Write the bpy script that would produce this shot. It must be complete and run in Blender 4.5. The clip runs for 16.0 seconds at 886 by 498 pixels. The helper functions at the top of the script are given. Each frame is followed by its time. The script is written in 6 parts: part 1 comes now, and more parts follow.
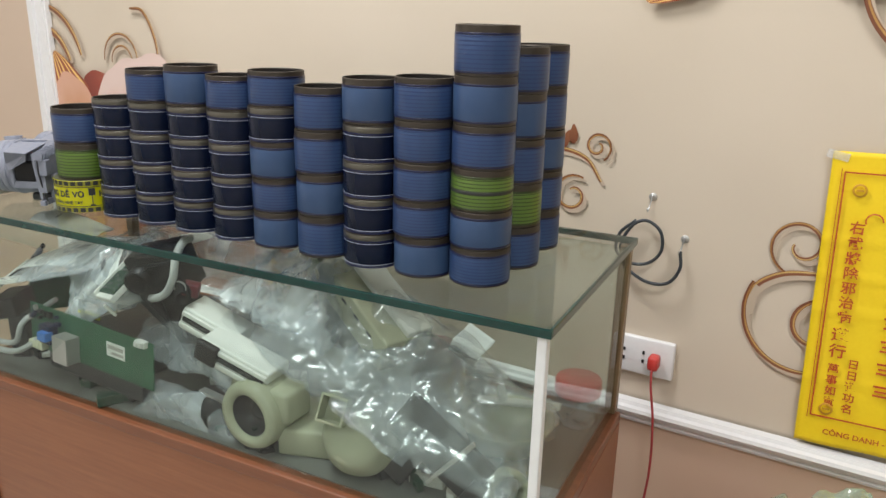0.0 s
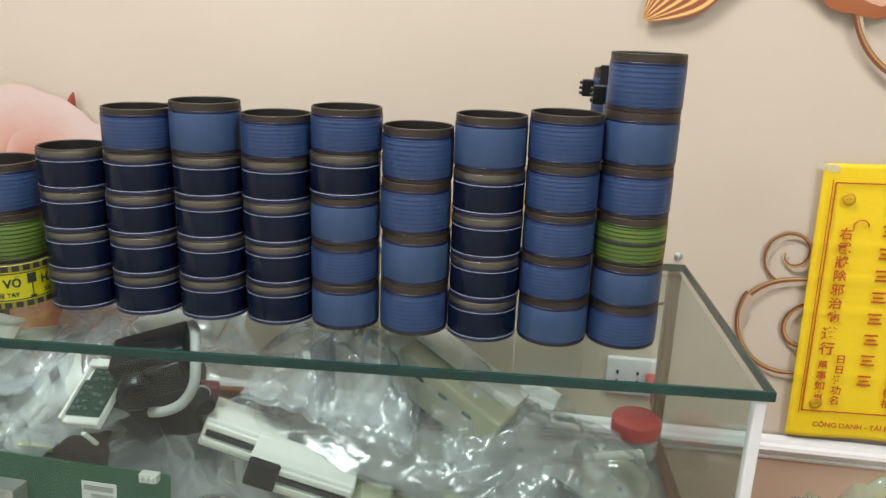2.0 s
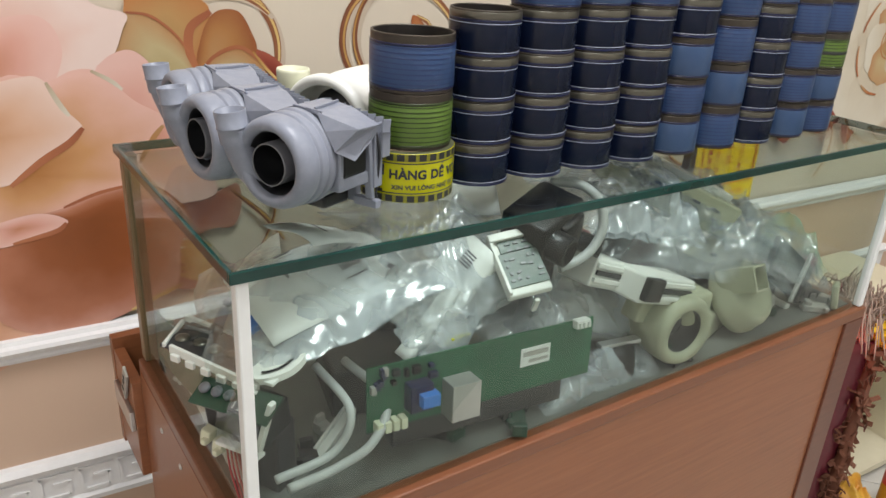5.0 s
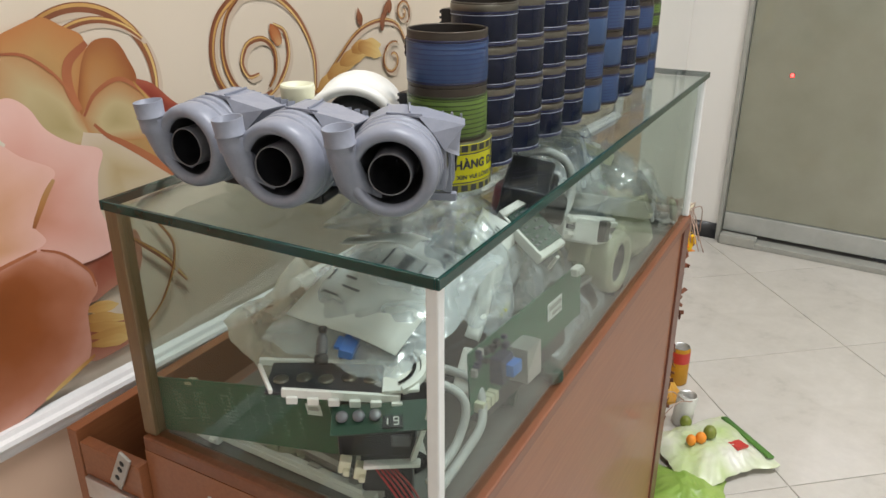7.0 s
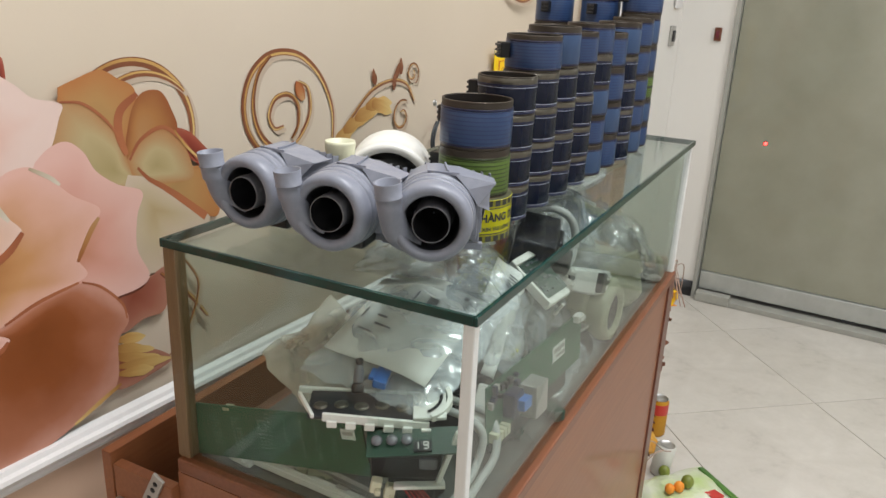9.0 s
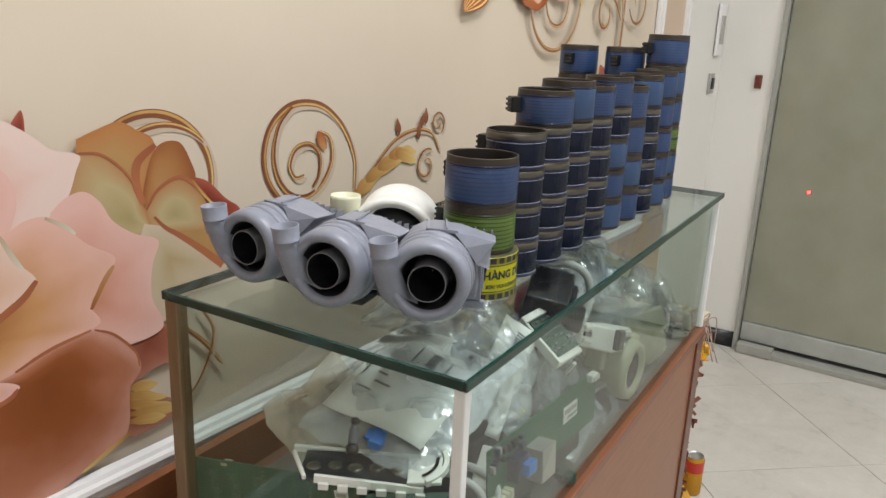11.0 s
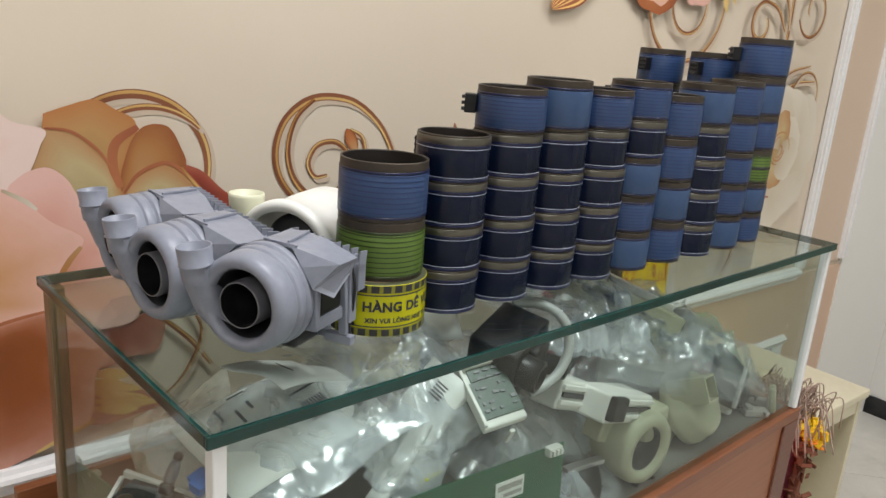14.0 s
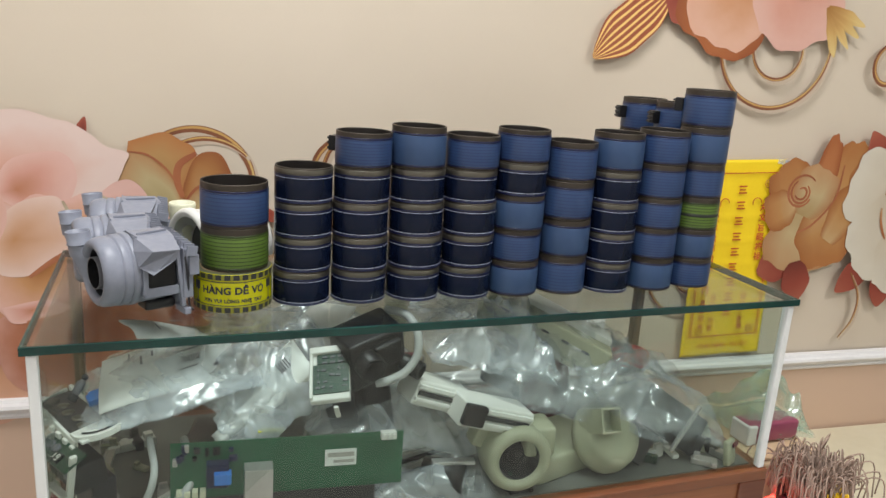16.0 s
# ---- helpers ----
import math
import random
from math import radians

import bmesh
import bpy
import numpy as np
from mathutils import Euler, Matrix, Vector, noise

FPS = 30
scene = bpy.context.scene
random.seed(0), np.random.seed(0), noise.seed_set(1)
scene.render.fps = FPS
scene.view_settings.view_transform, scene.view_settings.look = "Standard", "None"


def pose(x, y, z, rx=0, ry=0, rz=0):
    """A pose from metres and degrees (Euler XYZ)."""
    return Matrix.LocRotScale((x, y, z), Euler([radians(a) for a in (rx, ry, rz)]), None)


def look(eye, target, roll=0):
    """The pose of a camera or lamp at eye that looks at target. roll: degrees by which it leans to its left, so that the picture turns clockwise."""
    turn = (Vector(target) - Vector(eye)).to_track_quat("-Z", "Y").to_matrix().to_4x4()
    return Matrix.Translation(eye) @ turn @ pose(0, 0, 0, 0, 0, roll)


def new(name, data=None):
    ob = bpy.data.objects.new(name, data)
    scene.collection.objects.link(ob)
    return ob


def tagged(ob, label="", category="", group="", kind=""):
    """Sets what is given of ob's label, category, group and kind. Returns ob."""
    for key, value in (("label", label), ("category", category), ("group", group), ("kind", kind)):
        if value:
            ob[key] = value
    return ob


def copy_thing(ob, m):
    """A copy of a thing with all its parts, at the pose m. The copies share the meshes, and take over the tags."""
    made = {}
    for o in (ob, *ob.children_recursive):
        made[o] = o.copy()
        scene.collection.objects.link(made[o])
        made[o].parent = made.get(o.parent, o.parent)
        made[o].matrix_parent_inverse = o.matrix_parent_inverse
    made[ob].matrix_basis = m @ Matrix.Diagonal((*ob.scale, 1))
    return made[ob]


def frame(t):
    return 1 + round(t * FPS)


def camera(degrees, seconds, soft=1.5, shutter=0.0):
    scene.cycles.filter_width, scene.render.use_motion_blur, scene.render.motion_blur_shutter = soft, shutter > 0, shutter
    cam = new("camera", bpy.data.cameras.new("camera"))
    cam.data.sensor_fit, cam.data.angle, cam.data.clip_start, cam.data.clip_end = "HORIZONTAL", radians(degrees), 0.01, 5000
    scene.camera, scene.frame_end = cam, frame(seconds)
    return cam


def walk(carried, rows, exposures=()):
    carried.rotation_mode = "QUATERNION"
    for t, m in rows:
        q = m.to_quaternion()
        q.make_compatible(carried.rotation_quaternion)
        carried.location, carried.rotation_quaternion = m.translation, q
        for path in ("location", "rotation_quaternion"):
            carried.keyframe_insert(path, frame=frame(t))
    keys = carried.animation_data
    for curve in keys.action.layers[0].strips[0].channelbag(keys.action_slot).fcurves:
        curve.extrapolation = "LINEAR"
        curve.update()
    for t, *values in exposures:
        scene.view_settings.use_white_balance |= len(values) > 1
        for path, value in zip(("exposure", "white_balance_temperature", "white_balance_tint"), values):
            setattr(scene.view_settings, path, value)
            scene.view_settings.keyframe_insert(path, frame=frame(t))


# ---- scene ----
cam = camera(60.3, 16.0)
PATH = [
    (0, (0.028, 0.116, 1.362), (-0.922, 1.772, 0.766), 1.3),
    (0.5, (-0.119, 0.101, 1.359), (-0.952, 1.823, 0.773), 0.4),
    (1, (-0.247, 0.082, 1.361), (-0.893, 1.877, 0.76), 0.5),
    (1.5, (-0.339, 0.094, 1.358), (-0.807, 1.947, 0.769), 1.6),
    (2, (-0.443, 0.117, 1.374), (-0.707, 2.012, 0.794), 2.1),
    (2.5, (-0.564, 0.072, 1.376), (-0.594, 1.984, 0.791), 1.7),
    (3, (-0.73, 0.033, 1.378), (-0.549, 1.933, 0.782), 2.7),
    (3.5, (-0.877, 0.106, 1.362), (-0.565, 1.988, 0.761), 3.6),
    (4, (-1.047, 0.18, 1.339), (-0.568, 1.998, 0.656), 3.0),
    (4.5, (-1.24, 0.182, 1.313), (-0.515, 1.886, 0.557), 3.2),
    (6.8, (-1.626, 0.407, 1.305), (-0.113, 1.458, 0.526), 0.3),
    (7, (-1.676, 0.431, 1.304), (-0.124, 1.425, 0.527), -0.1),
    (7.5, (-1.744, 0.436, 1.315), (-0.125, 1.34, 0.565), 0.2),
    (8, (-1.759, 0.431, 1.316), (-0.11, 1.314, 0.607), 0.9),
    (8.5, (-1.773, 0.433, 1.326), (-0.129, 1.349, 0.648), 1.9),
    (9, (-1.777, 0.434, 1.33), (-0.15, 1.396, 0.677), 2.6),
    (9.5, (-1.773, 0.431, 1.328), (-0.16, 1.432, 0.698), 2.8),
    (12, (-1.714, 0.398, 1.352), (-0.158, 1.541, 0.831), 1.9),
    (12.5, (-1.707, 0.398, 1.35), (-0.18, 1.58, 0.827), 1.8),
    (13, (-1.677, 0.395, 1.349), (-0.178, 1.608, 0.82), 1.9),
    (13.5, (-1.575, 0.327, 1.34), (-0.188, 1.658, 0.791), 2.7),
    (14, (-1.409, 0.284, 1.324), (-0.187, 1.77, 0.778), 4.5),
    (14.5, (-1.219, 0.194, 1.344), (-0.24, 1.857, 0.818), 5.5),
    (15, (-1.068, -0.002, 1.375), (-0.304, 1.775, 0.865), 4.3),
    (15.5, (-1.035, -0.075, 1.378), (-0.384, 1.752, 0.887), 3.6),
    (16, (-1.037, -0.097, 1.384), (-0.486, 1.756, 0.873), 3.8),
]
walk(cam, [(t, look(eye, target, roll)) for t, eye, target, roll in PATH], [(0, 0.02), (1.5, 0.07), (3, 0.11), (4.5, 0.09), (7, 0.06), (9, 0.02), (12, -0.07), (13.5, -0.08), (14.25, -0.11), (15, -0.06), (16, -0.08)])


# ---- light, world ----
def ceiling_lamp(name, x, y, w, d, power, colour):
    L = bpy.data.lights.new(name, "AREA")
    L.shape, L.size, L.size_y, L.energy, L.color = "RECTANGLE", w, d, power, colour
    ob = new(name, L)
    ob.location = (x, y, 2.76)
    return ob


ceiling_lamp("ceiling_panel_light", -0.9, 0.45, 0.6, 0.6, 37, (0.965, 0.98, 1.0))
ceiling_lamp("ceiling_panel_light", 0.75, -0.5, 0.6, 0.6, 33, (0.965, 0.98, 1.0))
ceiling_lamp("ceiling_panel_light", -2.2, -1.5, 0.6, 0.6, 21, (0.965, 0.98, 1.0))

world = bpy.data.worlds.new("world")
scene.world = world
world.use_nodes = True
world.node_tree.nodes["Background"].inputs[0].default_value = (0.5, 0.5, 0.5, 1)
world.node_tree.nodes["Background"].inputs[1].default_value = 0.05


# ---- materials ----
class Mat:
    """A short way to write node materials."""

    def __init__(self, name):
        self.m = bpy.data.materials.new(name)
        self.m.use_nodes = True
        self.t = self.m.node_tree
        self.b = self.t.nodes["Principled BSDF"]
        self.out = self.t.nodes["Material Output"]

    def node(self, kind, **props):
        n = self.t.nodes.new(kind)
        for k, v in props.items():
            if k in n.inputs:
                n.inputs[k].default_value = v
        return n

    def link(self, a, b):
        self.t.links.new(a, b)

    def coords(self, kind="Object"):
        return self.node("ShaderNodeTexCoord").outputs[kind]

    def noise(self, scale, detail=4, rough=0.6, kind="Object", stretch=None):
        n = self.node("ShaderNodeTexNoise", Scale=scale, Detail=detail, Roughness=rough)
        c = self.coords(kind)
        if stretch:
            mp = self.node("ShaderNodeMapping")
            mp.inputs["Scale"].default_value = stretch
            self.link(c, mp.inputs[0])
            c = mp.outputs[0]
        self.link(c, n.inputs["Vector"])
        return n.outputs["Fac"]

    def ramp(self, fac, stops):
        r = self.node("ShaderNodeValToRGB")
        e = r.color_ramp.elements
        while len(e) < len(stops):
            e.new(0.5)
        for el, (p, c) in zip(e, stops):
            el.position, el.color = p, (*c, 1)
        self.link(fac, r.inputs[0])
        return r.outputs[0]

    def mix(self, fac, a, b, mode="MIX"):
        n = self.node("ShaderNodeMix")
        n.data_type, n.blend_type = "RGBA", mode
        for sock, val in ((n.inputs[0], fac), (n.inputs[6], a), (n.inputs[7], b)):
            if isinstance(val, (int, float)):
                sock.default_value = val
            elif isinstance(val, tuple):
                sock.default_value = (*val, 1)
            else:
                self.link(val, sock)
        return n.outputs[2]

    def bump(self, fac, strength=0.2, distance=0.002):
        n = self.node("ShaderNodeBump", Strength=strength, Distance=distance)
        self.link(fac, n.inputs["Height"])
        self.link(n.outputs[0], self.b.inputs["Normal"])

    def set(self, rough=0.5, metal=0.0, colour=None, spec=None, coat=None):
        self.b.inputs["Roughness"].default_value = rough
        self.b.inputs["Metallic"].default_value = metal
        if spec is not None:
            self.b.inputs["Specular IOR Level"].default_value = spec
        if coat is not None:
            self.b.inputs["Coat Weight"].default_value = coat
        if colour is not None:
            if isinstance(colour, tuple):
                self.b.inputs["Base Color"].default_value = (*colour, 1)
            else:
                self.link(colour, self.b.inputs["Base Color"])
        return self.m


def grained(name, c1, c2, scale=60, rough=0.5, metal=0.0, bump=0.15, stretch=None, coat=None, big=6.0, spec=None):
    """A surface that varies at two scales between two colours."""
    m = Mat(name)
    a = m.noise(scale, 5, 0.65, stretch=stretch)
    b = m.noise(big, 3, 0.5)
    f = m.mix(0.5, a, b)
    col = m.ramp(f, [(0.3, c1), (0.7, c2)])
    m.bump(a, bump, 0.001)
    return m.set(rough, metal, col, spec=spec, coat=coat)


def clear(name, tint, gloss_rough=0.02, ior=1.45):
    """Thin clear glass: passes light with a tint, shines by Fresnel."""
    m = Mat(name)
    m.t.nodes.remove(m.b)
    tr, gl, fr, mx = (m.node(k) for k in ("ShaderNodeBsdfTransparent", "ShaderNodeBsdfGlossy", "ShaderNodeLayerWeight", "ShaderNodeMixShader"))
    tr.inputs[0].default_value = (*tint, 1)
    gl.inputs["Roughness"].default_value = gloss_rough
    fr.inputs[0].default_value = 0.5
    pw, sc = m.node("ShaderNodeMath"), m.node("ShaderNodeMath")
    pw.operation, sc.operation = "POWER", "MULTIPLY_ADD"
    pw.inputs[1].default_value, sc.inputs[1].default_value, sc.inputs[2].default_value = 4.5, 0.6, (ior - 1) ** 2 / (ior + 1) ** 2
    m.link(fr.outputs["Facing"], pw.inputs[0])
    m.link(pw.outputs[0], sc.inputs[0])
    m.link(sc.outputs[0], mx.inputs[0])
    m.link(tr.outputs[0], mx.inputs[1])
    m.link(gl.outputs[0], mx.inputs[2])
    m.link(mx.outputs[0], m.out.inputs[0])
    return m.m


def film(name, colour, opacity, rough=0.12, crease=0.5):
    """Crumpled plastic film: see-through, milky in patches, whitened along its creases, glossy."""
    m = Mat(name)
    n = m.noise(9, 5, 0.65)
    fine = m.noise(24, 3, 0.55)
    ridge = m.node("ShaderNodeTexNoise", Scale=7.0, Detail=3.0, Roughness=0.5, Distortion=0.7)
    m.link(m.coords(), ridge.inputs["Vector"])
    line = m.ramp(ridge.outputs["Fac"], [(0.42, (0, 0, 0)), (0.495, (1, 1, 1)), (0.505, (1, 1, 1)), (0.60, (0, 0, 0))])
    m.bump(m.mix(0.5, fine, line), 0.5, 0.005)
    m.set(rough, 0.0, colour, spec=0.9)
    tr, mx = m.node("ShaderNodeBsdfTransparent"), m.node("ShaderNodeMixShader")
    tr.inputs[0].default_value = (0.98, 0.985, 0.985, 1)
    mr = m.node("ShaderNodeMapRange")
    mr.inputs[1].default_value, mr.inputs[2].default_value = 0.35, 0.7
    mr.inputs[3].default_value, mr.inputs[4].default_value = opacity * 0.35, opacity * 1.5
    m.link(n, mr.inputs[0])
    add = m.node("ShaderNodeMath")
    add.operation = "MULTIPLY_ADD"
    add.use_clamp = True
    m.link(line, add.inputs[0])
    add.inputs[1].default_value = crease * opacity
    m.link(mr.outputs[0], add.inputs[2])
    m.link(add.outputs[0], mx.inputs[0])
    m.link(tr.outputs[0], mx.inputs[1])
    m.link(m.b.outputs[0], mx.inputs[2])
    gl, top, fac = m.node("ShaderNodeBsdfGlossy"), m.node("ShaderNodeMixShader"), m.node("ShaderNodeMath")
    gl.inputs["Roughness"].default_value = 0.17
    bn = next(n_ for n_ in m.t.nodes if n_.bl_idname == "ShaderNodeBump")
    m.link(bn.outputs[0], gl.inputs["Normal"])
    fac.operation = "MULTIPLY_ADD"
    m.link(line, fac.inputs[0])
    fac.inputs[1].default_value, fac.inputs[2].default_value = 0.07, 0.035
    m.link(fac.outputs[0], top.inputs[0])
    m.link(mx.outputs[0], top.inputs[1])
    m.link(gl.outputs[0], top.inputs[2])
    m.link(top.outputs[0], m.out.inputs[0])
    return m.m


def wood(name, c1, c2, axis=(40, 40, 3), rough=0.42):
    m = Mat(name)
    g = m.noise(3, 8, 0.65, stretch=axis)
    b = m.noise(2.5, 3, 0.5)
    f = m.mix(0.35, g, b)
    col = m.ramp(f, [(0.32, c1), (0.68, c2)])
    m.bump(g, 0.08, 0.001)
    return m.set(rough, 0, col, coat=0.15)


def printed(name, stops, edge=None, streak=0.0, along=True):
    """Ink of the wallpaper's print: a gradient over the shape's own UV, with soft mottling."""
    m = Mat(name)
    sep = m.node("ShaderNodeSeparateXYZ")
    m.link(m.coords("UV"), sep.inputs[0])
    n = m.noise(14, 3, 0.5, "Object")
    add = m.node("ShaderNodeMath")
    add.operation = "MULTIPLY_ADD"
    m.link(n, add.inputs[0])
    add.inputs[1].default_value = 0.45
    sub = m.node("ShaderNodeMath")
    sub.operation = "SUBTRACT"
    m.link(sep.outputs[1 if along else 0], sub.inputs[0])
    sub.inputs[1].default_value = 0.22
    m.link(sub.outputs[0], add.inputs[2])
    col = m.ramp(add.outputs[0], stops)
    if edge:
        e = m.node("ShaderNodeMath")
        e.operation = "SUBTRACT"
        m.link(sep.outputs[0], e.inputs[0])
        e.inputs[1].default_value = 0.5
        a = m.node("ShaderNodeMath")
        a.operation = "ABSOLUTE"
        m.link(e.outputs[0], a.inputs[0])
        mr = m.node("ShaderNodeMapRange")
        mr.inputs[1].default_value, mr.inputs[2].default_value = 0.22, 0.52
        m.link(a.outputs[0], mr.inputs[0])
        col = m.mix(mr.outputs[0], col, edge)
    if streak:
        w = m.node("ShaderNodeTexWave", Scale=streak, Distortion=3.0, Detail=2.0)
        mp = m.node("ShaderNodeMapping")
        mp.inputs["Scale"].default_value = (1, 0.25, 1)
        m.link(m.coords("UV"), mp.inputs[0])
        m.link(mp.outputs[0], w.inputs["Vector"])
        s = m.ramp(w.outputs["Fac"], [(0.55, (0, 0, 0)), (0.8, (1, 1, 1))])
        col = m.mix(s, col, (0.85, 0.55, 0.18))
    return m.set(0.45, 0, col)


def wall_paint(name, c1, c2, rough=0.45):
    m = Mat(name)
    a = m.noise(1.6, 4, 0.5)
    f = m.noise(220, 3, 0.6)
    col = m.ramp(a, [(0.3, c1), (0.7, c2)])
    m.bump(f, 0.12, 0.0008)
    return m.set(rough, 0, col)


M_WALLPAPER = wall_paint("wallpaper_cream", (0.595, 0.502, 0.392), (0.655, 0.562, 0.452), 0.33)
M_DADO = wall_paint("dado_peach", (0.58, 0.40, 0.29), (0.64, 0.46, 0.34))
M_PANEL = wall_paint("side_panel_tan", (0.58, 0.44, 0.33), (0.63, 0.49, 0.38))
M_WHITEWALL = wall_paint("white_plaster", (0.74, 0.72, 0.68), (0.79, 0.77, 0.73))
M_TRIM = grained("white_gloss_moulding", (0.74, 0.72, 0.72), (0.82, 0.81, 0.80), 90, 0.32, bump=0.1)
M_CEIL = wall_paint("ceiling_white", (0.78, 0.78, 0.77), (0.82, 0.82, 0.81))
M_BLACKSKIRT = grained("black_skirting", (0.012, 0.012, 0.014), (0.03, 0.03, 0.032), 80, 0.3)
M_GLASS = clear("counter_glass", (0.895, 0.935, 0.915))
M_GLASSTOP = clear("counter_top_glass", (0.93, 0.96, 0.945), 0.015, 1.5)
M_GLASSEDGE = grained("green_glass_edge", (0.003, 0.024, 0.021), (0.009, 0.055, 0.045), 30, 0.10, bump=0.05)
M_WOOD = wood("cabinet_veneer", (0.215, 0.072, 0.027), (0.30, 0.112, 0.046), (3, 60, 60))
M_WOODMID = wood("shelf_wood", (0.15, 0.048, 0.019), (0.22, 0.078, 0.033), (3, 60, 60))
M_WOODDARK = wood("cabinet_dark_wood", (0.10, 0.028, 0.013), (0.16, 0.05, 0.024), (3, 60, 60))
M_POSTWOOD = wood("post_wood", (0.13, 0.080, 0.036), (0.21, 0.135, 0.066), (60, 60, 4))
M_WHITEPOST = grained("white_post_strip", (0.70, 0.71, 0.70), (0.78, 0.79, 0.78), 60, 0.4)
M_STEEL = grained("oxidised_steel", (0.040, 0.031, 0.023), (0.070, 0.056, 0.042), 35, 0.45, 0.4, 0.1, (1, 1, 6))
M_STEELIN = grained("dark_steel_inside", (0.018, 0.014, 0.012), (0.034, 0.028, 0.024), 35, 0.5, 0.3)
M_TAN = grained("brushed_tan_steel", (0.095, 0.088, 0.072), (0.20, 0.185, 0.155), 22, 0.30, 0.75, 0.1, (1, 1, 9))
M_BLUE = grained("blue_enamel", (0.028, 0.058, 0.142), (0.039, 0.076, 0.170), 40, 0.34, bump=0.06, spec=0.4)
M_BLUEP = grained("blue_grey_enamel", (0.030, 0.060, 0.136), (0.041, 0.078, 0.158), 40, 0.40, bump=0.06, spec=0.4)
M_NAVYL = grained("dark_blue_line", (0.005, 0.008, 0.042), (0.009, 0.013, 0.058), 40, 0.3)
M_NAVY = grained("navy_black_enamel", (0.0022, 0.0050, 0.017), (0.0036, 0.0073, 0.024), 40, 0.27, bump=0.05, spec=0.28)
M_GREEN = grained("olive_green_enamel", (0.085, 0.15, 0.022), (0.115, 0.19, 0.032), 40, 0.35)
M_GREENL = grained("dark_green_line", (0.02, 0.035, 0.008), (0.035, 0.055, 0.012), 40, 0.3)
M_WLINE = grained("pale_silver_line", (0.46, 0.50, 0.66), (0.62, 0.66, 0.80), 60, 0.3)
M_BLACKPL = grained("black_plastic", (0.005, 0.005, 0.006), (0.012, 0.012, 0.013), 70, 0.38, bump=0.008, spec=0.35)
M_GREYPL = grained("grey_pump_plastic", (0.195, 0.208, 0.255), (0.250, 0.263, 0.315), 140, 0.40, bump=0.16, spec=0.4)
M_GREYDK = grained("dark_grey_plastic", (0.016, 0.016, 0.018), (0.034, 0.034, 0.038), 90, 0.4, bump=0.03)
M_WHITEPL = grained("white_plastic", (0.68, 0.68, 0.64), (0.76, 0.76, 0.72), 60, 0.4)
M_CREAMPL = grained("cream_plastic", (0.56, 0.56, 0.40), (0.66, 0.65, 0.49), 50, 0.4)
M_CREAMOLD = grained("aged_cream_plastic", (0.33, 0.34, 0.235), (0.44, 0.44, 0.32), 30, 0.45)
M_PCB = grained("green_circuit_board", (0.010, 0.075, 0.035), (0.02, 0.125, 0.06), 25, 0.35)
M_PCBDK = grained("dark_circuit_board", (0.008, 0.035, 0.02), (0.016, 0.06, 0.035), 25, 0.35)
M_SILVER = grained("silver_metal", (0.5, 0.5, 0.5), (0.65, 0.65, 0.65), 60, 0.3, 0.85)
M_ALU = grained("dull_aluminium", (0.38, 0.37, 0.35), (0.5, 0.49, 0.46), 60, 0.42, 0.5)
M_BLUEPL = grained("blue_plastic", (0.03, 0.16, 0.55), (0.05, 0.22, 0.65), 60, 0.35)
M_REDPL = grained("red_plastic", (0.50, 0.035, 0.03), (0.62, 0.06, 0.05), 60, 0.35)
M_MAROON = grained("maroon_plastic", (0.10, 0.012, 0.02), (0.16, 0.022, 0.034), 60, 0.35)
M_PAPER = grained("white_paper", (0.70, 0.72, 0.70), (0.80, 0.81, 0.79), 40, 0.7)
M_INK = grained("black_ink", (0.015, 0.015, 0.015), (0.03, 0.03, 0.03), 60, 0.6)
M_FILM = film("clear_plastic_bag", (0.72, 0.78, 0.82), 0.12, 0.10, 1.0)
M_FILMMILK = film("milky_plastic_bag", (0.74, 0.80, 0.86), 0.22, 0.11, 1.0)
M_FILMGREEN = film("green_plastic_bag", (0.36, 0.56, 0.42), 0.32)
M_HOSE = grained("grey_hose", (0.38, 0.39, 0.38), (0.48, 0.49, 0.48), 60, 0.45)
M_DUST = grained("dusty_shelf", (0.09, 0.095, 0.085), (0.17, 0.17, 0.15), 40, 0.6)
M_TAPEY = grained("yellow_tape", (0.40, 0.395, 0.004), (0.49, 0.475, 0.007), 30, 0.26)
M_TAPED = grained("tape_border_olive", (0.16, 0.155, 0.008), (0.24, 0.23, 0.012), 60, 0.32)
M_TAPEW = grained("tape_wound_edge", (0.055, 0.058, 0.030), (0.10, 0.105, 0.06), 90, 0.4)
M_CARD = grained("cardboard_core", (0.33, 0.24, 0.14), (0.42, 0.31, 0.19), 80, 0.8)
M_BANNER = grained("yellow_cloth", (0.88, 0.60, 0.006), (0.94, 0.68, 0.012), 160, 0.6, bump=0.3)
M_REDINK = grained("red_ink", (0.42, 0.05, 0.012), (0.55, 0.085, 0.015), 60, 0.6)
M_OCHREINK = grained("ochre_ink", (0.52, 0.25, 0.01), (0.62, 0.32, 0.02), 60, 0.6)
M_CABLE = grained("black_cable", (0.02, 0.025, 0.03), (0.04, 0.045, 0.05), 60, 0.35)
M_REDCABLE = grained("red_cable", (0.30, 0.03, 0.03), (0.40, 0.05, 0.05), 60, 0.4)
M_DOORGLASS = grained("frosted_door_glass", (0.265, 0.265, 0.205), (0.31, 0.31, 0.245), 3, 0.06, bump=0.0)
M_DOORMETAL = grained("brushed_door_rail", (0.42, 0.44, 0.42), (0.55, 0.57, 0.55), 20, 0.32, 0.5)
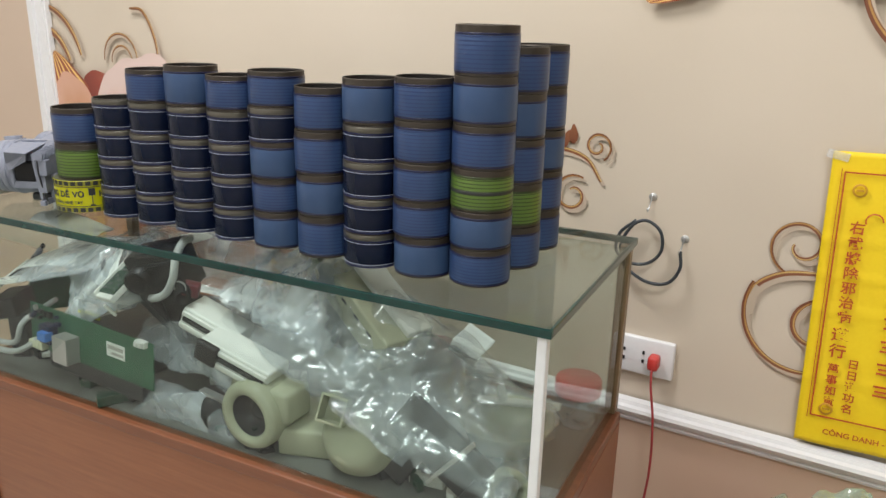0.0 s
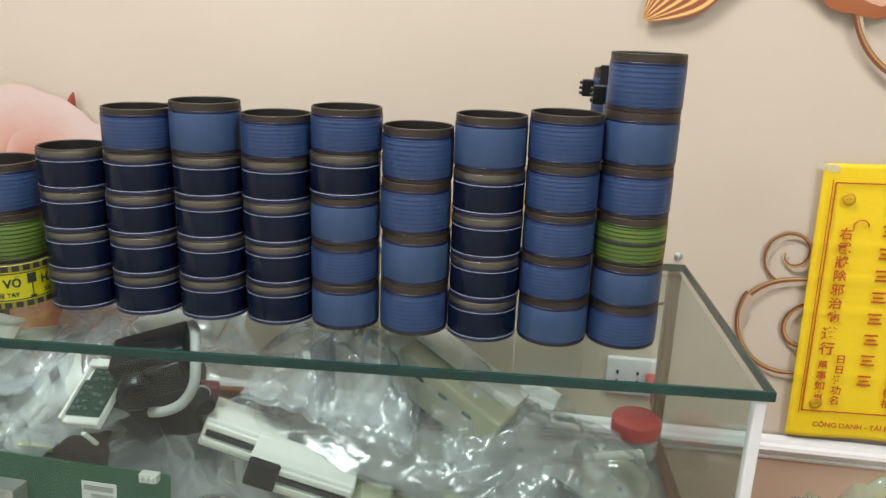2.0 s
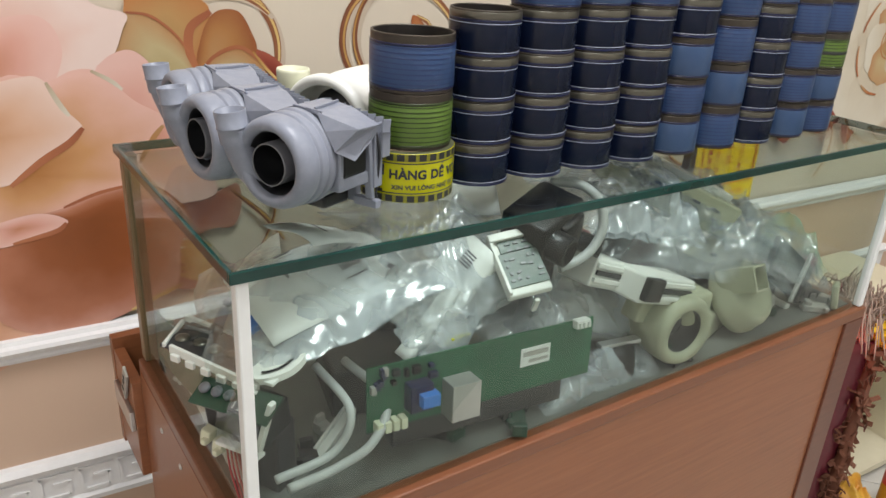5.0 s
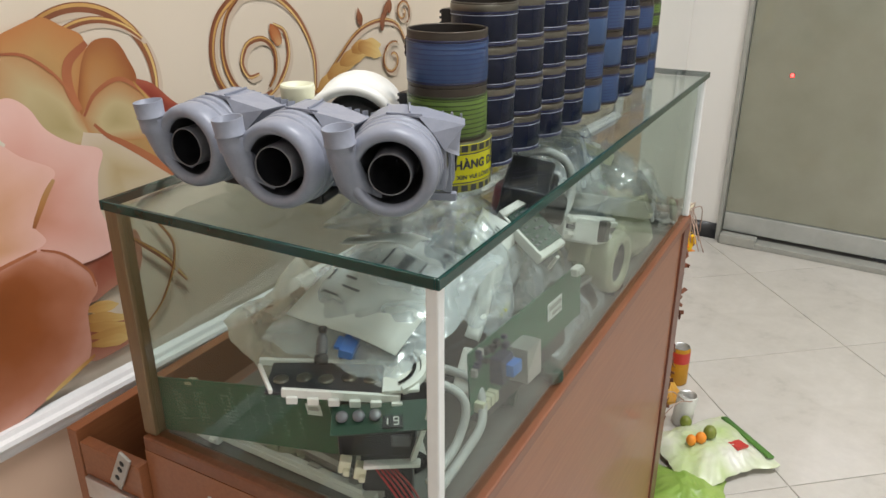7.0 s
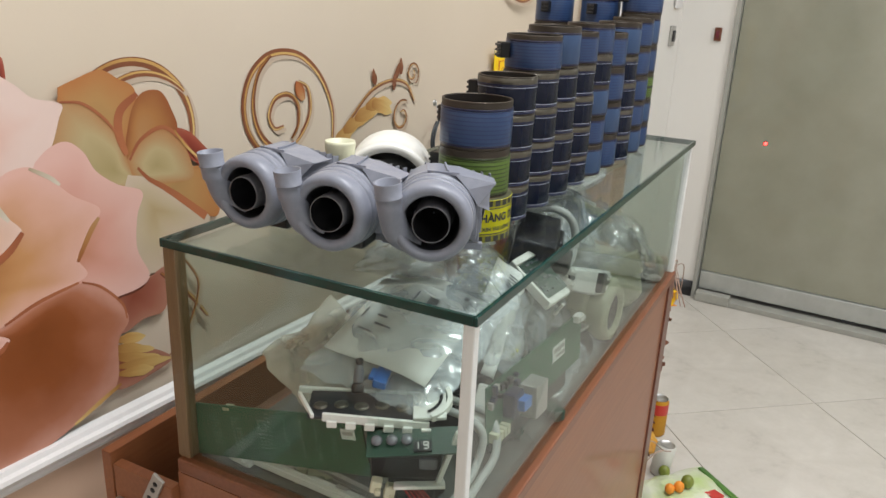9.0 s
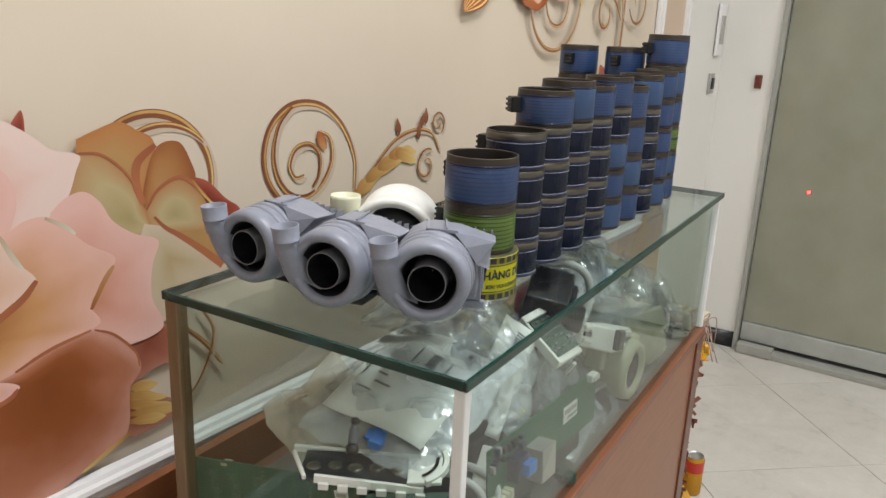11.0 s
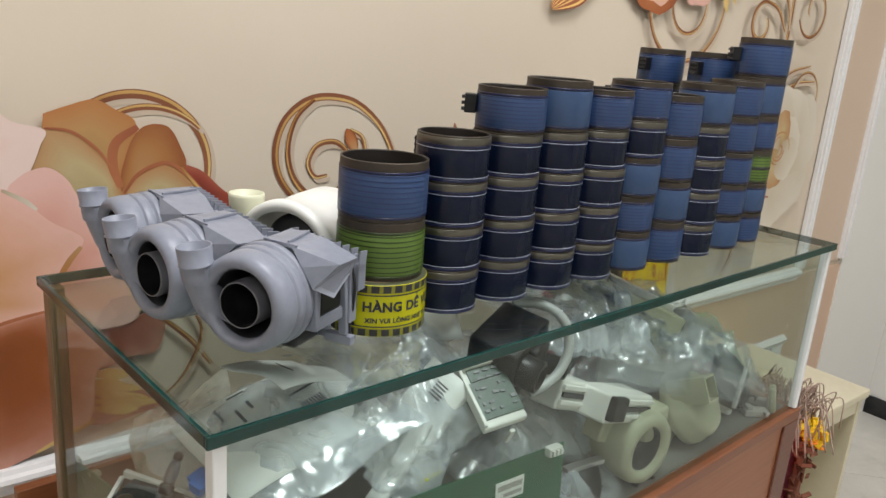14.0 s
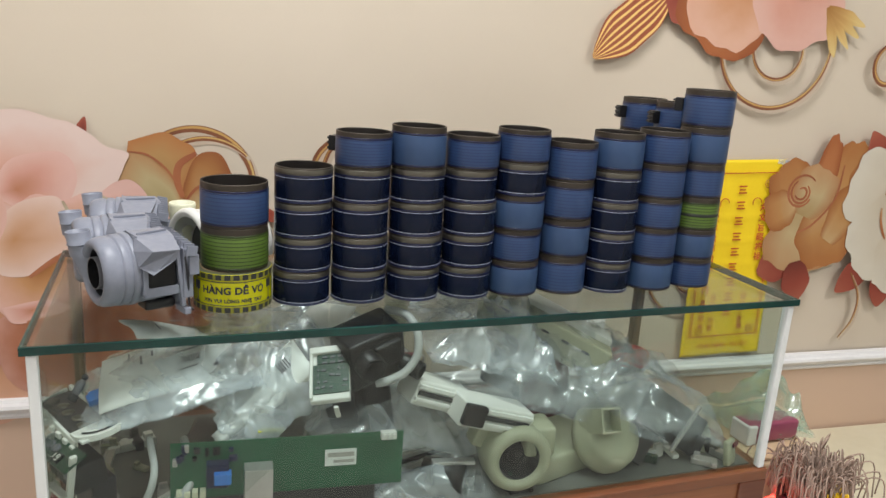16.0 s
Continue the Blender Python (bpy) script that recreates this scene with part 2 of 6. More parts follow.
M_SILL = grained("grey_sill", (0.30, 0.30, 0.27), (0.38, 0.38, 0.34), 30, 0.5)
M_STICK = grained("burnt_incense_stick", (0.32, 0.22, 0.17), (0.48, 0.36, 0.29), 80, 0.8)
M_CREAMCAB = grained("cream_lacquer", (0.62, 0.56, 0.40), (0.70, 0.64, 0.48), 30, 0.35)
M_FLOWERY = grained("yellow_petals", (0.85, 0.52, 0.01), (0.92, 0.62, 0.02), 60, 0.6)
M_DRIED = grained("dried_flowers", (0.10, 0.035, 0.02), (0.22, 0.08, 0.04), 60, 0.8)
M_ORANGE = grained("orange_petals", (0.80, 0.25, 0.02), (0.9, 0.35, 0.04), 60, 0.6)

m = Mat("marble_floor_tile")
v = m.noise(3.5, 8, 0.7)
v2 = m.noise(16, 6, 0.7)
f = m.mix(0.3, v, v2)
col = m.ramp(f, [(0.30, (0.42, 0.40, 0.36)), (0.45, (0.57, 0.54, 0.49)), (0.7, (0.66, 0.63, 0.58))])
M_TILE = m.set(0.16, 0, col)
M_GROUT = grained("tile_joint", (0.52, 0.50, 0.46), (0.58, 0.56, 0.52), 60, 0.7)

P_PINKW = printed("print_pale_pink", [(0.0, (0.52, 0.20, 0.12)), (0.35, (0.66, 0.37, 0.29)), (0.85, (0.72, 0.55, 0.49))])
P_PINK = printed("print_pink", [(0.0, (0.42, 0.15, 0.05)), (0.45, (0.58, 0.26, 0.18)), (0.9, (0.66, 0.38, 0.31))], (0.66, 0.40, 0.33))
P_PEACH = printed("print_peach", [(0.0, (0.34, 0.11, 0.025)), (0.45, (0.52, 0.23, 0.09)), (0.95, (0.68, 0.40, 0.29))], (0.66, 0.37, 0.26))
P_TAN = printed("print_tan", [(0.0, (0.50, 0.33, 0.16)), (0.5, (0.44, 0.22, 0.075)), (0.95, (0.38, 0.15, 0.045))], (0.32, 0.11, 0.03))
P_ORANGE = printed("print_orange", [(0.0, (0.50, 0.30, 0.14)), (0.5, (0.44, 0.17, 0.06)), (0.95, (0.36, 0.11, 0.035))], (0.27, 0.07, 0.02))
P_CREAM = printed("print_cream_petal", [(0.0, (0.36, 0.24, 0.10)), (0.5, (0.48, 0.36, 0.19)), (0.95, (0.46, 0.27, 0.13))], (0.40, 0.19, 0.08))
Q_PINK = printed("print_rose_pink", [(0.0, (0.47, 0.19, 0.10)), (0.45, (0.62, 0.31, 0.24)), (0.95, (0.70, 0.43, 0.37))])
Q_PEACH = printed("print_rose_peach", [(0.0, (0.36, 0.14, 0.035)), (0.45, (0.52, 0.26, 0.11)), (0.80, (0.64, 0.36, 0.26)), (1.0, (0.70, 0.42, 0.35))])
Q_BLUSH = printed("print_rose_blush", [(0.0, (0.50, 0.24, 0.10)), (0.5, (0.62, 0.37, 0.25)), (1.0, (0.72, 0.52, 0.44))])
Q_BROWN = printed("print_rose_brown", [(0.0, (0.19, 0.050, 0.010)), (0.45, (0.26, 0.075, 0.022)), (0.80, (0.40, 0.15, 0.080)), (1.0, (0.54, 0.27, 0.20))])
Q_TAN = printed("print_rose_tan", [(0.0, (0.36, 0.22, 0.085)), (0.5, (0.43, 0.24, 0.090)), (1.0, (0.42, 0.17, 0.055))])
Q_CREAM = printed("print_rose_cream", [(0.0, (0.37, 0.29, 0.13)), (0.5, (0.46, 0.36, 0.19)), (1.0, (0.42, 0.21, 0.085))])
Q_RUST = printed("print_rose_rust", [(0.0, (0.44, 0.25, 0.11)), (0.6, (0.38, 0.17, 0.055)), (1.0, (0.28, 0.09, 0.030))])
Q_FADE = printed("print_rose_fading", [(0.0, (0.42, 0.31, 0.16)), (0.5, (0.50, 0.40, 0.26)), (1.0, (0.56, 0.45, 0.34))])
Q_MAUVE = printed("print_rose_mauve", [(0.0, (0.22, 0.055, 0.030)), (0.6, (0.32, 0.11, 0.070)), (1.0, (0.40, 0.19, 0.13))])
P_WHITE = printed("print_white_petal", [(0.0, (0.40, 0.30, 0.19)), (0.4, (0.54, 0.46, 0.35)), (0.95, (0.62, 0.56, 0.46))])
P_RED = printed("print_red_leaf", [(0.0, (0.15, 0.025, 0.015)), (0.6, (0.27, 0.05, 0.03)), (0.95, (0.34, 0.085, 0.05))])
P_STRIPE = printed("print_striped_leaf", [(0.0, (0.30, 0.065, 0.028)), (0.9, (0.33, 0.09, 0.04))], streak=2.2)
P_GOLD = printed("print_gold", [(0.0, (0.34, 0.15, 0.035)), (0.5, (0.55, 0.33, 0.11)), (0.95, (0.66, 0.48, 0.19))])
P_SCROLL = printed("print_scroll_brown", [(0.0, (0.16, 0.05, 0.022)), (0.9, (0.27, 0.10, 0.045))])
P_SHADE = printed("print_beige_shade", [(0.0, (0.50, 0.40, 0.30)), (0.9, (0.54, 0.43, 0.33))])
P_LINE = printed("print_rust_line", [(0.0, (0.30, 0.09, 0.04)), (0.9, (0.40, 0.14, 0.06))])


# ---- building helpers ----
def mesh_ob(name, bm, material, smooth=True):
    me = bpy.data.meshes.new(name)
    bm.to_mesh(me)
    bm.free()
    if smooth:
        for p in me.polygons:
            p.use_smooth = True
    me.materials.append(material)
    return new(name, me)


def part(name, bm, material, parent=None, label="", smooth=True):
    ob = mesh_ob(name, bm, material, smooth)
    if parent is not None:
        ob.parent = parent
    if label:
        ob["label"] = label
    return ob


def thing(name, m, label, category, group="", kind=""):
    ob = new(name)
    ob.empty_display_size = 0.02
    ob.matrix_world = m
    return tagged(ob, label, category, group, kind)


def add_box(bm, c, s, rot=None, bevel=0.0):
    """A box of size s centred at c, with bevelled edges."""
    r = bmesh.ops.create_cube(bm, size=1.0)
    vs = r["verts"]
    M = Matrix.Translation(c) @ (rot if rot is not None else Matrix.Identity(4)) @ Matrix.Diagonal((*s, 1))
    bmesh.ops.transform(bm, matrix=M, verts=vs)
    if bevel > 0:
        es = list({e for v_ in vs for e in v_.link_edges})
        bmesh.ops.bevel(bm, geom=es, offset=bevel, segments=2, affect="EDGES", profile=0.5)
    return bm


def box(c, s, rot=None, bevel=0.0):
    return add_box(bmesh.new(), c, s, rot, bevel)


def add_lathe(bm, profile, n=48, M=None, a0=0.0, a1=2 * math.pi):
    """Turns (r, z) pairs about z."""
    full = abs(a1 - a0 - 2 * math.pi) < 1e-6
    cols = n if full else n + 1
    rings = []
    for r, z in profile:
        ring = []
        for i in range(cols):
            a = a0 + (a1 - a0) * i / n
            p = Vector((r * math.cos(a), r * math.sin(a), z))
            ring.append(bm.verts.new(M @ p if M is not None else p))
        rings.append(ring)
    for r0, r1 in zip(rings, rings[1:]):
        for i in range(n):
            j = (i + 1) % cols
            bm.faces.new((r0[i], r0[j], r1[j], r1[i]))
    return bm


def lathe(profile, n=48, M=None, a0=0.0, a1=2 * math.pi):
    return add_lathe(bmesh.new(), profile, n, M, a0, a1)


def add_tube(bm, pts, r, n=8, taper=None):
    """A round tube along points, closed at its ends."""
    pts = [Vector(p) for p in pts]
    prev = None
    rings = []
    for i, p in enumerate(pts):
        d = (pts[min(i + 1, len(pts) - 1)] - pts[max(i - 1, 0)]).normalized()
        ref = prev if prev is not None else (Vector((0, 0, 1)) if abs(d.z) < 0.9 else Vector((1, 0, 0)))
        u = (ref - d * ref.dot(d)).normalized()
        prev = u
        w = d.cross(u)
        rr = r * (taper(i / (len(pts) - 1)) if taper else 1)
        rings.append([bm.verts.new(p + rr * (math.cos(2 * math.pi * k / n) * u + math.sin(2 * math.pi * k / n) * w)) for k in range(n)])
    for a, b in zip(rings, rings[1:]):
        for k in range(n):
            bm.faces.new((a[k], a[(k + 1) % n], b[(k + 1) % n], b[k]))
    bm.faces.new(rings[0][::-1])
    bm.faces.new(rings[-1])
    return bm


def curve_pts(ctrl, n=10):
    """A smooth line through control points."""
    P = [Vector(p) for p in ctrl]
    P = [2 * P[0] - P[1]] + P + [2 * P[-1] - P[-2]]
    out = []
    for i in range(1, len(P) - 2):
        for k in range(n):
            t = k / n
            a, b, c, d = P[i - 1], P[i], P[i + 1], P[i + 2]
            out.append(0.5 * ((2 * b) + (c - a) * t + (2 * a - 5 * b + 4 * c - d) * t * t + (3 * b - a - 3 * c + d) * t ** 3))
    out.append(P[-2])
    return out


def grid_sheet(nu, nv, fn):
    """A sheet of nu x nv cells; fn(u, v) gives the place."""
    bm = bmesh.new()
    uv = bm.loops.layers.uv.new()
    g = [[bm.verts.new(fn(i / nu, j / nv)) for i in range(nu + 1)] for j in range(nv + 1)]
    for j in range(nv):
        for i in range(nu):
            fa = bm.faces.new((g[j][i], g[j][i + 1], g[j + 1][i + 1], g[j + 1][i]))
            for lp, (a, b) in zip(fa.loops, ((i, j), (i + 1, j), (i + 1, j + 1), (i, j + 1))):
                lp[uv].uv = (a / nu, b / nv)
    return bm


def thicken(bm, d):
    """Gives a sheet its thickness."""
    bm.normal_update()
    bmesh.ops.solidify(bm, geom=bm.faces[:], thickness=d)
    bm.normal_update()
    return bm


def text_mesh(words, size, material, name, spacing=1.0, bold=0.0):
    cu = bpy.data.curves.new(name, "FONT")
    cu.offset = 0.018 * size * bold
    cu.body, cu.size, cu.align_x, cu.align_y, cu.space_character = words, size, "CENTER", "CENTER", spacing
    tmp = bpy.data.objects.new(name, cu)
    me = bpy.data.meshes.new_from_object(tmp)
    bpy.data.objects.remove(tmp)
    me.materials.clear()
    me.materials.append(material)
    return me


def rot(rx=0, ry=0, rz=0):
    return Euler([radians(a) for a in (rx, ry, rz)]).to_matrix().to_4x4()


# ---- room ----
WALL_Y, DOOR_X, CEIL_Z = 1.356, 1.70, 2.8
S = dict(kind="structure")


def wall(name, c, s, material, label):
    return tagged(mesh_ob(name, box(c, s), material, False), label, "wall", **S)


wall("wall_north", (-0.5, WALL_Y + 0.06, 1.4), (5.2, 0.12, 2.8), M_WALLPAPER, "cream wallpapered wall behind the glass counter")
wall("wall_west", (-3.06, -0.6, 1.4), (0.12, 4.0, 2.8), M_WHITEWALL, "plain white wall closing the room")
wall("wall_south", (-0.7, -2.66, 1.4), (4.9, 0.12, 2.8), M_WHITEWALL, "plain white wall behind the camera")
tagged(mesh_ob("ceiling", box((-0.7, -0.6, CEIL_Z + 0.05), (5.0, 4.4, 0.1)), M_CEIL, False), "plain white ceiling", "ceiling", **S)

# dado below the chair rail, and the plain panels beside the mural
DADO_Z = 0.68
tagged(mesh_ob("dado_wall", box((-0.5, WALL_Y - 0.004, DADO_Z / 2), (5.2, 0.008, DADO_Z)), M_DADO, False), "peach painted lower wall below the chair rail", "wall", **S)
tagged(mesh_ob("side_wall_panel", box((1.033, WALL_Y - 0.004, 1.75), (0.24, 0.008, 2.10)), M_PANEL, False), "tan wall panel between two white trims", "wall panel", **S)
tagged(mesh_ob("side_wall_panel", box((-2.42, WALL_Y - 0.004, 1.75), (1.04, 0.008, 2.10)), M_PANEL, False), "tan pink wall panel beside the mural", "wall panel", **S)
tagged(mesh_ob("white_wall_end", box((1.442, WALL_Y - 0.006, 1.4), (0.51, 0.012, 2.8)), M_WHITEWALL, False), "white plastered wall end beside the door", "wall", **S)


def moulding(name, x0, x1, z0, prof, label):
    """A horizontal moulding on the north wall; prof: (depth, height) pairs."""
    bm = bmesh.new()
    rows = [[bm.verts.new((x, WALL_Y - 0.006 - d, z0 + h)) for d, h in prof] for x in (x0, x1)]
    for i in range(len(prof) - 1):
        bm.faces.new((rows[0][i], rows[1][i], rows[1][i + 1], rows[0][i + 1]))
    for r in rows:
        bm.faces.new(r)
    return tagged(mesh_ob(name, bm, M_TRIM, False), label, "moulding", **S)


RAIL = [(0, 0), (0.008, 0.002), (0.011, 0.008), (0.009, 0.012), (0.018, 0.018), (0.024, 0.027), (0.022, 0.033), (0.016, 0.036), (0.013, 0.042), (0, 0.044)]
moulding("chair_rail", -1.85, 0.885, 0.667, RAIL, "white moulded chair rail with fine dents")
BAND = [(0, 0), (0.012, 0.002), (0.014, 0.012), (0.008, 0.017), (0.008, 0.074), (0.015, 0.078), (0.020, 0.089), (0.012, 0.099), (0, 0.101)]
moulding("dado_band", -1.85, 0.885, 0.385, BAND, "white relief band with a key pattern")
moulding("baseboard", -2.99, 1.1, 0.0, [(0, 0), (0.016, 0.0), (0.016, 0.10), (0.008, 0.115), (0, 0.116)], "white skirting board along the wall")


def key_relief():
    """The key pattern of the band, in low relief."""
    bm = bmesh.new()
    y = WALL_Y - 0.0155
    step, z0 = 0.060, 0.4305
    for i in range(-30, 15):
        x = i * step
        for dx, dz, w, h in ((0.0, 0.022, 0.053, 0.005), (-0.024, 0.0, 0.005, 0.044), (0.0, -0.020, 0.036, 0.005), (0.018, -0.007, 0.005, 0.027), (0.006, 0.005, 0.024, 0.005)):
            add_box(bm, (x + dx, y, z0 + dz), (w, 0.004, h))
    return tagged(mesh_ob("key_pattern_relief", bm, M_TRIM, False), "white key pattern in low relief", "moulding", **S)


key_relief()


def upright_trim(name, x, w):
    bm = bmesh.new()
    for dx, ww, d in ((0, w, 0.014), (-w * 0.28, w * 0.3, 0.022), (w * 0.3, w * 0.25, 0.019)):
        add_box(bm, (x + dx, WALL_Y - d / 2 - 0.002, 1.75), (ww, d, 2.09), bevel=0.002)
    return tagged(mesh_ob(name, bm, M_TRIM, False), "white moulded upright trim framing the mural", "moulding", **S)


upright_trim("trim_1", -1.868, 0.070)
upright_trim("trim_2", 0.895, 0.042)
upright_trim("trim_3", 1.17, 0.042)

# east wall with the frosted glass door
wall("wall_east_pillar", (DOOR_X + 0.06, 1.237, 1.4), (0.12, 0.236, 2.8), M_WHITEWALL, "white plastered pillar beside the glass door")
wall("wall_east_end", (DOOR_X + 0.06, -1.9, 1.4), (0.12, 1.5, 2.8), M_WHITEWALL, "plain white wall past the glass door")
wall("wall_east_over", (DOOR_X + 0.06, -0.015, 2.55), (0.12, 2.268, 0.5), M_WHITEWALL, "plain white wall above the glass door")
tagged(mesh_ob("black_skirting", box((DOOR_X - 0.006, 1.237, 0.036), (0.012, 0.230, 0.072)), M_BLACKSKIRT), "short black skirting tile at the pillar's foot", "skirting", **S)
door = thing("door_1", pose(DOOR_X, -0.030, 0), "frosted grey green glass door with a metal bottom rail", "door", kind="structure")
part("door_pane", box((0.03, 0.0, 1.2), (0.012, 2.26, 2.14)), M_DOORGLASS, door, smooth=False)
part("bottom_rail", box((0.03, 0.0, 0.085), (0.035, 2.26, 0.085), bevel=0.004), M_DOORMETAL, door, "brushed metal rail", False)
part("side_frame", box((0.01, 1.143, 1.15), (0.05, 0.018, 2.3), bevel=0.002), M_SILL, door, "thin grey frame", False)
part("side_frame", box((0.01, -1.143, 1.15), (0.05, 0.018, 2.3), bevel=0.002), M_SILL, door, "thin grey frame", False)
part("sill", box((-0.01, 0.0, 0.012), (0.075, 2.26, 0.024), bevel=0.003), M_SILL, door, "grey stone sill", False)
part("door_stop", box((-0.03, 1.05, 0.024), (0.05, 0.15, 0.044), bevel=0.004), M_SILL, door, "grey metal stop", False)


def build_door_light():
    m_ = Mat("red_point_glow")
    m_.b.inputs["Emission Color"].default_value = (1.0, 0.05, 0.04, 1)
    m_.b.inputs["Emission Strength"].default_value = 7.0
    glow = m_.set(0.4, 0, (0.5, 0.03, 0.03))
    t = thing("door_light", pose(DOOR_X + 0.0235, 0.921, 0.748, 0, -90, 0), "tiny red indicator light on the glass door", "indicator light")
    part("bezel", lathe([(0.0105, 0.0), (0.0105, 0.0012), (0.0076, 0.0016)], 20), M_MAROON, t, "dark red rim")
    part("bulb", lathe([(0.0076, 0.0014), (0.0056, 0.0034), (0.0001, 0.0042)], 16), glow, t, "glowing red point")


build_door_light()


def wall_switch(name, m, w, h, body, key, label):
    t = thing(name, m, label, "switch")
    part("plate", box((0, 0, 0), (w, 0.010, h), bevel=0.002), body, t)
    part("rocker", box((0, -0.007, 0), (w * 0.5, 0.008, h * 0.55), bevel=0.002), key, t)
    return t


wall_switch("breaker_box", pose(1.585, WALL_Y - 0.022, 1.384), 0.085, 0.205, M_TRIM, M_ALU, "white circuit breaker box on the white wall")
wall_switch("wall_switch", pose(1.562, WALL_Y - 0.018, 1.170), 0.062, 0.082, M_ALU, M_GREYDK, "grey wall switch below the breaker box")
wall_switch("door_button", pose(DOOR_X - 0.006, 1.182, 1.184, 0, 0, -90), 0.028, 0.055, M_DRIED, M_MAROON, "brown door button on the white pillar")

# ---- counter ----
CA, CX, CY, TOP, SHELF = 3.7, -1.241, 0.713, 1.060, 0.782
CL, CD = 1.018, 0.380
CM = pose(CX, CY, 0, 0, 0, CA)  # counter frame: u along the front, v to the wall


def on_counter(u, v, z=TOP):
    return CM @ Vector((u, v, z))


def build_counter():
    t = thing("display_counter", CM, "glass display counter on a brown wooden base", "counter")
    T = 0.010
    top = part("glass_top", box((CL / 2, CD / 2, TOP - T / 2), (CL - 0.006, CD - 0.006, T)), M_GLASSTOP, t, "thick clear glass top", False)
    for nm, c, s in (("front", (CL / 2, 0.002, TOP - T / 2), (CL, 0.004, T)), ("back", (CL / 2, CD - 0.002, TOP - T / 2), (CL, 0.004, T)),
                     ("left", (0.002, CD / 2, TOP - T / 2), (0.004, CD - 0.008, T)), ("right", (CL - 0.002, CD / 2, TOP - T / 2), (0.004, CD - 0.008, T))):
        part("glass_edge", box(c, s, bevel=0.001), M_GLASSEDGE, top, "dark green polished glass edge", False)
    hz, hh = (SHELF + TOP - T) / 2, TOP - T - SHELF
    g = 0.012
    part("front_pane", box((CL / 2, g, hz), (CL - 2 * g, 0.005, hh - 0.001)), M_GLASS, t, smooth=False)
    part("side_pane", box((g, CD / 2, hz), (0.005, CD - 2 * g - 0.01, hh - 0.001)), M_GLASS, t, smooth=False)
    part("side_pane", box((CL - g, CD / 2, hz), (0.005, CD - 2 * g - 0.01, hh - 0.001)), M_GLASS, t, smooth=False)
    part("back_pane", box((CL * 0.27, CD - g, hz), (CL * 0.5, 0.005, hh - 0.001)), M_GLASS, t, "sliding glass door", False)
    part("back_pane", box((CL * 0.73, CD - g - 0.008, hz), (CL * 0.5, 0.005, hh - 0.001)), M_GLASS, t, "sliding glass door", False)
    for u in (0.014, CL - 0.014):
        part("corner_strip", box((u + (-0.003 if u < 0.5 else 0.003), 0.010, hz), (0.011, 0.012, hh - 0.002), bevel=0.0015), M_WHITEPOST, t, "white plastic corner strip", False)
        part("back_post", box((u, CD - 0.006, hz), (0.016, 0.018, hh - 0.002), bevel=0.0015), M_POSTWOOD, t, "brown wooden post", False)
    # wooden base
    base = part("shelf_board", box((CL / 2, CD / 2, SHELF - 0.009), (CL, CD, 0.018), bevel=0.002), M_WOODMID, t, "brown wooden shelf board", False)
    part("shelf_lining", box((CL / 2, CD / 2, SHELF + 0.001), (CL - 0.04, CD - 0.04, 0.002)), M_DUST, t, "dusty lining of the shelf", False)
    zt = SHELF - 0.018
    part("front_panel", box((CL / 2, 0.012, zt / 2 + 0.03), (CL - 0.10, 0.016, zt - 0.06)), M_WOOD, t, "orange brown veneer panel", False)
    part("front_stile", box((0.025, 0.010, zt / 2), (0.05, 0.020, zt), bevel=0.0015), M_WOODDARK, t, smooth=False)
    part("front_stile", box((CL - 0.025, 0.010, zt / 2), (0.05, 0.020, zt), bevel=0.0015), M_WOODDARK, t, smooth=False)
    part("plinth", box((CL / 2, 0.013, 0.03), (CL - 0.10, 0.018, 0.06)), M_WOODDARK, t, smooth=False)
    part("side_panel", box((0.009, CD / 2 + 0.010, zt / 2), (0.018, CD - 0.020, zt)), M_WOOD, t, smooth=False)
    part("side_panel", box((CL - 0.009, CD / 2 + 0.010, zt / 2), (0.018, CD - 0.020, zt)), M_WOOD, t, smooth=False)
    part("back_panel", box((CL / 2 + 0.16, CD - 0.008, zt / 2), (CL - 0.40, 0.012, zt)), M_WOODDARK, t, smooth=False)
    for k in range(4):
        part("screw", lathe([(0.0001, 0.002), (0.003, 0.0015), (0.004, 0)], 12, pose(-0.0005, 0.06 + 0.075 * k, zt - 0.03, 0, -90, 0)), M_SILVER, t)
    return t


build_counter()


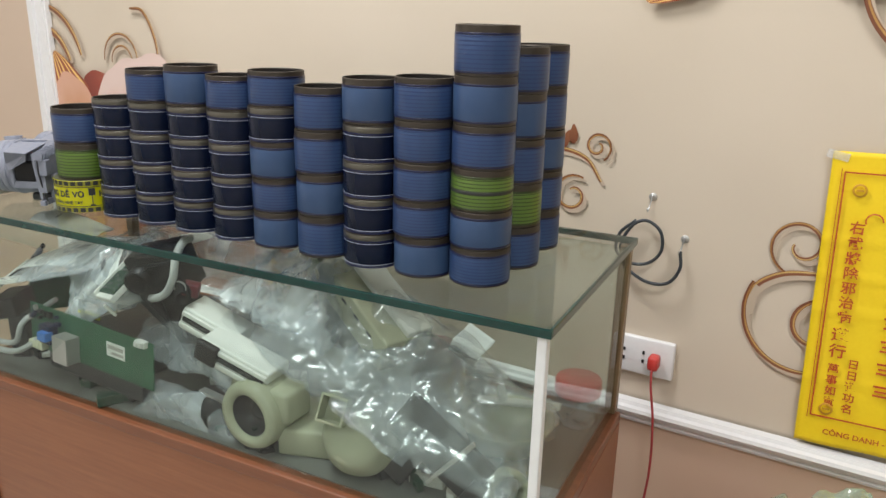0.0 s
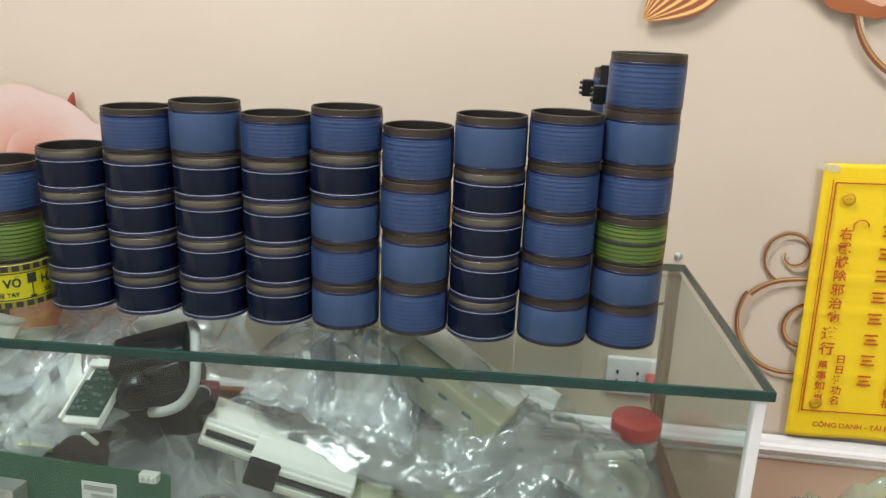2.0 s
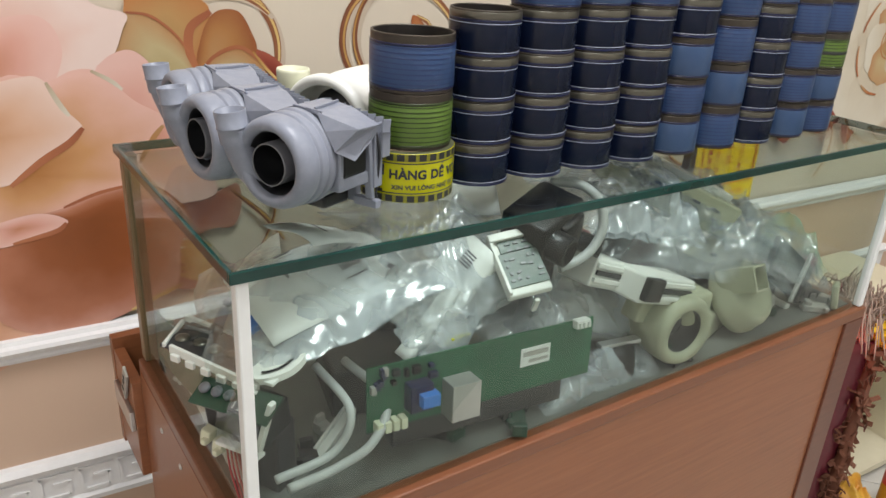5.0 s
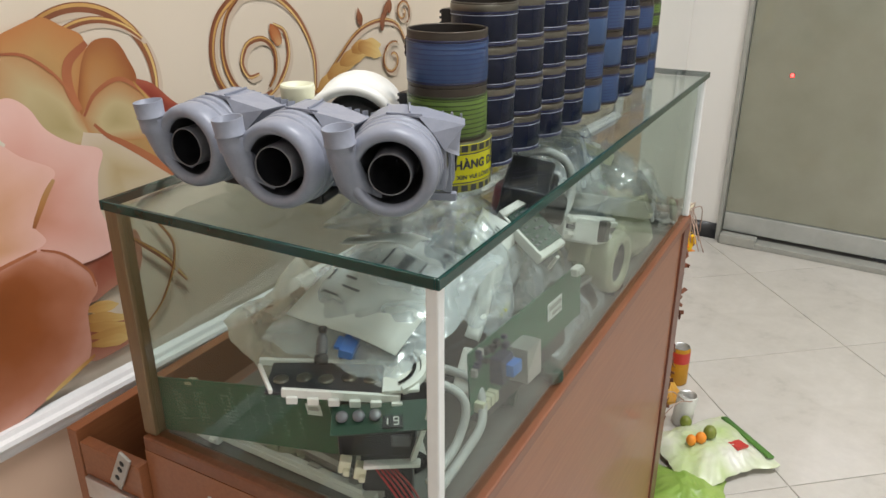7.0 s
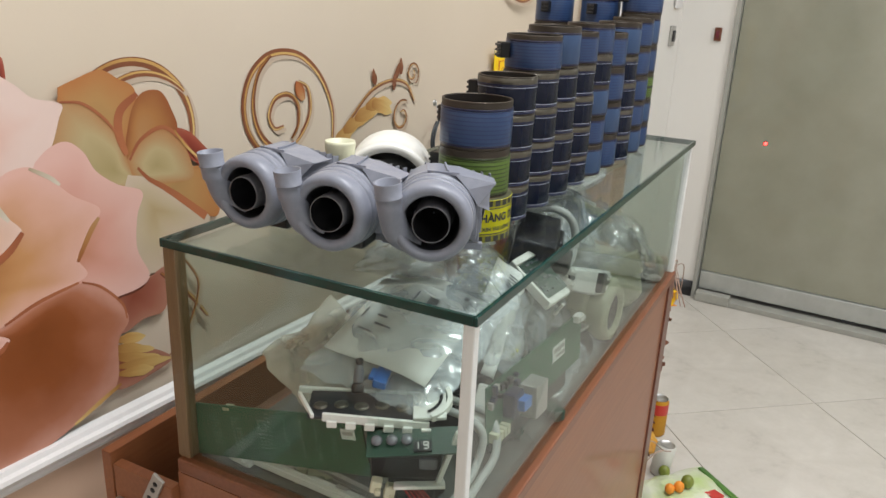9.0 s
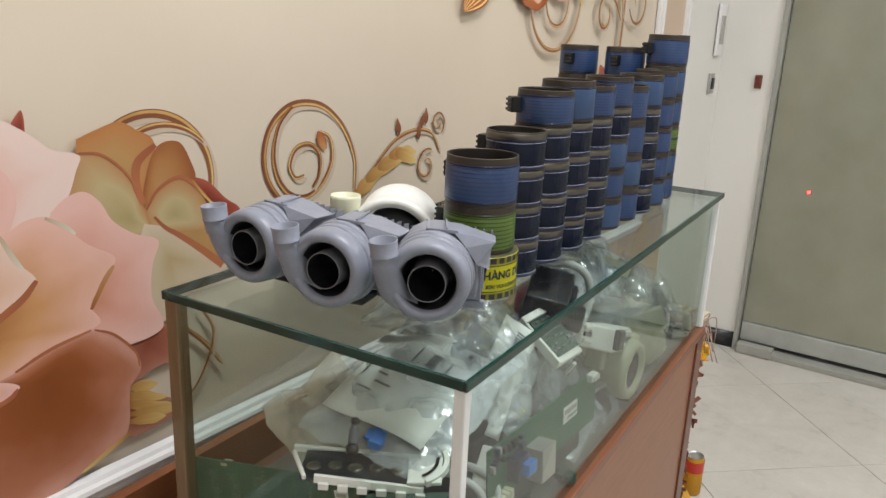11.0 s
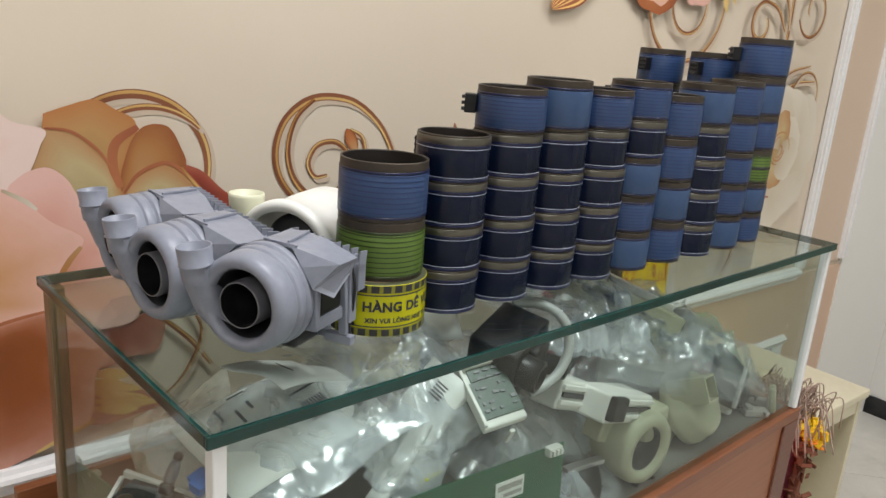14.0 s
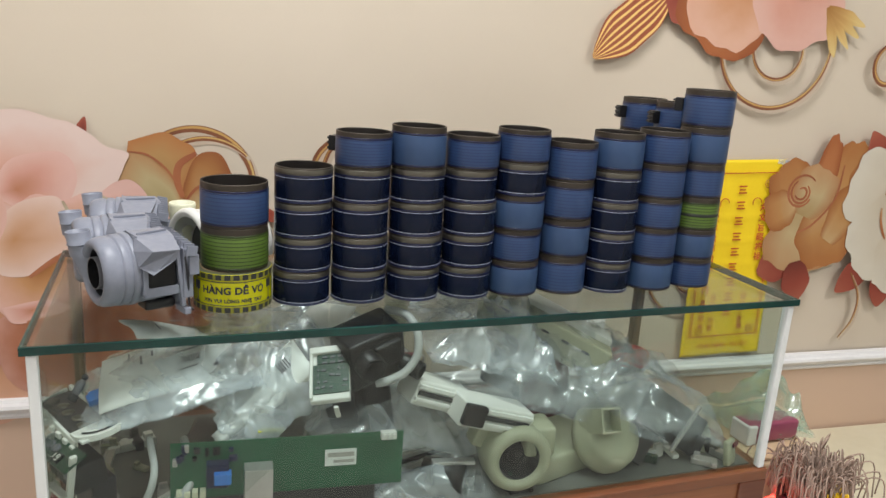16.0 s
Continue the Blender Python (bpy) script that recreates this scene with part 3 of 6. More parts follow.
def build_drawer():
    t = thing("open_drawer", CM @ pose(0.0, CD, 0), "brown wooden drawer pulled out behind the counter", "drawer")
    z0, z1 = 0.60, 0.745
    part("side_board", box((-0.004, 0.052, (z0 + z1) / 2), (0.014, 0.100, z1 - z0), bevel=0.001), M_WOOD, t, smooth=False)
    part("side_board", box((0.42, 0.052, (z0 + z1) / 2), (0.014, 0.100, z1 - z0), bevel=0.001), M_WOOD, t, smooth=False)
    part("front_board", box((0.208, 0.112, (z0 + z1) / 2 + 0.002), (0.44, 0.016, z1 - z0 + 0.026), bevel=0.001), M_WOOD, t, smooth=False)
    part("bottom_board", box((0.208, 0.052, z0 + 0.005), (0.41, 0.10, 0.008)), M_WOODDARK, t, smooth=False)
    part("slide", box((-0.014, 0.052, z1 - 0.06), (0.006, 0.09, 0.03), bevel=0.001), M_SILVER, t, "metal drawer slide", False)
    br = part("bracket", box((-0.014, 0.030, z1 - 0.012), (0.004, 0.018, 0.055), rot(28, 0, 0), 0.001), M_ALU, t, "metal bracket with screw holes", False)
    for dz in (-0.012, 0.004, 0.016):
        part("screw_hole", lathe([(0.0001, 0.0005), (0.0036, 0.0004), (0.0038, 0)], 12, pose(-0.0162, 0.030 - 0.45 * dz, z1 - 0.012 + 0.85 * dz, 0, -90, 0)), M_INK, br)


build_drawer()


# ---- mural print on the north wall ----
mural = thing("wall_mural", pose(0, WALL_Y, 0), "printed wallpaper mural of large roses and golden scrolls", "mural", kind="structure")
LAYER = [0]


def depth():
    """Each printed shape lies a hair over the one before."""
    LAYER[0] += 1
    return -0.0006 - 0.00012 * LAYER[0]


def petal(x, z, ang, L, W, ink, blunt=0.6, wave=0.06, seed=0, bend=0.0, name="petal"):
    """A printed petal: root at (x, z), ang degrees from +x, length L, width W."""
    y, ca, sa = depth(), math.cos(radians(ang)), math.sin(radians(ang))
    rnd = random.Random(seed)
    ph = [rnd.uniform(0, 6.28) for _ in range(4)]

    def at(u, v_):
        end, cur = (0.76, 0.16) if blunt < 0.65 else (0.985, 0.04)
        env = math.sin(math.pi * (0.07 + (end - 0.07) * v_)) ** blunt
        w = W * env * (1 + wave * math.sin(7 * v_ + ph[0]) + 0.5 * wave * math.sin(15 * v_ + ph[1]))
        q = (u - 0.5) * w
        c = 2 * u - 1
        wv = 0.75 * wave * env
        p = v_ * L * (1 + 0.7 * wv * math.sin(4 * c + ph[2]) + 0.5 * wv * math.sin(9 * c + ph[3]) - cur * env * c * c * v_)
        q += bend * L * v_ * v_
        return (x + p * ca - q * sa, y, z + p * sa + q * ca)

    return part(name, grid_sheet(12, 18, at), ink, mural, smooth=False)


def ribbon(pts, w, ink, name, taper=None, off=0.0, dy=None):
    """A printed band of width w along (x, z) points."""
    y = depth() if dy is None else dy
    P = [Vector((p[0], 0, p[1])) for p in pts]
    n = len(P) - 1

    def at(u, v_):
        i = min(n, max(0, round(v_ * n)))
        d = (P[min(i + 1, n)] - P[max(i - 1, 0)]).normalized()
        nrm = Vector((-d.z, 0, d.x))
        ww = w * (taper(v_) if taper else 1.0)
        q = P[i] + nrm * ((u - 0.5) * ww + off * (taper(v_) if taper else 1.0))
        return (q.x, y, q.z)

    return part(name, grid_sheet(2, n, at), ink, mural, smooth=False)


def swell(v_):
    return 0.25 + 0.75 * math.sin(math.pi * (0.08 + 0.84 * v_)) ** 0.6


def scroll(pts, w=0.011, light=1):
    """A golden scroll: a soft printed shade, a brown band and a thin gold edge."""
    ribbon([(p[0] + 0.006, p[1] - 0.006) for p in pts], w * 1.15, P_SHADE, "scroll_shade", swell)
    ribbon(pts, w, P_SCROLL, "scroll", swell)
    ribbon(pts, w * 0.34, P_GOLD, "scroll_highlight", swell, light * w * 0.20)


def spiral(cx, cz, r0, r1, a0, a1, n=60, sx=1.0, tilt=0.0):
    out = []
    for i in range(n + 1):
        k = i / n
        a = radians(a0 + (a1 - a0) * k)
        r = r0 + (r1 - r0) * k
        out.append((cx + sx * r * math.cos(a), cz + r * math.sin(a)))
    return out


def smooth2(ctrl, n=10):
    return [(p.x, p.z) for p in curve_pts([(a, 0, b) for a, b in ctrl], n)]


# scrolls behind the tan rose, and the great spiral
scroll(spiral(-1.085, 1.108, 0.108, 0.100, 165, -35, 50), 0.013)
scroll(spiral(-1.075, 1.098, 0.090, 0.104, 150, 40, 40), 0.009)
scroll(smooth2([(-0.800, 1.030), (-0.835, 1.045), (-0.868, 1.085), (-0.877, 1.130), (-0.862, 1.175), (-0.825, 1.205), (-0.780, 1.212), (-0.730, 1.200), (-0.682, 1.160), (-0.652, 1.100), (-0.652, 1.035)], 8), 0.012, -1)
scroll(smooth2([(-0.812, 1.208), (-0.843, 1.178), (-0.856, 1.130), (-0.845, 1.085), (-0.815, 1.055), (-0.775, 1.048), (-0.738, 1.068), (-0.715, 1.105), (-0.720, 1.145), (-0.745, 1.160)], 8), 0.010, -1)
scroll(smooth2([(-0.765, 1.062), (-0.748, 1.085), (-0.748, 1.120), (-0.772, 1.140), (-0.805, 1.135), (-0.820, 1.108), (-0.808, 1.085), (-0.785, 1.086)], 8), 0.009, -1)
petal(-0.733, 1.126, 118, 0.040, 0.024, P_ORANGE, 0.75, 0.08, seed=4, name="bud")
# branch with leaves and curls
scroll(smooth2([(-0.665, 1.025), (-0.60, 1.075), (-0.53, 1.125), (-0.46, 1.140), (-0.405, 1.128), (-0.375, 1.09)]), 0.008, 1)
for k, (bx, bz, an, ln) in enumerate(((-0.65, 1.032, 28, 0.08), (-0.62, 1.055, 22, 0.10), (-0.585, 1.075, 15, 0.10), (-0.55, 1.095, 8, 0.09), (-0.53, 1.10, -12, 0.075))):
    petal(bx, bz, an, ln, 0.030, P_GOLD, 0.8, 0.18, k, -0.15, "gold_leaf")
for k, (bx, bz, an) in enumerate(((-0.52, 1.135, 95), (-0.45, 1.142, 60), (-0.43, 1.15, 85), (-0.455, 1.12, 80))):
    petal(bx, bz, an, 0.034, 0.016, P_SCROLL, 0.8, 0.1, k, 0.1, "small_bud")
scroll(spiral(-0.386, 1.150, 0.026, 0.006, -60, 420, 60), 0.005)
scroll(spiral(-0.424, 1.062, 0.036, 0.010, 60, 480, 60), 0.006)
# curls beside the yellow banner
scroll(spiral(-0.052, 1.032, 0.048, 0.010, 250, -190, 70), 0.006)
scroll(smooth2([(-0.115, 0.915), (-0.11, 0.955), (-0.07, 0.985), (0.0, 0.995)]), 0.009)
scroll(spiral(-0.020, 0.912, 0.106, 0.080, 150, 290, 50), 0.008)
scroll(spiral(-0.010, 0.905, 0.050, 0.020, 60, 330, 50), 0.008)

# far end of the mural: arcs, red leaf, striped leaf
scroll(spiral(-1.89, 1.215, 0.145, 0.165, 75, 8, 30), 0.014)
scroll(spiral(-1.90, 1.20, 0.10, 0.13, 95, 10, 30), 0.018)
scroll(spiral(-1.575, 1.235, 0.062, 0.055, 185, -10, 40), 0.006)
scroll(spiral(-1.570, 1.230, 0.040, 0.032, 185, -10, 40), 0.005)
scroll(smooth2([(-1.53, 1.352), (-1.49, 1.348), (-1.462, 1.31), (-1.448, 1.26), (-1.455, 1.20)]), 0.008)

def blossom(rim, root, ink, name="petal"):
    """A printed petal with a free outline: soft rim through a few (x, z) points, its colour running from the root."""
    y = depth()
    ring = [(q.x, q.z) for q in curve_pts([(a, 0, b) for a, b in rim + rim[:1]], 6)]
    n = len(ring) - 1

    def at(u, v_):
        a, b = ring[min(n, round(u * n))]
        return (root[0] + (a - root[0]) * v_, y, root[1] + (b - root[1]) * v_)

    return part(name, grid_sheet(n, 8, at), ink, mural, smooth=False)


# tan rose
blossom([(-1.035, 1.120), (-0.997, 1.106), (-0.964, 1.075), (-0.938, 1.056), (-0.939, 1.040), (-0.985, 1.055), (-1.017, 1.090)], (-1.0, 1.08), P_RED)
blossom([(-1.199, 1.188), (-1.170, 1.198), (-1.138, 1.206), (-1.112, 1.193), (-1.085, 1.171), (-1.10, 1.10), (-1.15, 1.11), (-1.20, 1.14)], (-1.15, 1.13), Q_TAN)
blossom([(-1.090, 1.03), (-1.012, 1.050), (-0.961, 1.046), (-0.946, 1.005), (-0.952, 0.963), (-1.007, 0.985), (-1.06, 0.99)], (-1.05, 1.02), Q_TAN)
blossom([(-1.107, 1.112), (-1.093, 1.151), (-1.074, 1.171), (-1.044, 1.170), (-1.027, 1.143), (-1.020, 1.110), (-1.06, 1.08), (-1.109, 1.078)], (-1.085, 1.10), Q_RUST)
blossom([(-1.200, 1.172), (-1.168, 1.165), (-1.138, 1.142), (-1.118, 1.114), (-1.105, 1.075), (-1.080, 1.034), (-1.129, 1.030), (-1.180, 1.05), (-1.235, 1.09), (-1.228, 1.125)], (-1.13, 1.07), Q_CREAM)
blossom([(-1.109, 1.080), (-1.084, 1.106), (-1.047, 1.119), (-1.017, 1.098), (-0.999, 1.067), (-0.997, 1.034), (-1.052, 1.036), (-1.095, 1.045)], (-1.06, 1.065), Q_CREAM)
blossom([(-1.110, 1.060), (-1.072, 1.046), (-1.019, 1.004), (-0.967, 0.966), (-0.992, 0.952), (-1.045, 0.948), (-1.066, 0.906), (-1.105, 0.915), (-1.12, 0.97), (-1.12, 1.03)], (-1.07, 1.0), Q_FADE)
ribbon(smooth2([(-1.093, 1.067), (-1.076, 1.048), (-1.053, 1.032), (-1.022, 1.008), (-0.975, 0.968)]), 0.013, P_LINE, "petal_line", lambda v_: 0.3 + 0.7 * v_)
ribbon(smooth2([(-1.084, 1.170), (-1.113, 1.149), (-1.118, 1.119), (-1.109, 1.088)]), 0.013, P_LINE, "petal_line", swell)
ribbon(smooth2([(-1.199, 1.170), (-1.168, 1.165), (-1.138, 1.142), (-1.118, 1.114)]), 0.004, P_LINE, "petal_line", swell)
ribbon(smooth2([(-1.105, 1.080), (-1.084, 1.106), (-1.047, 1.119), (-1.017, 1.100), (-0.985, 1.062)]), 0.006, P_LINE, "petal_line", swell)
ribbon(smooth2([(-1.025, 1.112), (-1.005, 1.085), (-0.985, 1.066)]), 0.004, P_GOLD, "petal_line", swell)
blossom([(-1.160, 0.892), (-1.092, 0.900), (-1.059, 0.908), (-1.055, 0.870), (-1.070, 0.838), (-1.105, 0.838), (-1.150, 0.830)], (-1.12, 0.88), Q_MAUVE)
scroll(smooth2([(-1.07, 0.90), (-1.02, 0.85), (-0.985, 0.80)]), 0.008)
scroll(smooth2([(-1.03, 0.92), (-1.00, 0.86), (-1.03, 0.79), (-1.08, 0.75)]), 0.005)
blossom([(-1.165, 0.815), (-1.105, 0.790), (-1.063, 0.757), (-1.090, 0.745), (-1.165, 0.745)], (-1.15, 0.78), Q_MAUVE)
for k, (z0, an, ln) in enumerate(((0.822, -12, 0.055), (0.810, -22, 0.072), (0.796, -22, 0.085), (0.780, -14, 0.10), (0.768, -14, 0.065))):
    petal(-1.160, z0, an, ln, 0.017, P_GOLD, 0.7, 0.15, 30 + k, 0, "stamen")

# great pink rose
petal(-1.72, 1.10, 40, 0.14, 0.12, P_RED, 0.8, 0.1, 38)
petal(-1.74, 1.02, 112, 0.24, 0.15, P_STRIPE, 0.7, 0.1, 37)
petal(-1.66, 0.98, 150, 0.26, 0.26, P_PEACH, 0.5, 0.06, 36)
petal(-1.60, 0.90, 195, 0.26, 0.28, P_PEACH, 0.5, 0.06, 35)
petal(-1.48, 1.02, 112, 0.23, 0.30, P_PINKW, 0.45, 0.05, 40)
petal(-1.50, 0.92, -100, 0.26, 0.34, P_PEACH, 0.42, 0.05, 44)
blossom([(-1.285, 1.205), (-1.276, 1.220), (-1.266, 1.229), (-1.264, 1.210), (-1.268, 1.195)], (-1.27, 1.205), P_RED)
blossom([(-1.46, 1.06), (-1.47, 1.16), (-1.43, 1.222), (-1.37, 1.238), (-1.318, 1.224), (-1.289, 1.218), (-1.256, 1.197), (-1.235, 1.179), (-1.199, 1.168), (-1.205, 1.148), (-1.222, 1.110), (-1.26, 1.06), (-1.33, 1.03)], (-1.40, 1.10), P_PINKW)
blossom([(-1.42, 1.09), (-1.39, 1.15), (-1.324, 1.168), (-1.296, 1.159), (-1.285, 1.135), (-1.286, 1.108), (-1.308, 1.070), (-1.36, 1.06)], (-1.38, 1.10), Q_PINK)
blossom([(-1.243, 1.100), (-1.223, 1.115), (-1.198, 1.120), (-1.176, 1.103), (-1.160, 1.074), (-1.129, 1.050), (-1.091, 1.032), (-1.103, 0.999), (-1.108, 0.950), (-1.092, 0.899), (-1.147, 0.888), (-1.22, 0.90), (-1.28, 1.0)], (-1.21, 0.98), Q_PINK)
blossom([(-1.42, 1.02), (-1.36, 1.09), (-1.309, 1.082), (-1.276, 1.095), (-1.249, 1.095), (-1.226, 1.077), (-1.199, 1.049), (-1.162, 1.024), (-1.170, 1.004), (-1.201, 0.965), (-1.191, 0.934), (-1.241, 0.922), (-1.31, 0.89), (-1.40, 0.86), (-1.44, 0.93)], (-1.35, 0.955), Q_PEACH)
ribbon(smooth2([(-1.164, 1.011), (-1.180, 0.992), (-1.202, 0.957)]), 0.008, Q_RUST, "petal_line", swell)
ribbon(smooth2([(-1.252, 1.094), (-1.228, 1.079), (-1.214, 1.066)]), 0.006, P_WHITE, "petal_line", swell)
blossom([(-1.43, 0.86), (-1.38, 0.892), (-1.320, 0.900), (-1.262, 0.917), (-1.205, 0.926), (-1.174, 0.910), (-1.143, 0.875), (-1.134, 0.846), (-1.154, 0.820), (-1.160, 0.765), (-1.178, 0.742), (-1.220, 0.728), (-1.265, 0.712), (-1.34, 0.70), (-1.42, 0.75)], (-1.275, 0.880), Q_BROWN)
ribbon(smooth2([(-1.157, 0.752), (-1.192, 0.739), (-1.236, 0.722)]), 0.007, P_GOLD, "petal_line", swell)
ribbon(smooth2([(-1.200, 0.927), (-1.172, 0.911), (-1.142, 0.876), (-1.136, 0.850)]), 0.004, P_LINE, "petal_line", swell)
ribbon(smooth2([(-1.31, 0.903), (-1.262, 0.919), (-1.205, 0.928)]), 0.005, P_LINE, "petal_line", swell)
blossom([(-1.44, 1.00), (-1.39, 1.07), (-1.333, 1.090), (-1.309, 1.081), (-1.295, 1.049), (-1.271, 1.017), (-1.291, 0.999), (-1.329, 0.976), (-1.37, 0.945), (-1.42, 0.95)], (-1.39, 1.01), Q_BLUSH)
ribbon(smooth2([(-1.271, 1.016), (-1.291, 0.996), (-1.329, 0.973), (-1.37, 0.942)]), 0.010, P_LINE, "petal_line", swell)
ribbon(smooth2([(-1.309, 1.081), (-1.296, 1.051), (-1.286, 1.034)]), 0.007, P_WHITE, "petal_line", swell)
blossom([(-1.42, 0.885), (-1.36, 0.898), (-1.329, 0.896), (-1.307, 0.883), (-1.318, 0.874), (-1.341, 0.867), (-1.40, 0.855)], (-1.37, 0.88), Q_PINK)
ribbon(smooth2([(-1.309, 0.880), (-1.325, 0.869), (-1.38, 0.858)]), 0.007, P_LINE, "petal_line", swell)
blossom([(-1.56, 1.00), (-1.55, 1.09), (-1.50, 1.13), (-1.44, 1.12), (-1.405, 1.09), (-1.40, 1.04), (-1.43, 0.99), (-1.49, 0.96)], (-1.48, 1.04), Q_PEACH)
blossom([(-1.53, 1.03), (-1.52, 1.09), (-1.48, 1.112), (-1.445, 1.095), (-1.44, 1.05), (-1.47, 1.01)], (-1.48, 1.06), Q_RUST)
for k in range(4):
    ribbon(spiral(-1.48, 1.058, 0.060 - 0.013 * k, 0.050 - 0.013 * k, 200 + 70 * k, 470 + 70 * k, 40), 0.007, P_ORANGE if k % 2 else Q_PEACH, "petal_line", swell)
blossom([(-1.56, 0.99), (-1.50, 0.975), (-1.44, 0.985), (-1.42, 0.955), (-1.47, 0.93), (-1.55, 0.93)], (-1.50, 0.95), Q_PEACH)
blossom([(-1.60, 0.86), (-1.52, 0.885), (-1.45, 0.865), (-1.425, 0.80), (-1.45, 0.74), (-1.52, 0.71), (-1.60, 0.73)], (-1.50, 0.84), Q_BROWN)

# rose and striped leaf over the counter's far end
scroll(spiral(0.105, 1.432, 0.128, 0.135, 165, 375, 60, 1.05), 0.010)
scroll(spiral(0.120, 1.425, 0.075, 0.050, 150, 400, 60), 0.008, -1)
petal(-0.17, 1.52, 222, 0.205, 0.10, P_STRIPE, 0.75, 0.06, 60)
petal(-0.10, 1.57, 260, 0.12, 0.12, P_RED, 0.6, 0.06, 61)
petal(0.02, 1.64, 250, 0.245, 0.24, P_ORANGE, 0.4, 0.05, 62)
petal(0.00, 1.66, 262, 0.245, 0.20, P_PEACH, 0.4, 0.05, 63)
petal(0.14, 1.66, 272, 0.235, 0.22, P_PINK, 0.4, 0.05, 64)
for k, an in enumerate((-70, -50, -32, -18)):
    petal(0.22, 1.52, an, 0.11, 0.026, P_GOLD, 0.7, 0.15, 65 + k, 0, "stamen")
for k, (an, ln, ink) in enumerate(((100, 0.26, P_PEACH), (60, 0.24, P_PINK), (140, 0.25, P_PINKW), (20, 0.2, P_PEACH))):
    petal(0.07, 1.60, an, ln, 0.22, ink, 0.45, 0.05, 70 + k)

# stem and spirals by the trim
scroll(smooth2([(0.50, 1.16), (0.535, 1.25), (0.55, 1.40), (0.545, 1.55), (0.56, 1.7)]), 0.014)
scroll(smooth2([(0.47, 1.17), (0.52, 1.24), (0.60, 1.29), (0.70, 1.31)]), 0.008)
scroll(smooth2([(0.50, 1.15), (0.55, 1.21), (0.63, 1.26), (0.74, 1.27)]), 0.008)
scroll(spiral(0.415, 1.402, 0.054, 0.024, 75, 400, 50), 0.012)
scroll(smooth2([(0.425, 1.456), (0.48, 1.44), (0.53, 1.39)]), 0.010)
scroll(smooth2([(0.40, 1.52), (0.46, 1.50), (0.52, 1.46), (0.545, 1.40)]), 0.010)
scroll(spiral(0.66, 1.45, 0.075, 0.03, 200, 560, 60), 0.010)
scroll(spiral(0.70, 1.22, 0.085, 0.06, 190, -10, 40), 0.007)
# brown rose
petal(0.27, 0.98, 205, 0.13, 0.10, P_RED, 0.7, 0.08, 80)
for k, (ax, az, an, ln, wd, ink) in enumerate(((0.32, 1.06, 72, 0.185, 0.11, P_TAN), (0.25, 1.05, 118, 0.15, 0.12, P_TAN), (0.28, 1.06, 82, 0.19, 0.06, P_ORANGE), (0.40, 1.08, 78, 0.135, 0.10, P_TAN),
                                                (0.27, 1.10, 262, 0.18, 0.20, P_CREAM), (0.30, 1.10, 285, 0.17, 0.16, P_TAN), (0.25, 1.06, 70, 0.12, 0.12, P_CREAM), (0.33, 1.00, 60, 0.15, 0.10, P_TAN), (0.22, 1.09, 205, 0.08, 0.10, P_TAN))):
    petal(ax, az, an, ln, wd, ink, 0.55, 0.06, 81 + k)
for k in range(3):
    ribbon(spiral(0.235, 1.115, 0.042 - 0.012 * k, 0.030 - 0.01 * k, 40 + 80 * k, 330 + 80 * k, 30), 0.006, P_LINE, "petal_line", swell)
ribbon(smooth2([(0.34, 1.18), (0.33, 1.10), (0.28, 1.04), (0.24, 1.02)]), 0.006, P_LINE, "petal_line", swell)
# red leaves and white rose
petal(0.47, 1.15, 122, 0.13, 0.075, P_RED, 0.8, 0.05, 95)
petal(0.25, 0.95, 285, 0.10, 0.08, P_RED, 0.7, 0.05, 96)
petal(0.48, 0.96, 222, 0.13, 0.075, P_RED, 0.75, 0.05, 97)
petal(0.52, 0.93, 270, 0.10, 0.07, P_RED, 0.75, 0.05, 103)
scroll(smooth2([(0.42, 0.92), (0.455, 0.86), (0.452, 0.80), (0.42, 0.752)]), 0.007)
for k, (an, ln, wd) in enumerate(((165, 0.245, 0.20), (215, 0.235, 0.20), (262, 0.235, 0.20), (310, 0.22, 0.2), (20, 0.20, 0.22), (70, 0.17, 0.2), (118, 0.17, 0.18))):
    petal(0.60, 1.085, an, ln, wd, P_WHITE, 0.42, 0.05, 104 + k)
for k, an in enumerate((30, 110, 190, 260, 330)):
    petal(0.605, 1.085, an, 0.105, 0.12, P_CREAM if k % 2 else P_WHITE, 0.5, 0.05, 112 + k)
for k in range(3):
    ribbon(spiral(0.605, 1.085, 0.052 - 0.014 * k, 0.040 - 0.014 * k, 90 * k, 270 + 90 * k, 30), 0.005, P_TAN, "petal_line", swell)
for k, (an, rr) in enumerate(((150, 0.13), (200, 0.13), (250, 0.13))):
    ribbon(spiral(0.60, 1.085, rr, rr, an - 18, an + 18, 14), 0.007, P_ORANGE, "petal_line", swell)


# ---- heating tubes ----
R = 0.0358
G_HEAT = "heating tubes stacked on the counter"


def tube_shell(t, h):
    r = R - 0.0006
    part("shell", lathe([(r - 0.0012, 0.0), (r, 0.0003), (r, 0.001), (r, h - 0.001), (r, h - 0.0003), (r - 0.0012, h), (r - 0.0016, h - 0.001), (r - 0.0016, 0.001), (r - 0.0012, 0.0)], 56), M_STEEL, t, "bare brown steel tube")
    part("lining", lathe([(r - 0.0019, 0.001), (r - 0.0019, h - 0.001)], 56), M_STEELIN, t)


def ring(z0, z1, dr=0.0):
    r = R + dr
    return lathe([(r - 0.0006, z0), (r - 0.0001, z0 + 0.0001), (r, z0 + 0.0004), (r, z1 - 0.0004), (r - 0.0001, z1 - 0.0001), (r - 0.0006, z1)], 56)


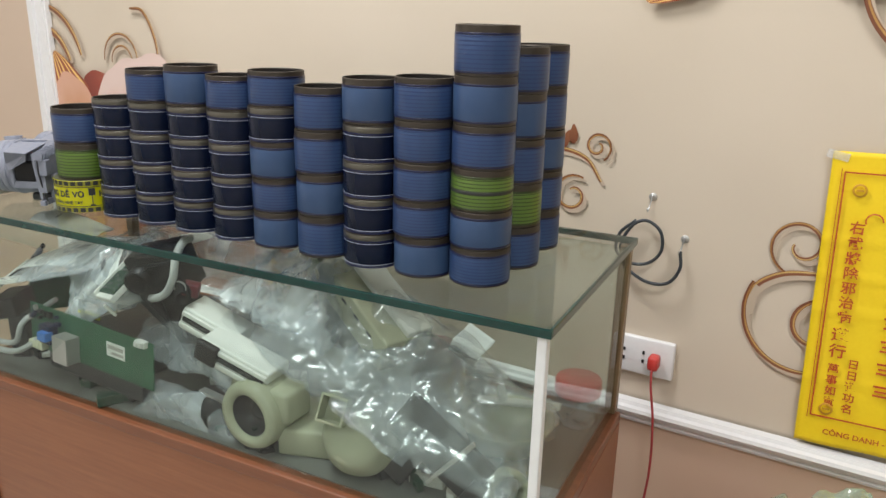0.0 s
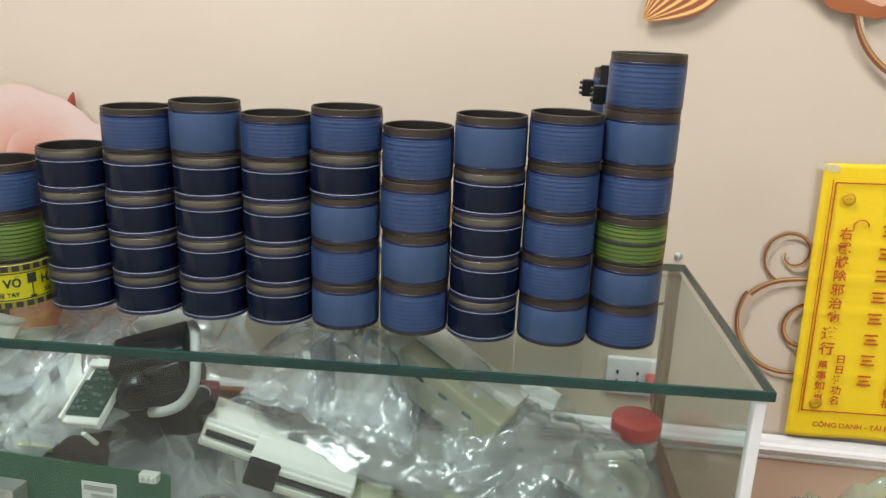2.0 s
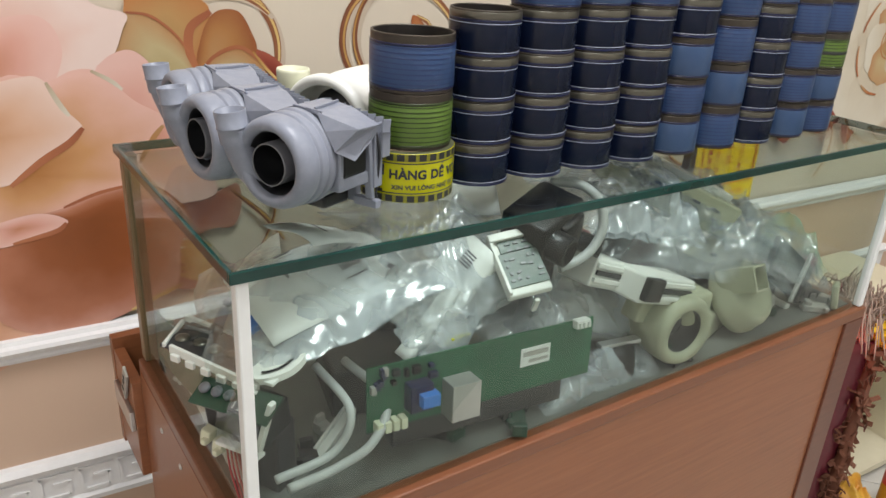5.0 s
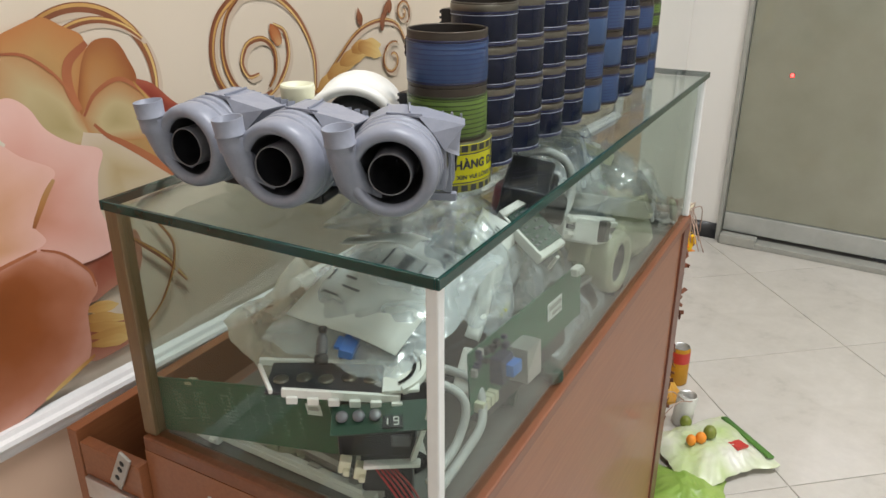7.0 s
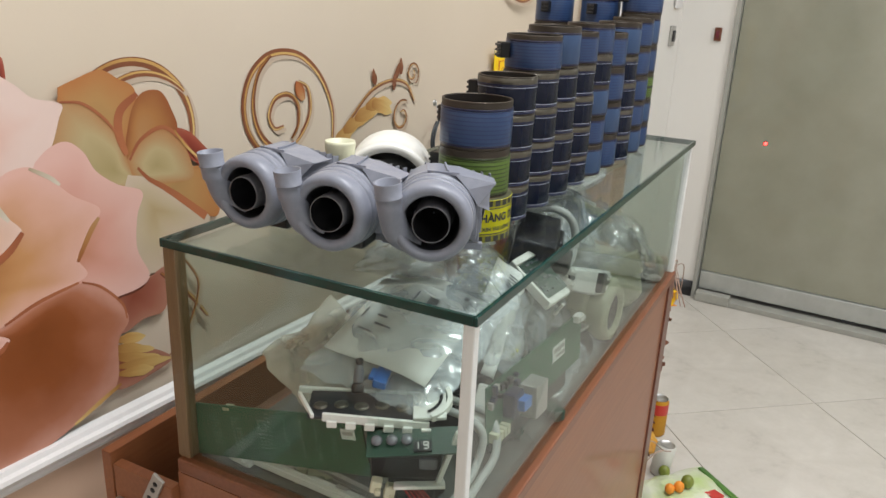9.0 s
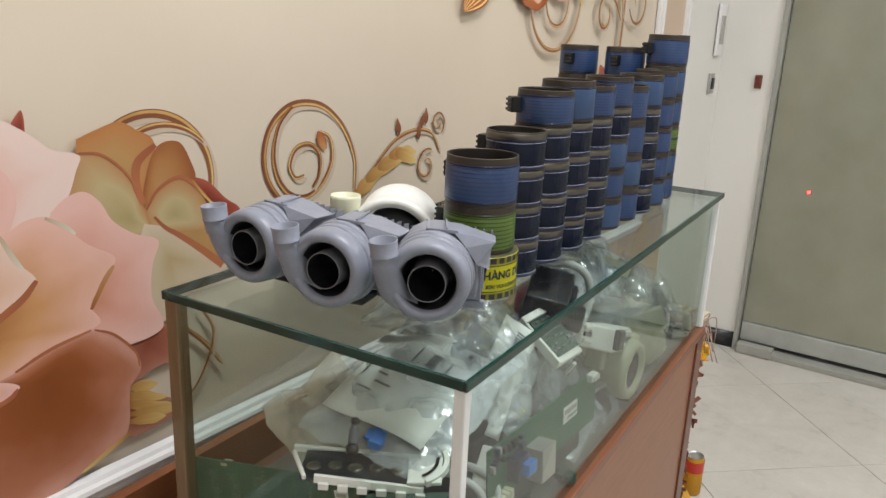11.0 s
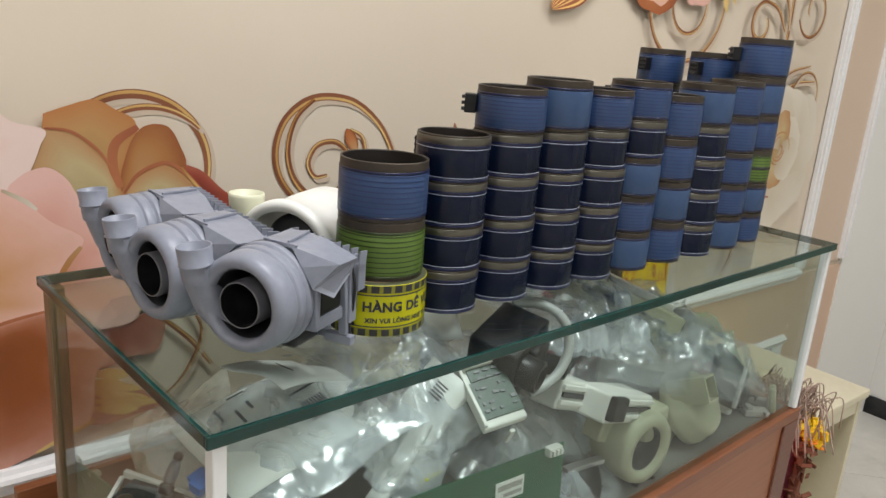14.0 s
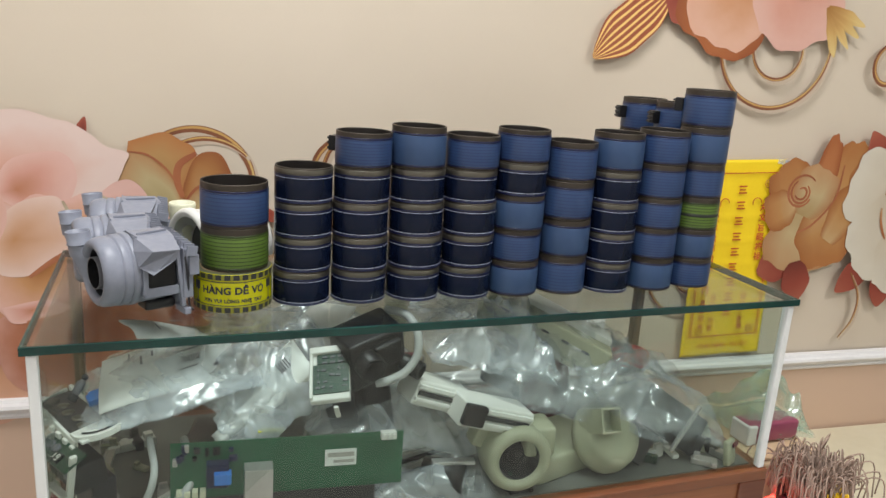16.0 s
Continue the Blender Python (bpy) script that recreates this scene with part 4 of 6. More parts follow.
def plug(t, z, ang):
    m = pose(0, 0, z, 0, 0, ang)
    c = part("connector", box((R + 0.006, 0, 0), (0.012, 0.016, 0.019), bevel=0.001), M_BLACKPL, t, "black plug connector", False)
    c.matrix_local = m
    for dz in (-0.006, 0.0, 0.006):
        p_ = part("pin_rib", box((R + 0.0125, 0, dz), (0.005, 0.012, 0.003), bevel=0.0005), M_GREYDK, c, smooth=False)
    return c


def heater(kind, h, label):
    t = thing("heating_tube", pose(0, 0, -5), label, "heating element", G_HEAT)
    tube_shell(t, h)
    if kind == "navy":
        part("coating", ring(0.06 * h, 0.74 * h), M_NAVY, t, "navy black coating")
        part("bare_band", ring(0.80 * h, 0.955 * h, 0.0002), M_TAN, t, "brushed tan metal band")
        part("blue_edge", ring(0.745 * h, 0.795 * h, 0.0001), M_NAVYL, t, "dark blue printed line")
        part("blue_edge", ring(0.0, 0.058 * h, 0.0001), M_NAVYL, t, "dark blue printed line")
        part("pale_line", lathe([(R + 0.0003, 0.709 * h), (R + 0.0003, 0.720 * h)], 56, None, 0.5, 5.2), M_WLINE, t, "pale printed line")
        part("pale_line", lathe([(R + 0.0003, 0.088 * h), (R + 0.0003, 0.100 * h)], 56, None, 1.2, 5.9), M_WLINE, t, "pale printed line")
    else:
        base = {"blue": M_BLUE, "plain": M_BLUEP, "green": M_GREEN}[kind]
        line = M_GREENL if kind == "green" else M_NAVYL
        z0, z1 = 0.10 * h, 0.80 * h
        part("coating", ring(z0, z1), base, t, {"green": "olive green enamel coating", "plain": "plain grey blue enamel coating", "blue": "blue enamel coating"}[kind])
        part("edge_line", ring(z0 - 0.0022, z0 - 0.0003, 0.0001), line, t, "dark printed line")
        part("edge_line", ring(z1 + 0.0003, z1 + 0.0026, 0.0001), line, t, "dark printed line")
        n = 8 if kind != "plain" else 0
        for k in range(n):
            zc = z0 + (k + 0.6) * (z1 - z0) / n
            part("trace", lathe([(R + 0.0002, zc), (R + 0.0002, zc + 0.0011)], 56), line if kind == "green" else M_BLUETR, t)
    if kind == "green" and h < 0.05:
        part("seam", ring(0.43 * h, 0.50 * h, 0.0004), M_INK, t, "dark seam round the middle")
        part("seam_line", ring(0.495 * h, 0.52 * h, 0.0003), M_GREENL, t)
    plug(t, h * 0.55, 0)
    return t


M_BLUETR = grained("blue_trace_line", (0.016, 0.030, 0.105), (0.022, 0.040, 0.125), 40, 0.3)
HB = {k: heater(*k, lab) for k, lab in {
    ("navy", 0.043): "navy black heating tube with pale printed lines",
    ("blue", 0.0435): "blue ribbed heating tube with brown steel rims",
    ("plain", 0.0525): "plain grey blue heating tube with brown rims",
    ("blue", 0.0527): "blue ribbed heating tube with brown steel rims",
    ("green", 0.0527): "olive green ribbed heating tube",
    ("plain", 0.0435): "plain grey blue heating tube with brown rims",
    ("green", 0.0476): "olive green ribbed heating tube",
    ("blue", 0.0476): "blue ribbed heating tube with brown steel rims",
    ("plain", 0.0476): "plain grey blue heating tube with brown rims",
}.items()}


def stack(x, y, kinds, z=TOP, facing=100.0):
    """Lower plugs look to the wall; the uppermost tube's plug looks to facing degrees."""
    rnd = random.Random(int(x * 1000))
    for i, (kind, h) in enumerate(kinds):
        turn = facing if i == len(kinds) - 1 else 88 + rnd.uniform(-9, 9)
        copy_thing(HB[(kind, h)], pose(x + rnd.uniform(-0.0009, 0.0009), y + rnd.uniform(-0.0009, 0.0009), z + 0.0004, 0, 0, turn))
        z += h + 0.0003
    return z


N, B, PL, BL, BS, PS, GS = ("navy", 0.043), ("blue", 0.0435), ("plain", 0.0525), ("blue", 0.0527), ("blue", 0.0476), ("plain", 0.0476), ("green", 0.0476)
PB, GL = ("plain", 0.0435), ("green", 0.0527)
stack(-0.9420, 0.8490, [N, N, N, N], facing=95)
stack(-0.868, 0.852, [N, N, N, N, B], facing=140)
stack(-0.7945, 0.8560, [N, N, N, N, PL], facing=85)
stack(-0.7210, 0.8585, [N, N, N, N, B], facing=80)
stack(-0.6490, 0.8610, [PS, B, PS, N, B], facing=95)
stack(-0.5760, 0.8635, [BL, PL, BL, BL], facing=85)
stack(-0.5035, 0.8660, [N, N, N, N, PL], facing=80)
stack(-0.4310, 0.8680, [PS, B, B, BS, BS], facing=90)
stack(-0.3590, 0.8780, [B, PB, GS, BS, PL, BL], facing=143)
stack(-0.3570, 0.9580, [BL, GL, BL, PL, BL], facing=178)
stack(-0.3660, 1.0455, [BL, BL, PL, BL, BL], facing=180)


# ---- roll of warning tape under the first pair ----
def build_tape():
    h, r = 0.048, 0.0470
    t = thing("tape_roll", pose(-1.027, 0.843, TOP), "roll of yellow and black fragile goods packing tape", "tape roll")
    part("roll", lathe([(r - 0.0005, 0.0), (r - 0.0001, 0.0003), (r, 0.0008), (r, 0.0012), (r, h - 0.0012), (r, h - 0.0008), (r - 0.0001, h - 0.0003), (r - 0.0005, h)], 72), M_TAPEY, t, "yellow printed tape surface")
    part("roll_side", lathe([(0.039, 0.0), (r - 0.0005, 0.0)], 72), M_TAPEW, t)
    part("roll_side", lathe([(r - 0.0005, h), (0.039, h)], 72), M_TAPEW, t, "dark wound tape edge")
    part("core", lathe([(0.039, 0.0), (0.039, h), (0.0375, h), (0.0375, 0.0)], 48), M_CARD, t, "brown cardboard core")
    for z0 in (0.0004, h - 0.0076):
        part("border", lathe([(r + 0.00012, z0), (r + 0.00012, z0 + 0.0072)], 72), M_TAPED, t, "dull olive border stripe")
    for z0 in (0.0005, h - 0.0070):
        part("border_rule", lathe([(r + 0.0003, 0.0088 if z0 < 0.01 else h - 0.0100), (r + 0.0003, 0.0100 if z0 < 0.01 else h - 0.0088)], 72), M_INK, t, "thin black rule")
        first = part("hazard_block", lathe([(r + 0.0003, z0), (r + 0.0003, z0 + 0.0065)], 3, None, 0.0, 0.15), M_INK, t)
        for k in range(1, 28):
            ob = new("hazard_block", first.data)
            ob.parent, ob.rotation_euler = t, (0, 0, 2 * math.pi * k / 28)
    for k, words in enumerate(("HÀNG DỄ VỠ",) * 3):
        a0 = radians(-90 + 120 * k)
        for ww, sz, zz in ((words, 0.0122, 0.0275), ("XIN VUI LÒNG NHẸ TAY", 0.0062, 0.0150)):
            me = text_mesh(ww, sz, M_INK, "lettering", 1.05, 2.3)
            for v_ in me.vertices:
                a = a0 + v_.co.x * 1.0 / r
                v_.co = ((r + 0.0004) * math.cos(a), (r + 0.0004) * math.sin(a), zz + v_.co.y)
            ob = new("lettering", me)
            ob.parent = t
            ob["label"] = "black printed words"
        a = a0 + radians(55)
        ic = lathe([(r + 0.0004, 0.026), (r + 0.0004, 0.037)], 4, None, a, a + 0.20)
        add_lathe(ic, [(r + 0.0004, 0.012), (r + 0.0004, 0.026)], 2, None, a + 0.085, a + 0.115)
        add_lathe(ic, [(r + 0.0004, 0.010), (r + 0.0004, 0.0125)], 3, None, a + 0.03, a + 0.17)
        part("glass_mark", ic, M_INK, t, "black goblet mark")
    return h


TAPE_H = build_tape()
for hue, zz, turn in (("green", 0.0004, 90), ("blue", 0.0534, 76)):
    wide = copy_thing(HB[(hue, 0.0527)], pose(-1.0245, 0.843, TOP + TAPE_H + zz, 0, 0, turn))
    wide.scale = (1.13, 1.13, 1.0)  # this pair is of a wider bore
for o in HB.values():
    for ch in list(o.children_recursive):
        bpy.data.objects.remove(ch)
    bpy.data.objects.remove(o)


# ---- pumps ----
M_GREYPIPE = grained("mid_grey_plastic", (0.11, 0.11, 0.125), (0.15, 0.15, 0.165), 90, 0.35)
G_PUMP = "grey pump housings on the counter"


def build_pump(m):
    """A grey pump housing; its mouth looks along local -y, its spout rises at local -x."""
    t = thing("pump_housing", m, "grey plastic dishwasher pump housing with upright spout", "pump", G_PUMP)
    ax = pose(0, 0, 0.0515, 90, 0, 0) @ Matrix.Diagonal((1.04, 1.04, 1.0, 1.0))  # local z of the lathe looks to -y
    part("volute", lathe([(0.0268, 0.0235), (0.0270, 0.0265), (0.0290, 0.0300), (0.0325, 0.0312), (0.0360, 0.0292), (0.0384, 0.0245), (0.0392, 0.0180), (0.0392, 0.0115), (0.0389, 0.0108), (0.0380, 0.0104), (0.0380, 0.0094), (0.0396, 0.0086), (0.0400, 0.0078), (0.0400, 0.0010), (0.0396, 0.0002), (0.0387, -0.0002),
                              (0.0387, -0.0014), (0.0406, -0.0022), (0.0411, -0.0032), (0.0411, -0.0085), (0.0405, -0.0094), (0.0398, -0.0100), (0.0392, -0.040), (0.0380, -0.058), (0.0330, -0.062), (0.002, -0.062)], 64, ax), M_GREYPL, t, "grey moulded spiral chamber with stepped rims")
    # mouth and bore take dark colours that stand in for the recess's shade
    part("mouth_ring", lathe([(0.0268, 0.0240), (0.0262, 0.016), (0.0255, -0.004), (0.0200, -0.010)], 48, ax), M_GREYDK, t, "pump mouth, coloured dark for the shade inside")
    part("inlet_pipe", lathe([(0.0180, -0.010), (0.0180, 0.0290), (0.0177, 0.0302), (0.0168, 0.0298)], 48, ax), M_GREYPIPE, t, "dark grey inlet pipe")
    part("pipe_lining", lathe([(0.0168, 0.0298), (0.0163, 0.026), (0.0160, 0.004), (0.0115, 0.002), (0.0111, -0.012), (0.001, -0.013)], 48, ax), M_BORESHADE, t, "pipe bore with a narrower step, its shade painted black")
    # the chamber widens along its rim and runs up into the spout
    sp = curve_pts([(-0.012, -0.008, 0.0250), (-0.0240, -0.011, 0.0285), (-0.0325, -0.016, 0.0370), (-0.0370, -0.021, 0.0490), (-0.0395, -0.026, 0.0640), (-0.0405, -0.029, 0.0760)], 8)
    part("spout_root", add_tube(bmesh.new(), sp, 0.0126, 22, lambda k: 0.70 + 0.42 * math.sin(math.pi * min(0.62, k)) - 0.10 * k * k), M_GREYPL, t, "curved spout root")
    part("spout", lathe([(0.0122, -0.006), (0.0126, 0.0), (0.0128, 0.0072), (0.0139, 0.0078), (0.0139, 0.0086), (0.0130, 0.0092), (0.0138, 0.0225), (0.0136, 0.0232), (0.0127, 0.0228), (0.0118, 0.004), (0.001, 0.003)], 32, pose(-0.0405, -0.0288, 0.0690, 4, -5, 0)), M_GREYPL, t, "upright grey spout with a thin collar")
    part("foot", box((0.004, 0.040, 0.0060), (0.026, 0.036, 0.012), bevel=0.003), M_GREYDK, t, "low foot under the chamber", False)
    # roof: a slanting plate from the chamber's crown out to a folded wing
    cowl = lathe([(0.0412, -0.0100), (0.0417, -0.0108), (0.0417, -0.0200), (0.0411, -0.0206), (0.0411, -0.052), (0.0400, -0.056), (0.036, -0.058)], 40, ax, radians(28), radians(140))
    part("cowl", cowl, M_GREYPL, t, "smooth curved cowl over the chamber")
    crown = [(-0.008, 0.012, 0.0945), (0.020, 0.009, 0.0935), (0.0610, 0.014, 0.0850), (0.0590, 0.046, 0.0830), (0.022, 0.054, 0.0915), (-0.012, 0.054, 0.0935)]
    plate = bmesh.new()
    vs = [plate.verts.new(q) for q in crown]
    plate.faces.new((vs[0], vs[1], vs[4], vs[5]))
    plate.faces.new((vs[1], vs[2], vs[3], vs[4]))
    thicken(plate, 0.0018)
    add_box(plate, (0.008, 0.0110, 0.0944), (0.032, 0.0018, 0.0020), rot(0, 2, 0), 0.0005)
    add_box(plate, (0.010, 0.034, 0.0945), (0.0020, 0.038, 0.0026), rot(0, 0, 8), 0.0005)
    part("top_plate", plate, M_GREYPL, t, "slanting grey roof plate with a raised front lip", False)
    for k in range(9):
        part("cooling_rib", box((-0.014 + 0.0086 * k, 0.062, 0.0860 - 0.0010 * k), (0.0016, 0.014, 0.0120), rot(-10, 0, 6), 0.0004), M_GREYPL, t, smooth=False)
    w = bmesh.new()
    w.faces.new([w.verts.new(q) for q in ((0.0610, 0.014, 0.0850), (0.0590, 0.046, 0.0830), (0.0550, 0.042, 0.0700), (0.0560, 0.016, 0.0560), (0.0440, 0.004, 0.0640))])
    w.faces.new([w.verts.new(q) for q in ((0.0200, 0.009, 0.0935), (0.0610, 0.014, 0.0850), (0.0440, 0.004, 0.0640), (0.0330, 0.004, 0.0800))])
    bmesh.ops.recalc_face_normals(w, faces=w.faces[:])
    thicken(w, 0.0016)
    part("wing", w, M_GREYPL, t, "folded grey side wing", False)
    part("motor", box((0.026, 0.032, 0.052), (0.036, 0.034, 0.032), bevel=0.003), M_BLACKPL, t, "black motor seen through the housing's window", False)
    sill = bmesh.new()
    add_box(sill, (0.036, 0.032, 0.031), (0.016, 0.044, 0.012), rot(0, 0, 0), 0.002)
    add_box(sill, (0.042, 0.012, 0.052), (0.006, 0.006, 0.044), None, 0.0015)
    add_box(sill, (0.043, 0.052, 0.045), (0.008, 0.005, 0.072), rot(6, 0, 0), 0.0012)
    part("window_frame", sill, M_GREYPL, t, "grey frame round the motor window", False)
    bk = bmesh.new()
    add_box(bk, (0.040, 0.060, 0.050), (0.018, 0.012, 0.060), None, 0.001)
    add_box(bk, (0.046, 0.066, 0.060), (0.014, 0.012, 0.024), None, 0.001)
    add_box(bk, (-0.026, 0.058, 0.040), (0.020, 0.006, 0.074), None, 0.001)
    add_box(bk, (0.0, 0.062, 0.022), (0.05, 0.008, 0.044), None, 0.002)
    add_box(bk, (0.038, 0.058, 0.004), (0.026, 0.008, 0.008), None, 0.001)
    part("rear_bracket", bk, M_GREYPL, t, "grey rear bracket", False)
    part("wire", add_tube(bmesh.new(), curve_pts([(0.047, 0.056, 0.076), (0.051, 0.058, 0.05), (0.045, 0.062, 0.012), (0.048, 0.066, 0.003)], 8), 0.0014, 6), M_GREYDK, t)
    return t


# near-black, nearly glossless: the shade deep in the bore, put into the colour
M_BORESHADE = grained("bore_shade_black", (0.004, 0.004, 0.005), (0.008, 0.008, 0.009), 70, 0.7, bump=0.02, spec=0.15)
# local -y is the mouth's direction; 0 degrees looks to -y
pump = build_pump(pose(-1.1535, 0.8160, TOP, 0, 0, -62))
copy_thing(pump, pose(-1.1865, 0.9080, TOP, 0, 0, -77))
copy_thing(pump, pose(-1.1830, 1.0200, TOP, 0, 0, -85))


def build_white_cover():
    t = thing("pump_cover", pose(-1.058, 0.938, TOP - 0.004, 0, 0, -58), "white plastic pump cover with an open arch", "pump cover")
    bm = bmesh.new()
    ax = pose(0, 0, 0.050, 90, 0, 0)
    add_lathe(bm, [(0.043, 0.028), (0.046, 0.031), (0.051, 0.031), (0.054, 0.026), (0.054, 0.020), (0.0505, 0.016), (0.0510, -0.020), (0.0520, -0.022), (0.0520, -0.066), (0.048, -0.072), (0.046, -0.066), (0.0455, 0.020), (0.043, 0.028)], 40, ax, radians(-12), radians(196))
    part("shell", bm, M_WHITEPL, t, "white arched shell")
    part("inner", lathe([(0.036, -0.03), (0.036, 0.000), (0.030, 0.006), (0.001, 0.006)], 32, ax), M_GREYDK, t, "dark grey inner drum")
    b2 = bmesh.new()
    add_box(b2, (0.056, 0.0, 0.052), (0.016, 0.05, 0.018), rot(0, 20, 0), 0.003)
    add_box(b2, (0.062, 0.01, 0.075), (0.018, 0.014, 0.012), None, 0.002)
    add_box(b2, (-0.046, 0.0, 0.022), (0.012, 0.05, 0.044), None, 0.003)
    add_box(b2, (0.046, 0.0, 0.022), (0.012, 0.05, 0.044), None, 0.003)
    part("foot", b2, M_WHITEPL, t, "white feet", False)
    t2 = thing("cream_socket", pose(-1.092, 0.983, TOP, 0, 0, 0), "cream plastic pipe socket on the counter", "pipe fitting")
    part("pipe", lathe([(0.013, 0.0), (0.013, 0.055), (0.0155, 0.060), (0.0178, 0.093), (0.0172, 0.096), (0.0160, 0.0962), (0.0150, 0.090), (0.002, 0.089)], 28), M_CREAMPL, t2)


build_white_cover()


# ---- what lies in the glass case ----
def build_board_long():
    t = thing("circuit_board", pose(-0.960, 0.765, SHELF + 0.05, -4, 1.1, 0), "long green circuit board standing behind the front glass", "circuit board")
    part("board", box((0, 0, 0.037), (0.285, 0.0018, 0.072)), M_PCB, t, smooth=False)
    part("label", box((0.062, -0.0014, 0.042), (0.040, 0.0008, 0.022)), M_PAPER, t, "pale printed label", False)
    part("label_print", box((0.062, -0.0021, 0.046), (0.034, 0.0004, 0.006)), M_ALU, t, smooth=False)
    part("label_print", box((0.066, -0.0021, 0.037), (0.026, 0.0004, 0.004)), M_ALU, t, smooth=False)
    w = bmesh.new()
    add_box(w, (0.122, -0.004, 0.070), (0.020, 0.010, 0.010), None, 0.001)
    for k in range(3):
        add_box(w, (0.116 + 0.006 * k, -0.010, 0.070), (0.003, 0.004, 0.006))
    part("white_connector", w, M_WHITEPL, t, smooth=False)
    b = bmesh.new()
    add_box(b, (-0.088, -0.008, 0.034), (0.026, 0.016, 0.030), None, 0.001)
    part("relay", b, M_NAVYL, t, "dark blue relay", False)
    part("blue_connector", box((-0.082, -0.018, 0.034), (0.020, 0.014, 0.014), bevel=0.001), M_BLUEPL, t, "bright blue connector", False)
    part("heat_sink", box((-0.040, -0.012, 0.022), (0.034, 0.024, 0.042), bevel=0.001), M_ALU, t, "pale metal heat sink block", False)
    y = bmesh.new()
    for k in range(4):
        add_box(y, (-0.132 + 0.009 * k, -0.006, 0.008), (0.007, 0.012, 0.012), None, 0.0008)
    part("cream_connector", y, M_CREAMPL, t, smooth=False)
    rnd = random.Random(5)
    for k in range(12):
        part("component", box((rnd.uniform(-0.138, -0.06), -0.004, rnd.uniform(0.045, 0.068)), (rnd.uniform(0.004, 0.010), 0.006, rnd.uniform(0.004, 0.009)), bevel=0.0005), rnd.choice((M_BLACKPL, M_NAVYL, M_GREYDK, M_ALU)), t, smooth=False)
    part("support_box", box((0.0, 0.016, -0.016), (0.22, 0.02, 0.028), bevel=0.002), M_GREYDK, t, smooth=False)


build_board_long()


def build_board_side():
    t = thing("circuit_board", CM @ pose(0.0225, 0.2485, SHELF + 0.0285, 0, -13, -90), "green circuit board leaning on edge by the side glass", "circuit board")
    part("board", box((0, 0, 0.033), (0.265, 0.0018, 0.067)), M_PCB, t, smooth=False)
    rnd = random.Random(8)
    bm = bmesh.new()
    for x0 in (-0.085, -0.052, -0.012):
        for i in range(3):
            for j in range(9):
                if rnd.random() < 0.8:
                    add_box(bm, (x0 + 0.005 * i, -0.0013, 0.018 + 0.0042 * j), (0.0024, 0.0008, 0.0014))
    for k in range(46):
        add_box(bm, (0.004 + 0.022 * (k % 5) + rnd.uniform(-0.002, 0.002), -0.0013, 0.014 + 0.0052 * (k // 5)), (rnd.uniform(0.0012, 0.004), 0.0008, 0.0012))
    part("solder_points", bm, M_SOLDER, t, smooth=False)["kind"] = "stuff"
    for x, z, w, h in ((-0.124, 0.058, 0.014, 0.010), (-0.058, 0.062, 0.012, 0.005), (0.082, 0.0625, 0.030, 0.005)):
        part("edge_connector", box((x, 0.004, z), (w, 0.010, h), bevel=0.0008), M_CREAMOLD, t, smooth=False)
    part("label", box((0.113, -0.0013, 0.047), (0.018, 0.0006, 0.012)), M_PAPER, t, "small pale label", False)
    part("label_print", box((0.113, -0.0018, 0.048), (0.013, 0.0003, 0.004)), M_ALU, t, smooth=False)


M_SOLDER = grained("dull_solder", (0.10, 0.20, 0.15), (0.20, 0.30, 0.24), 60, 0.4)
build_board_side()


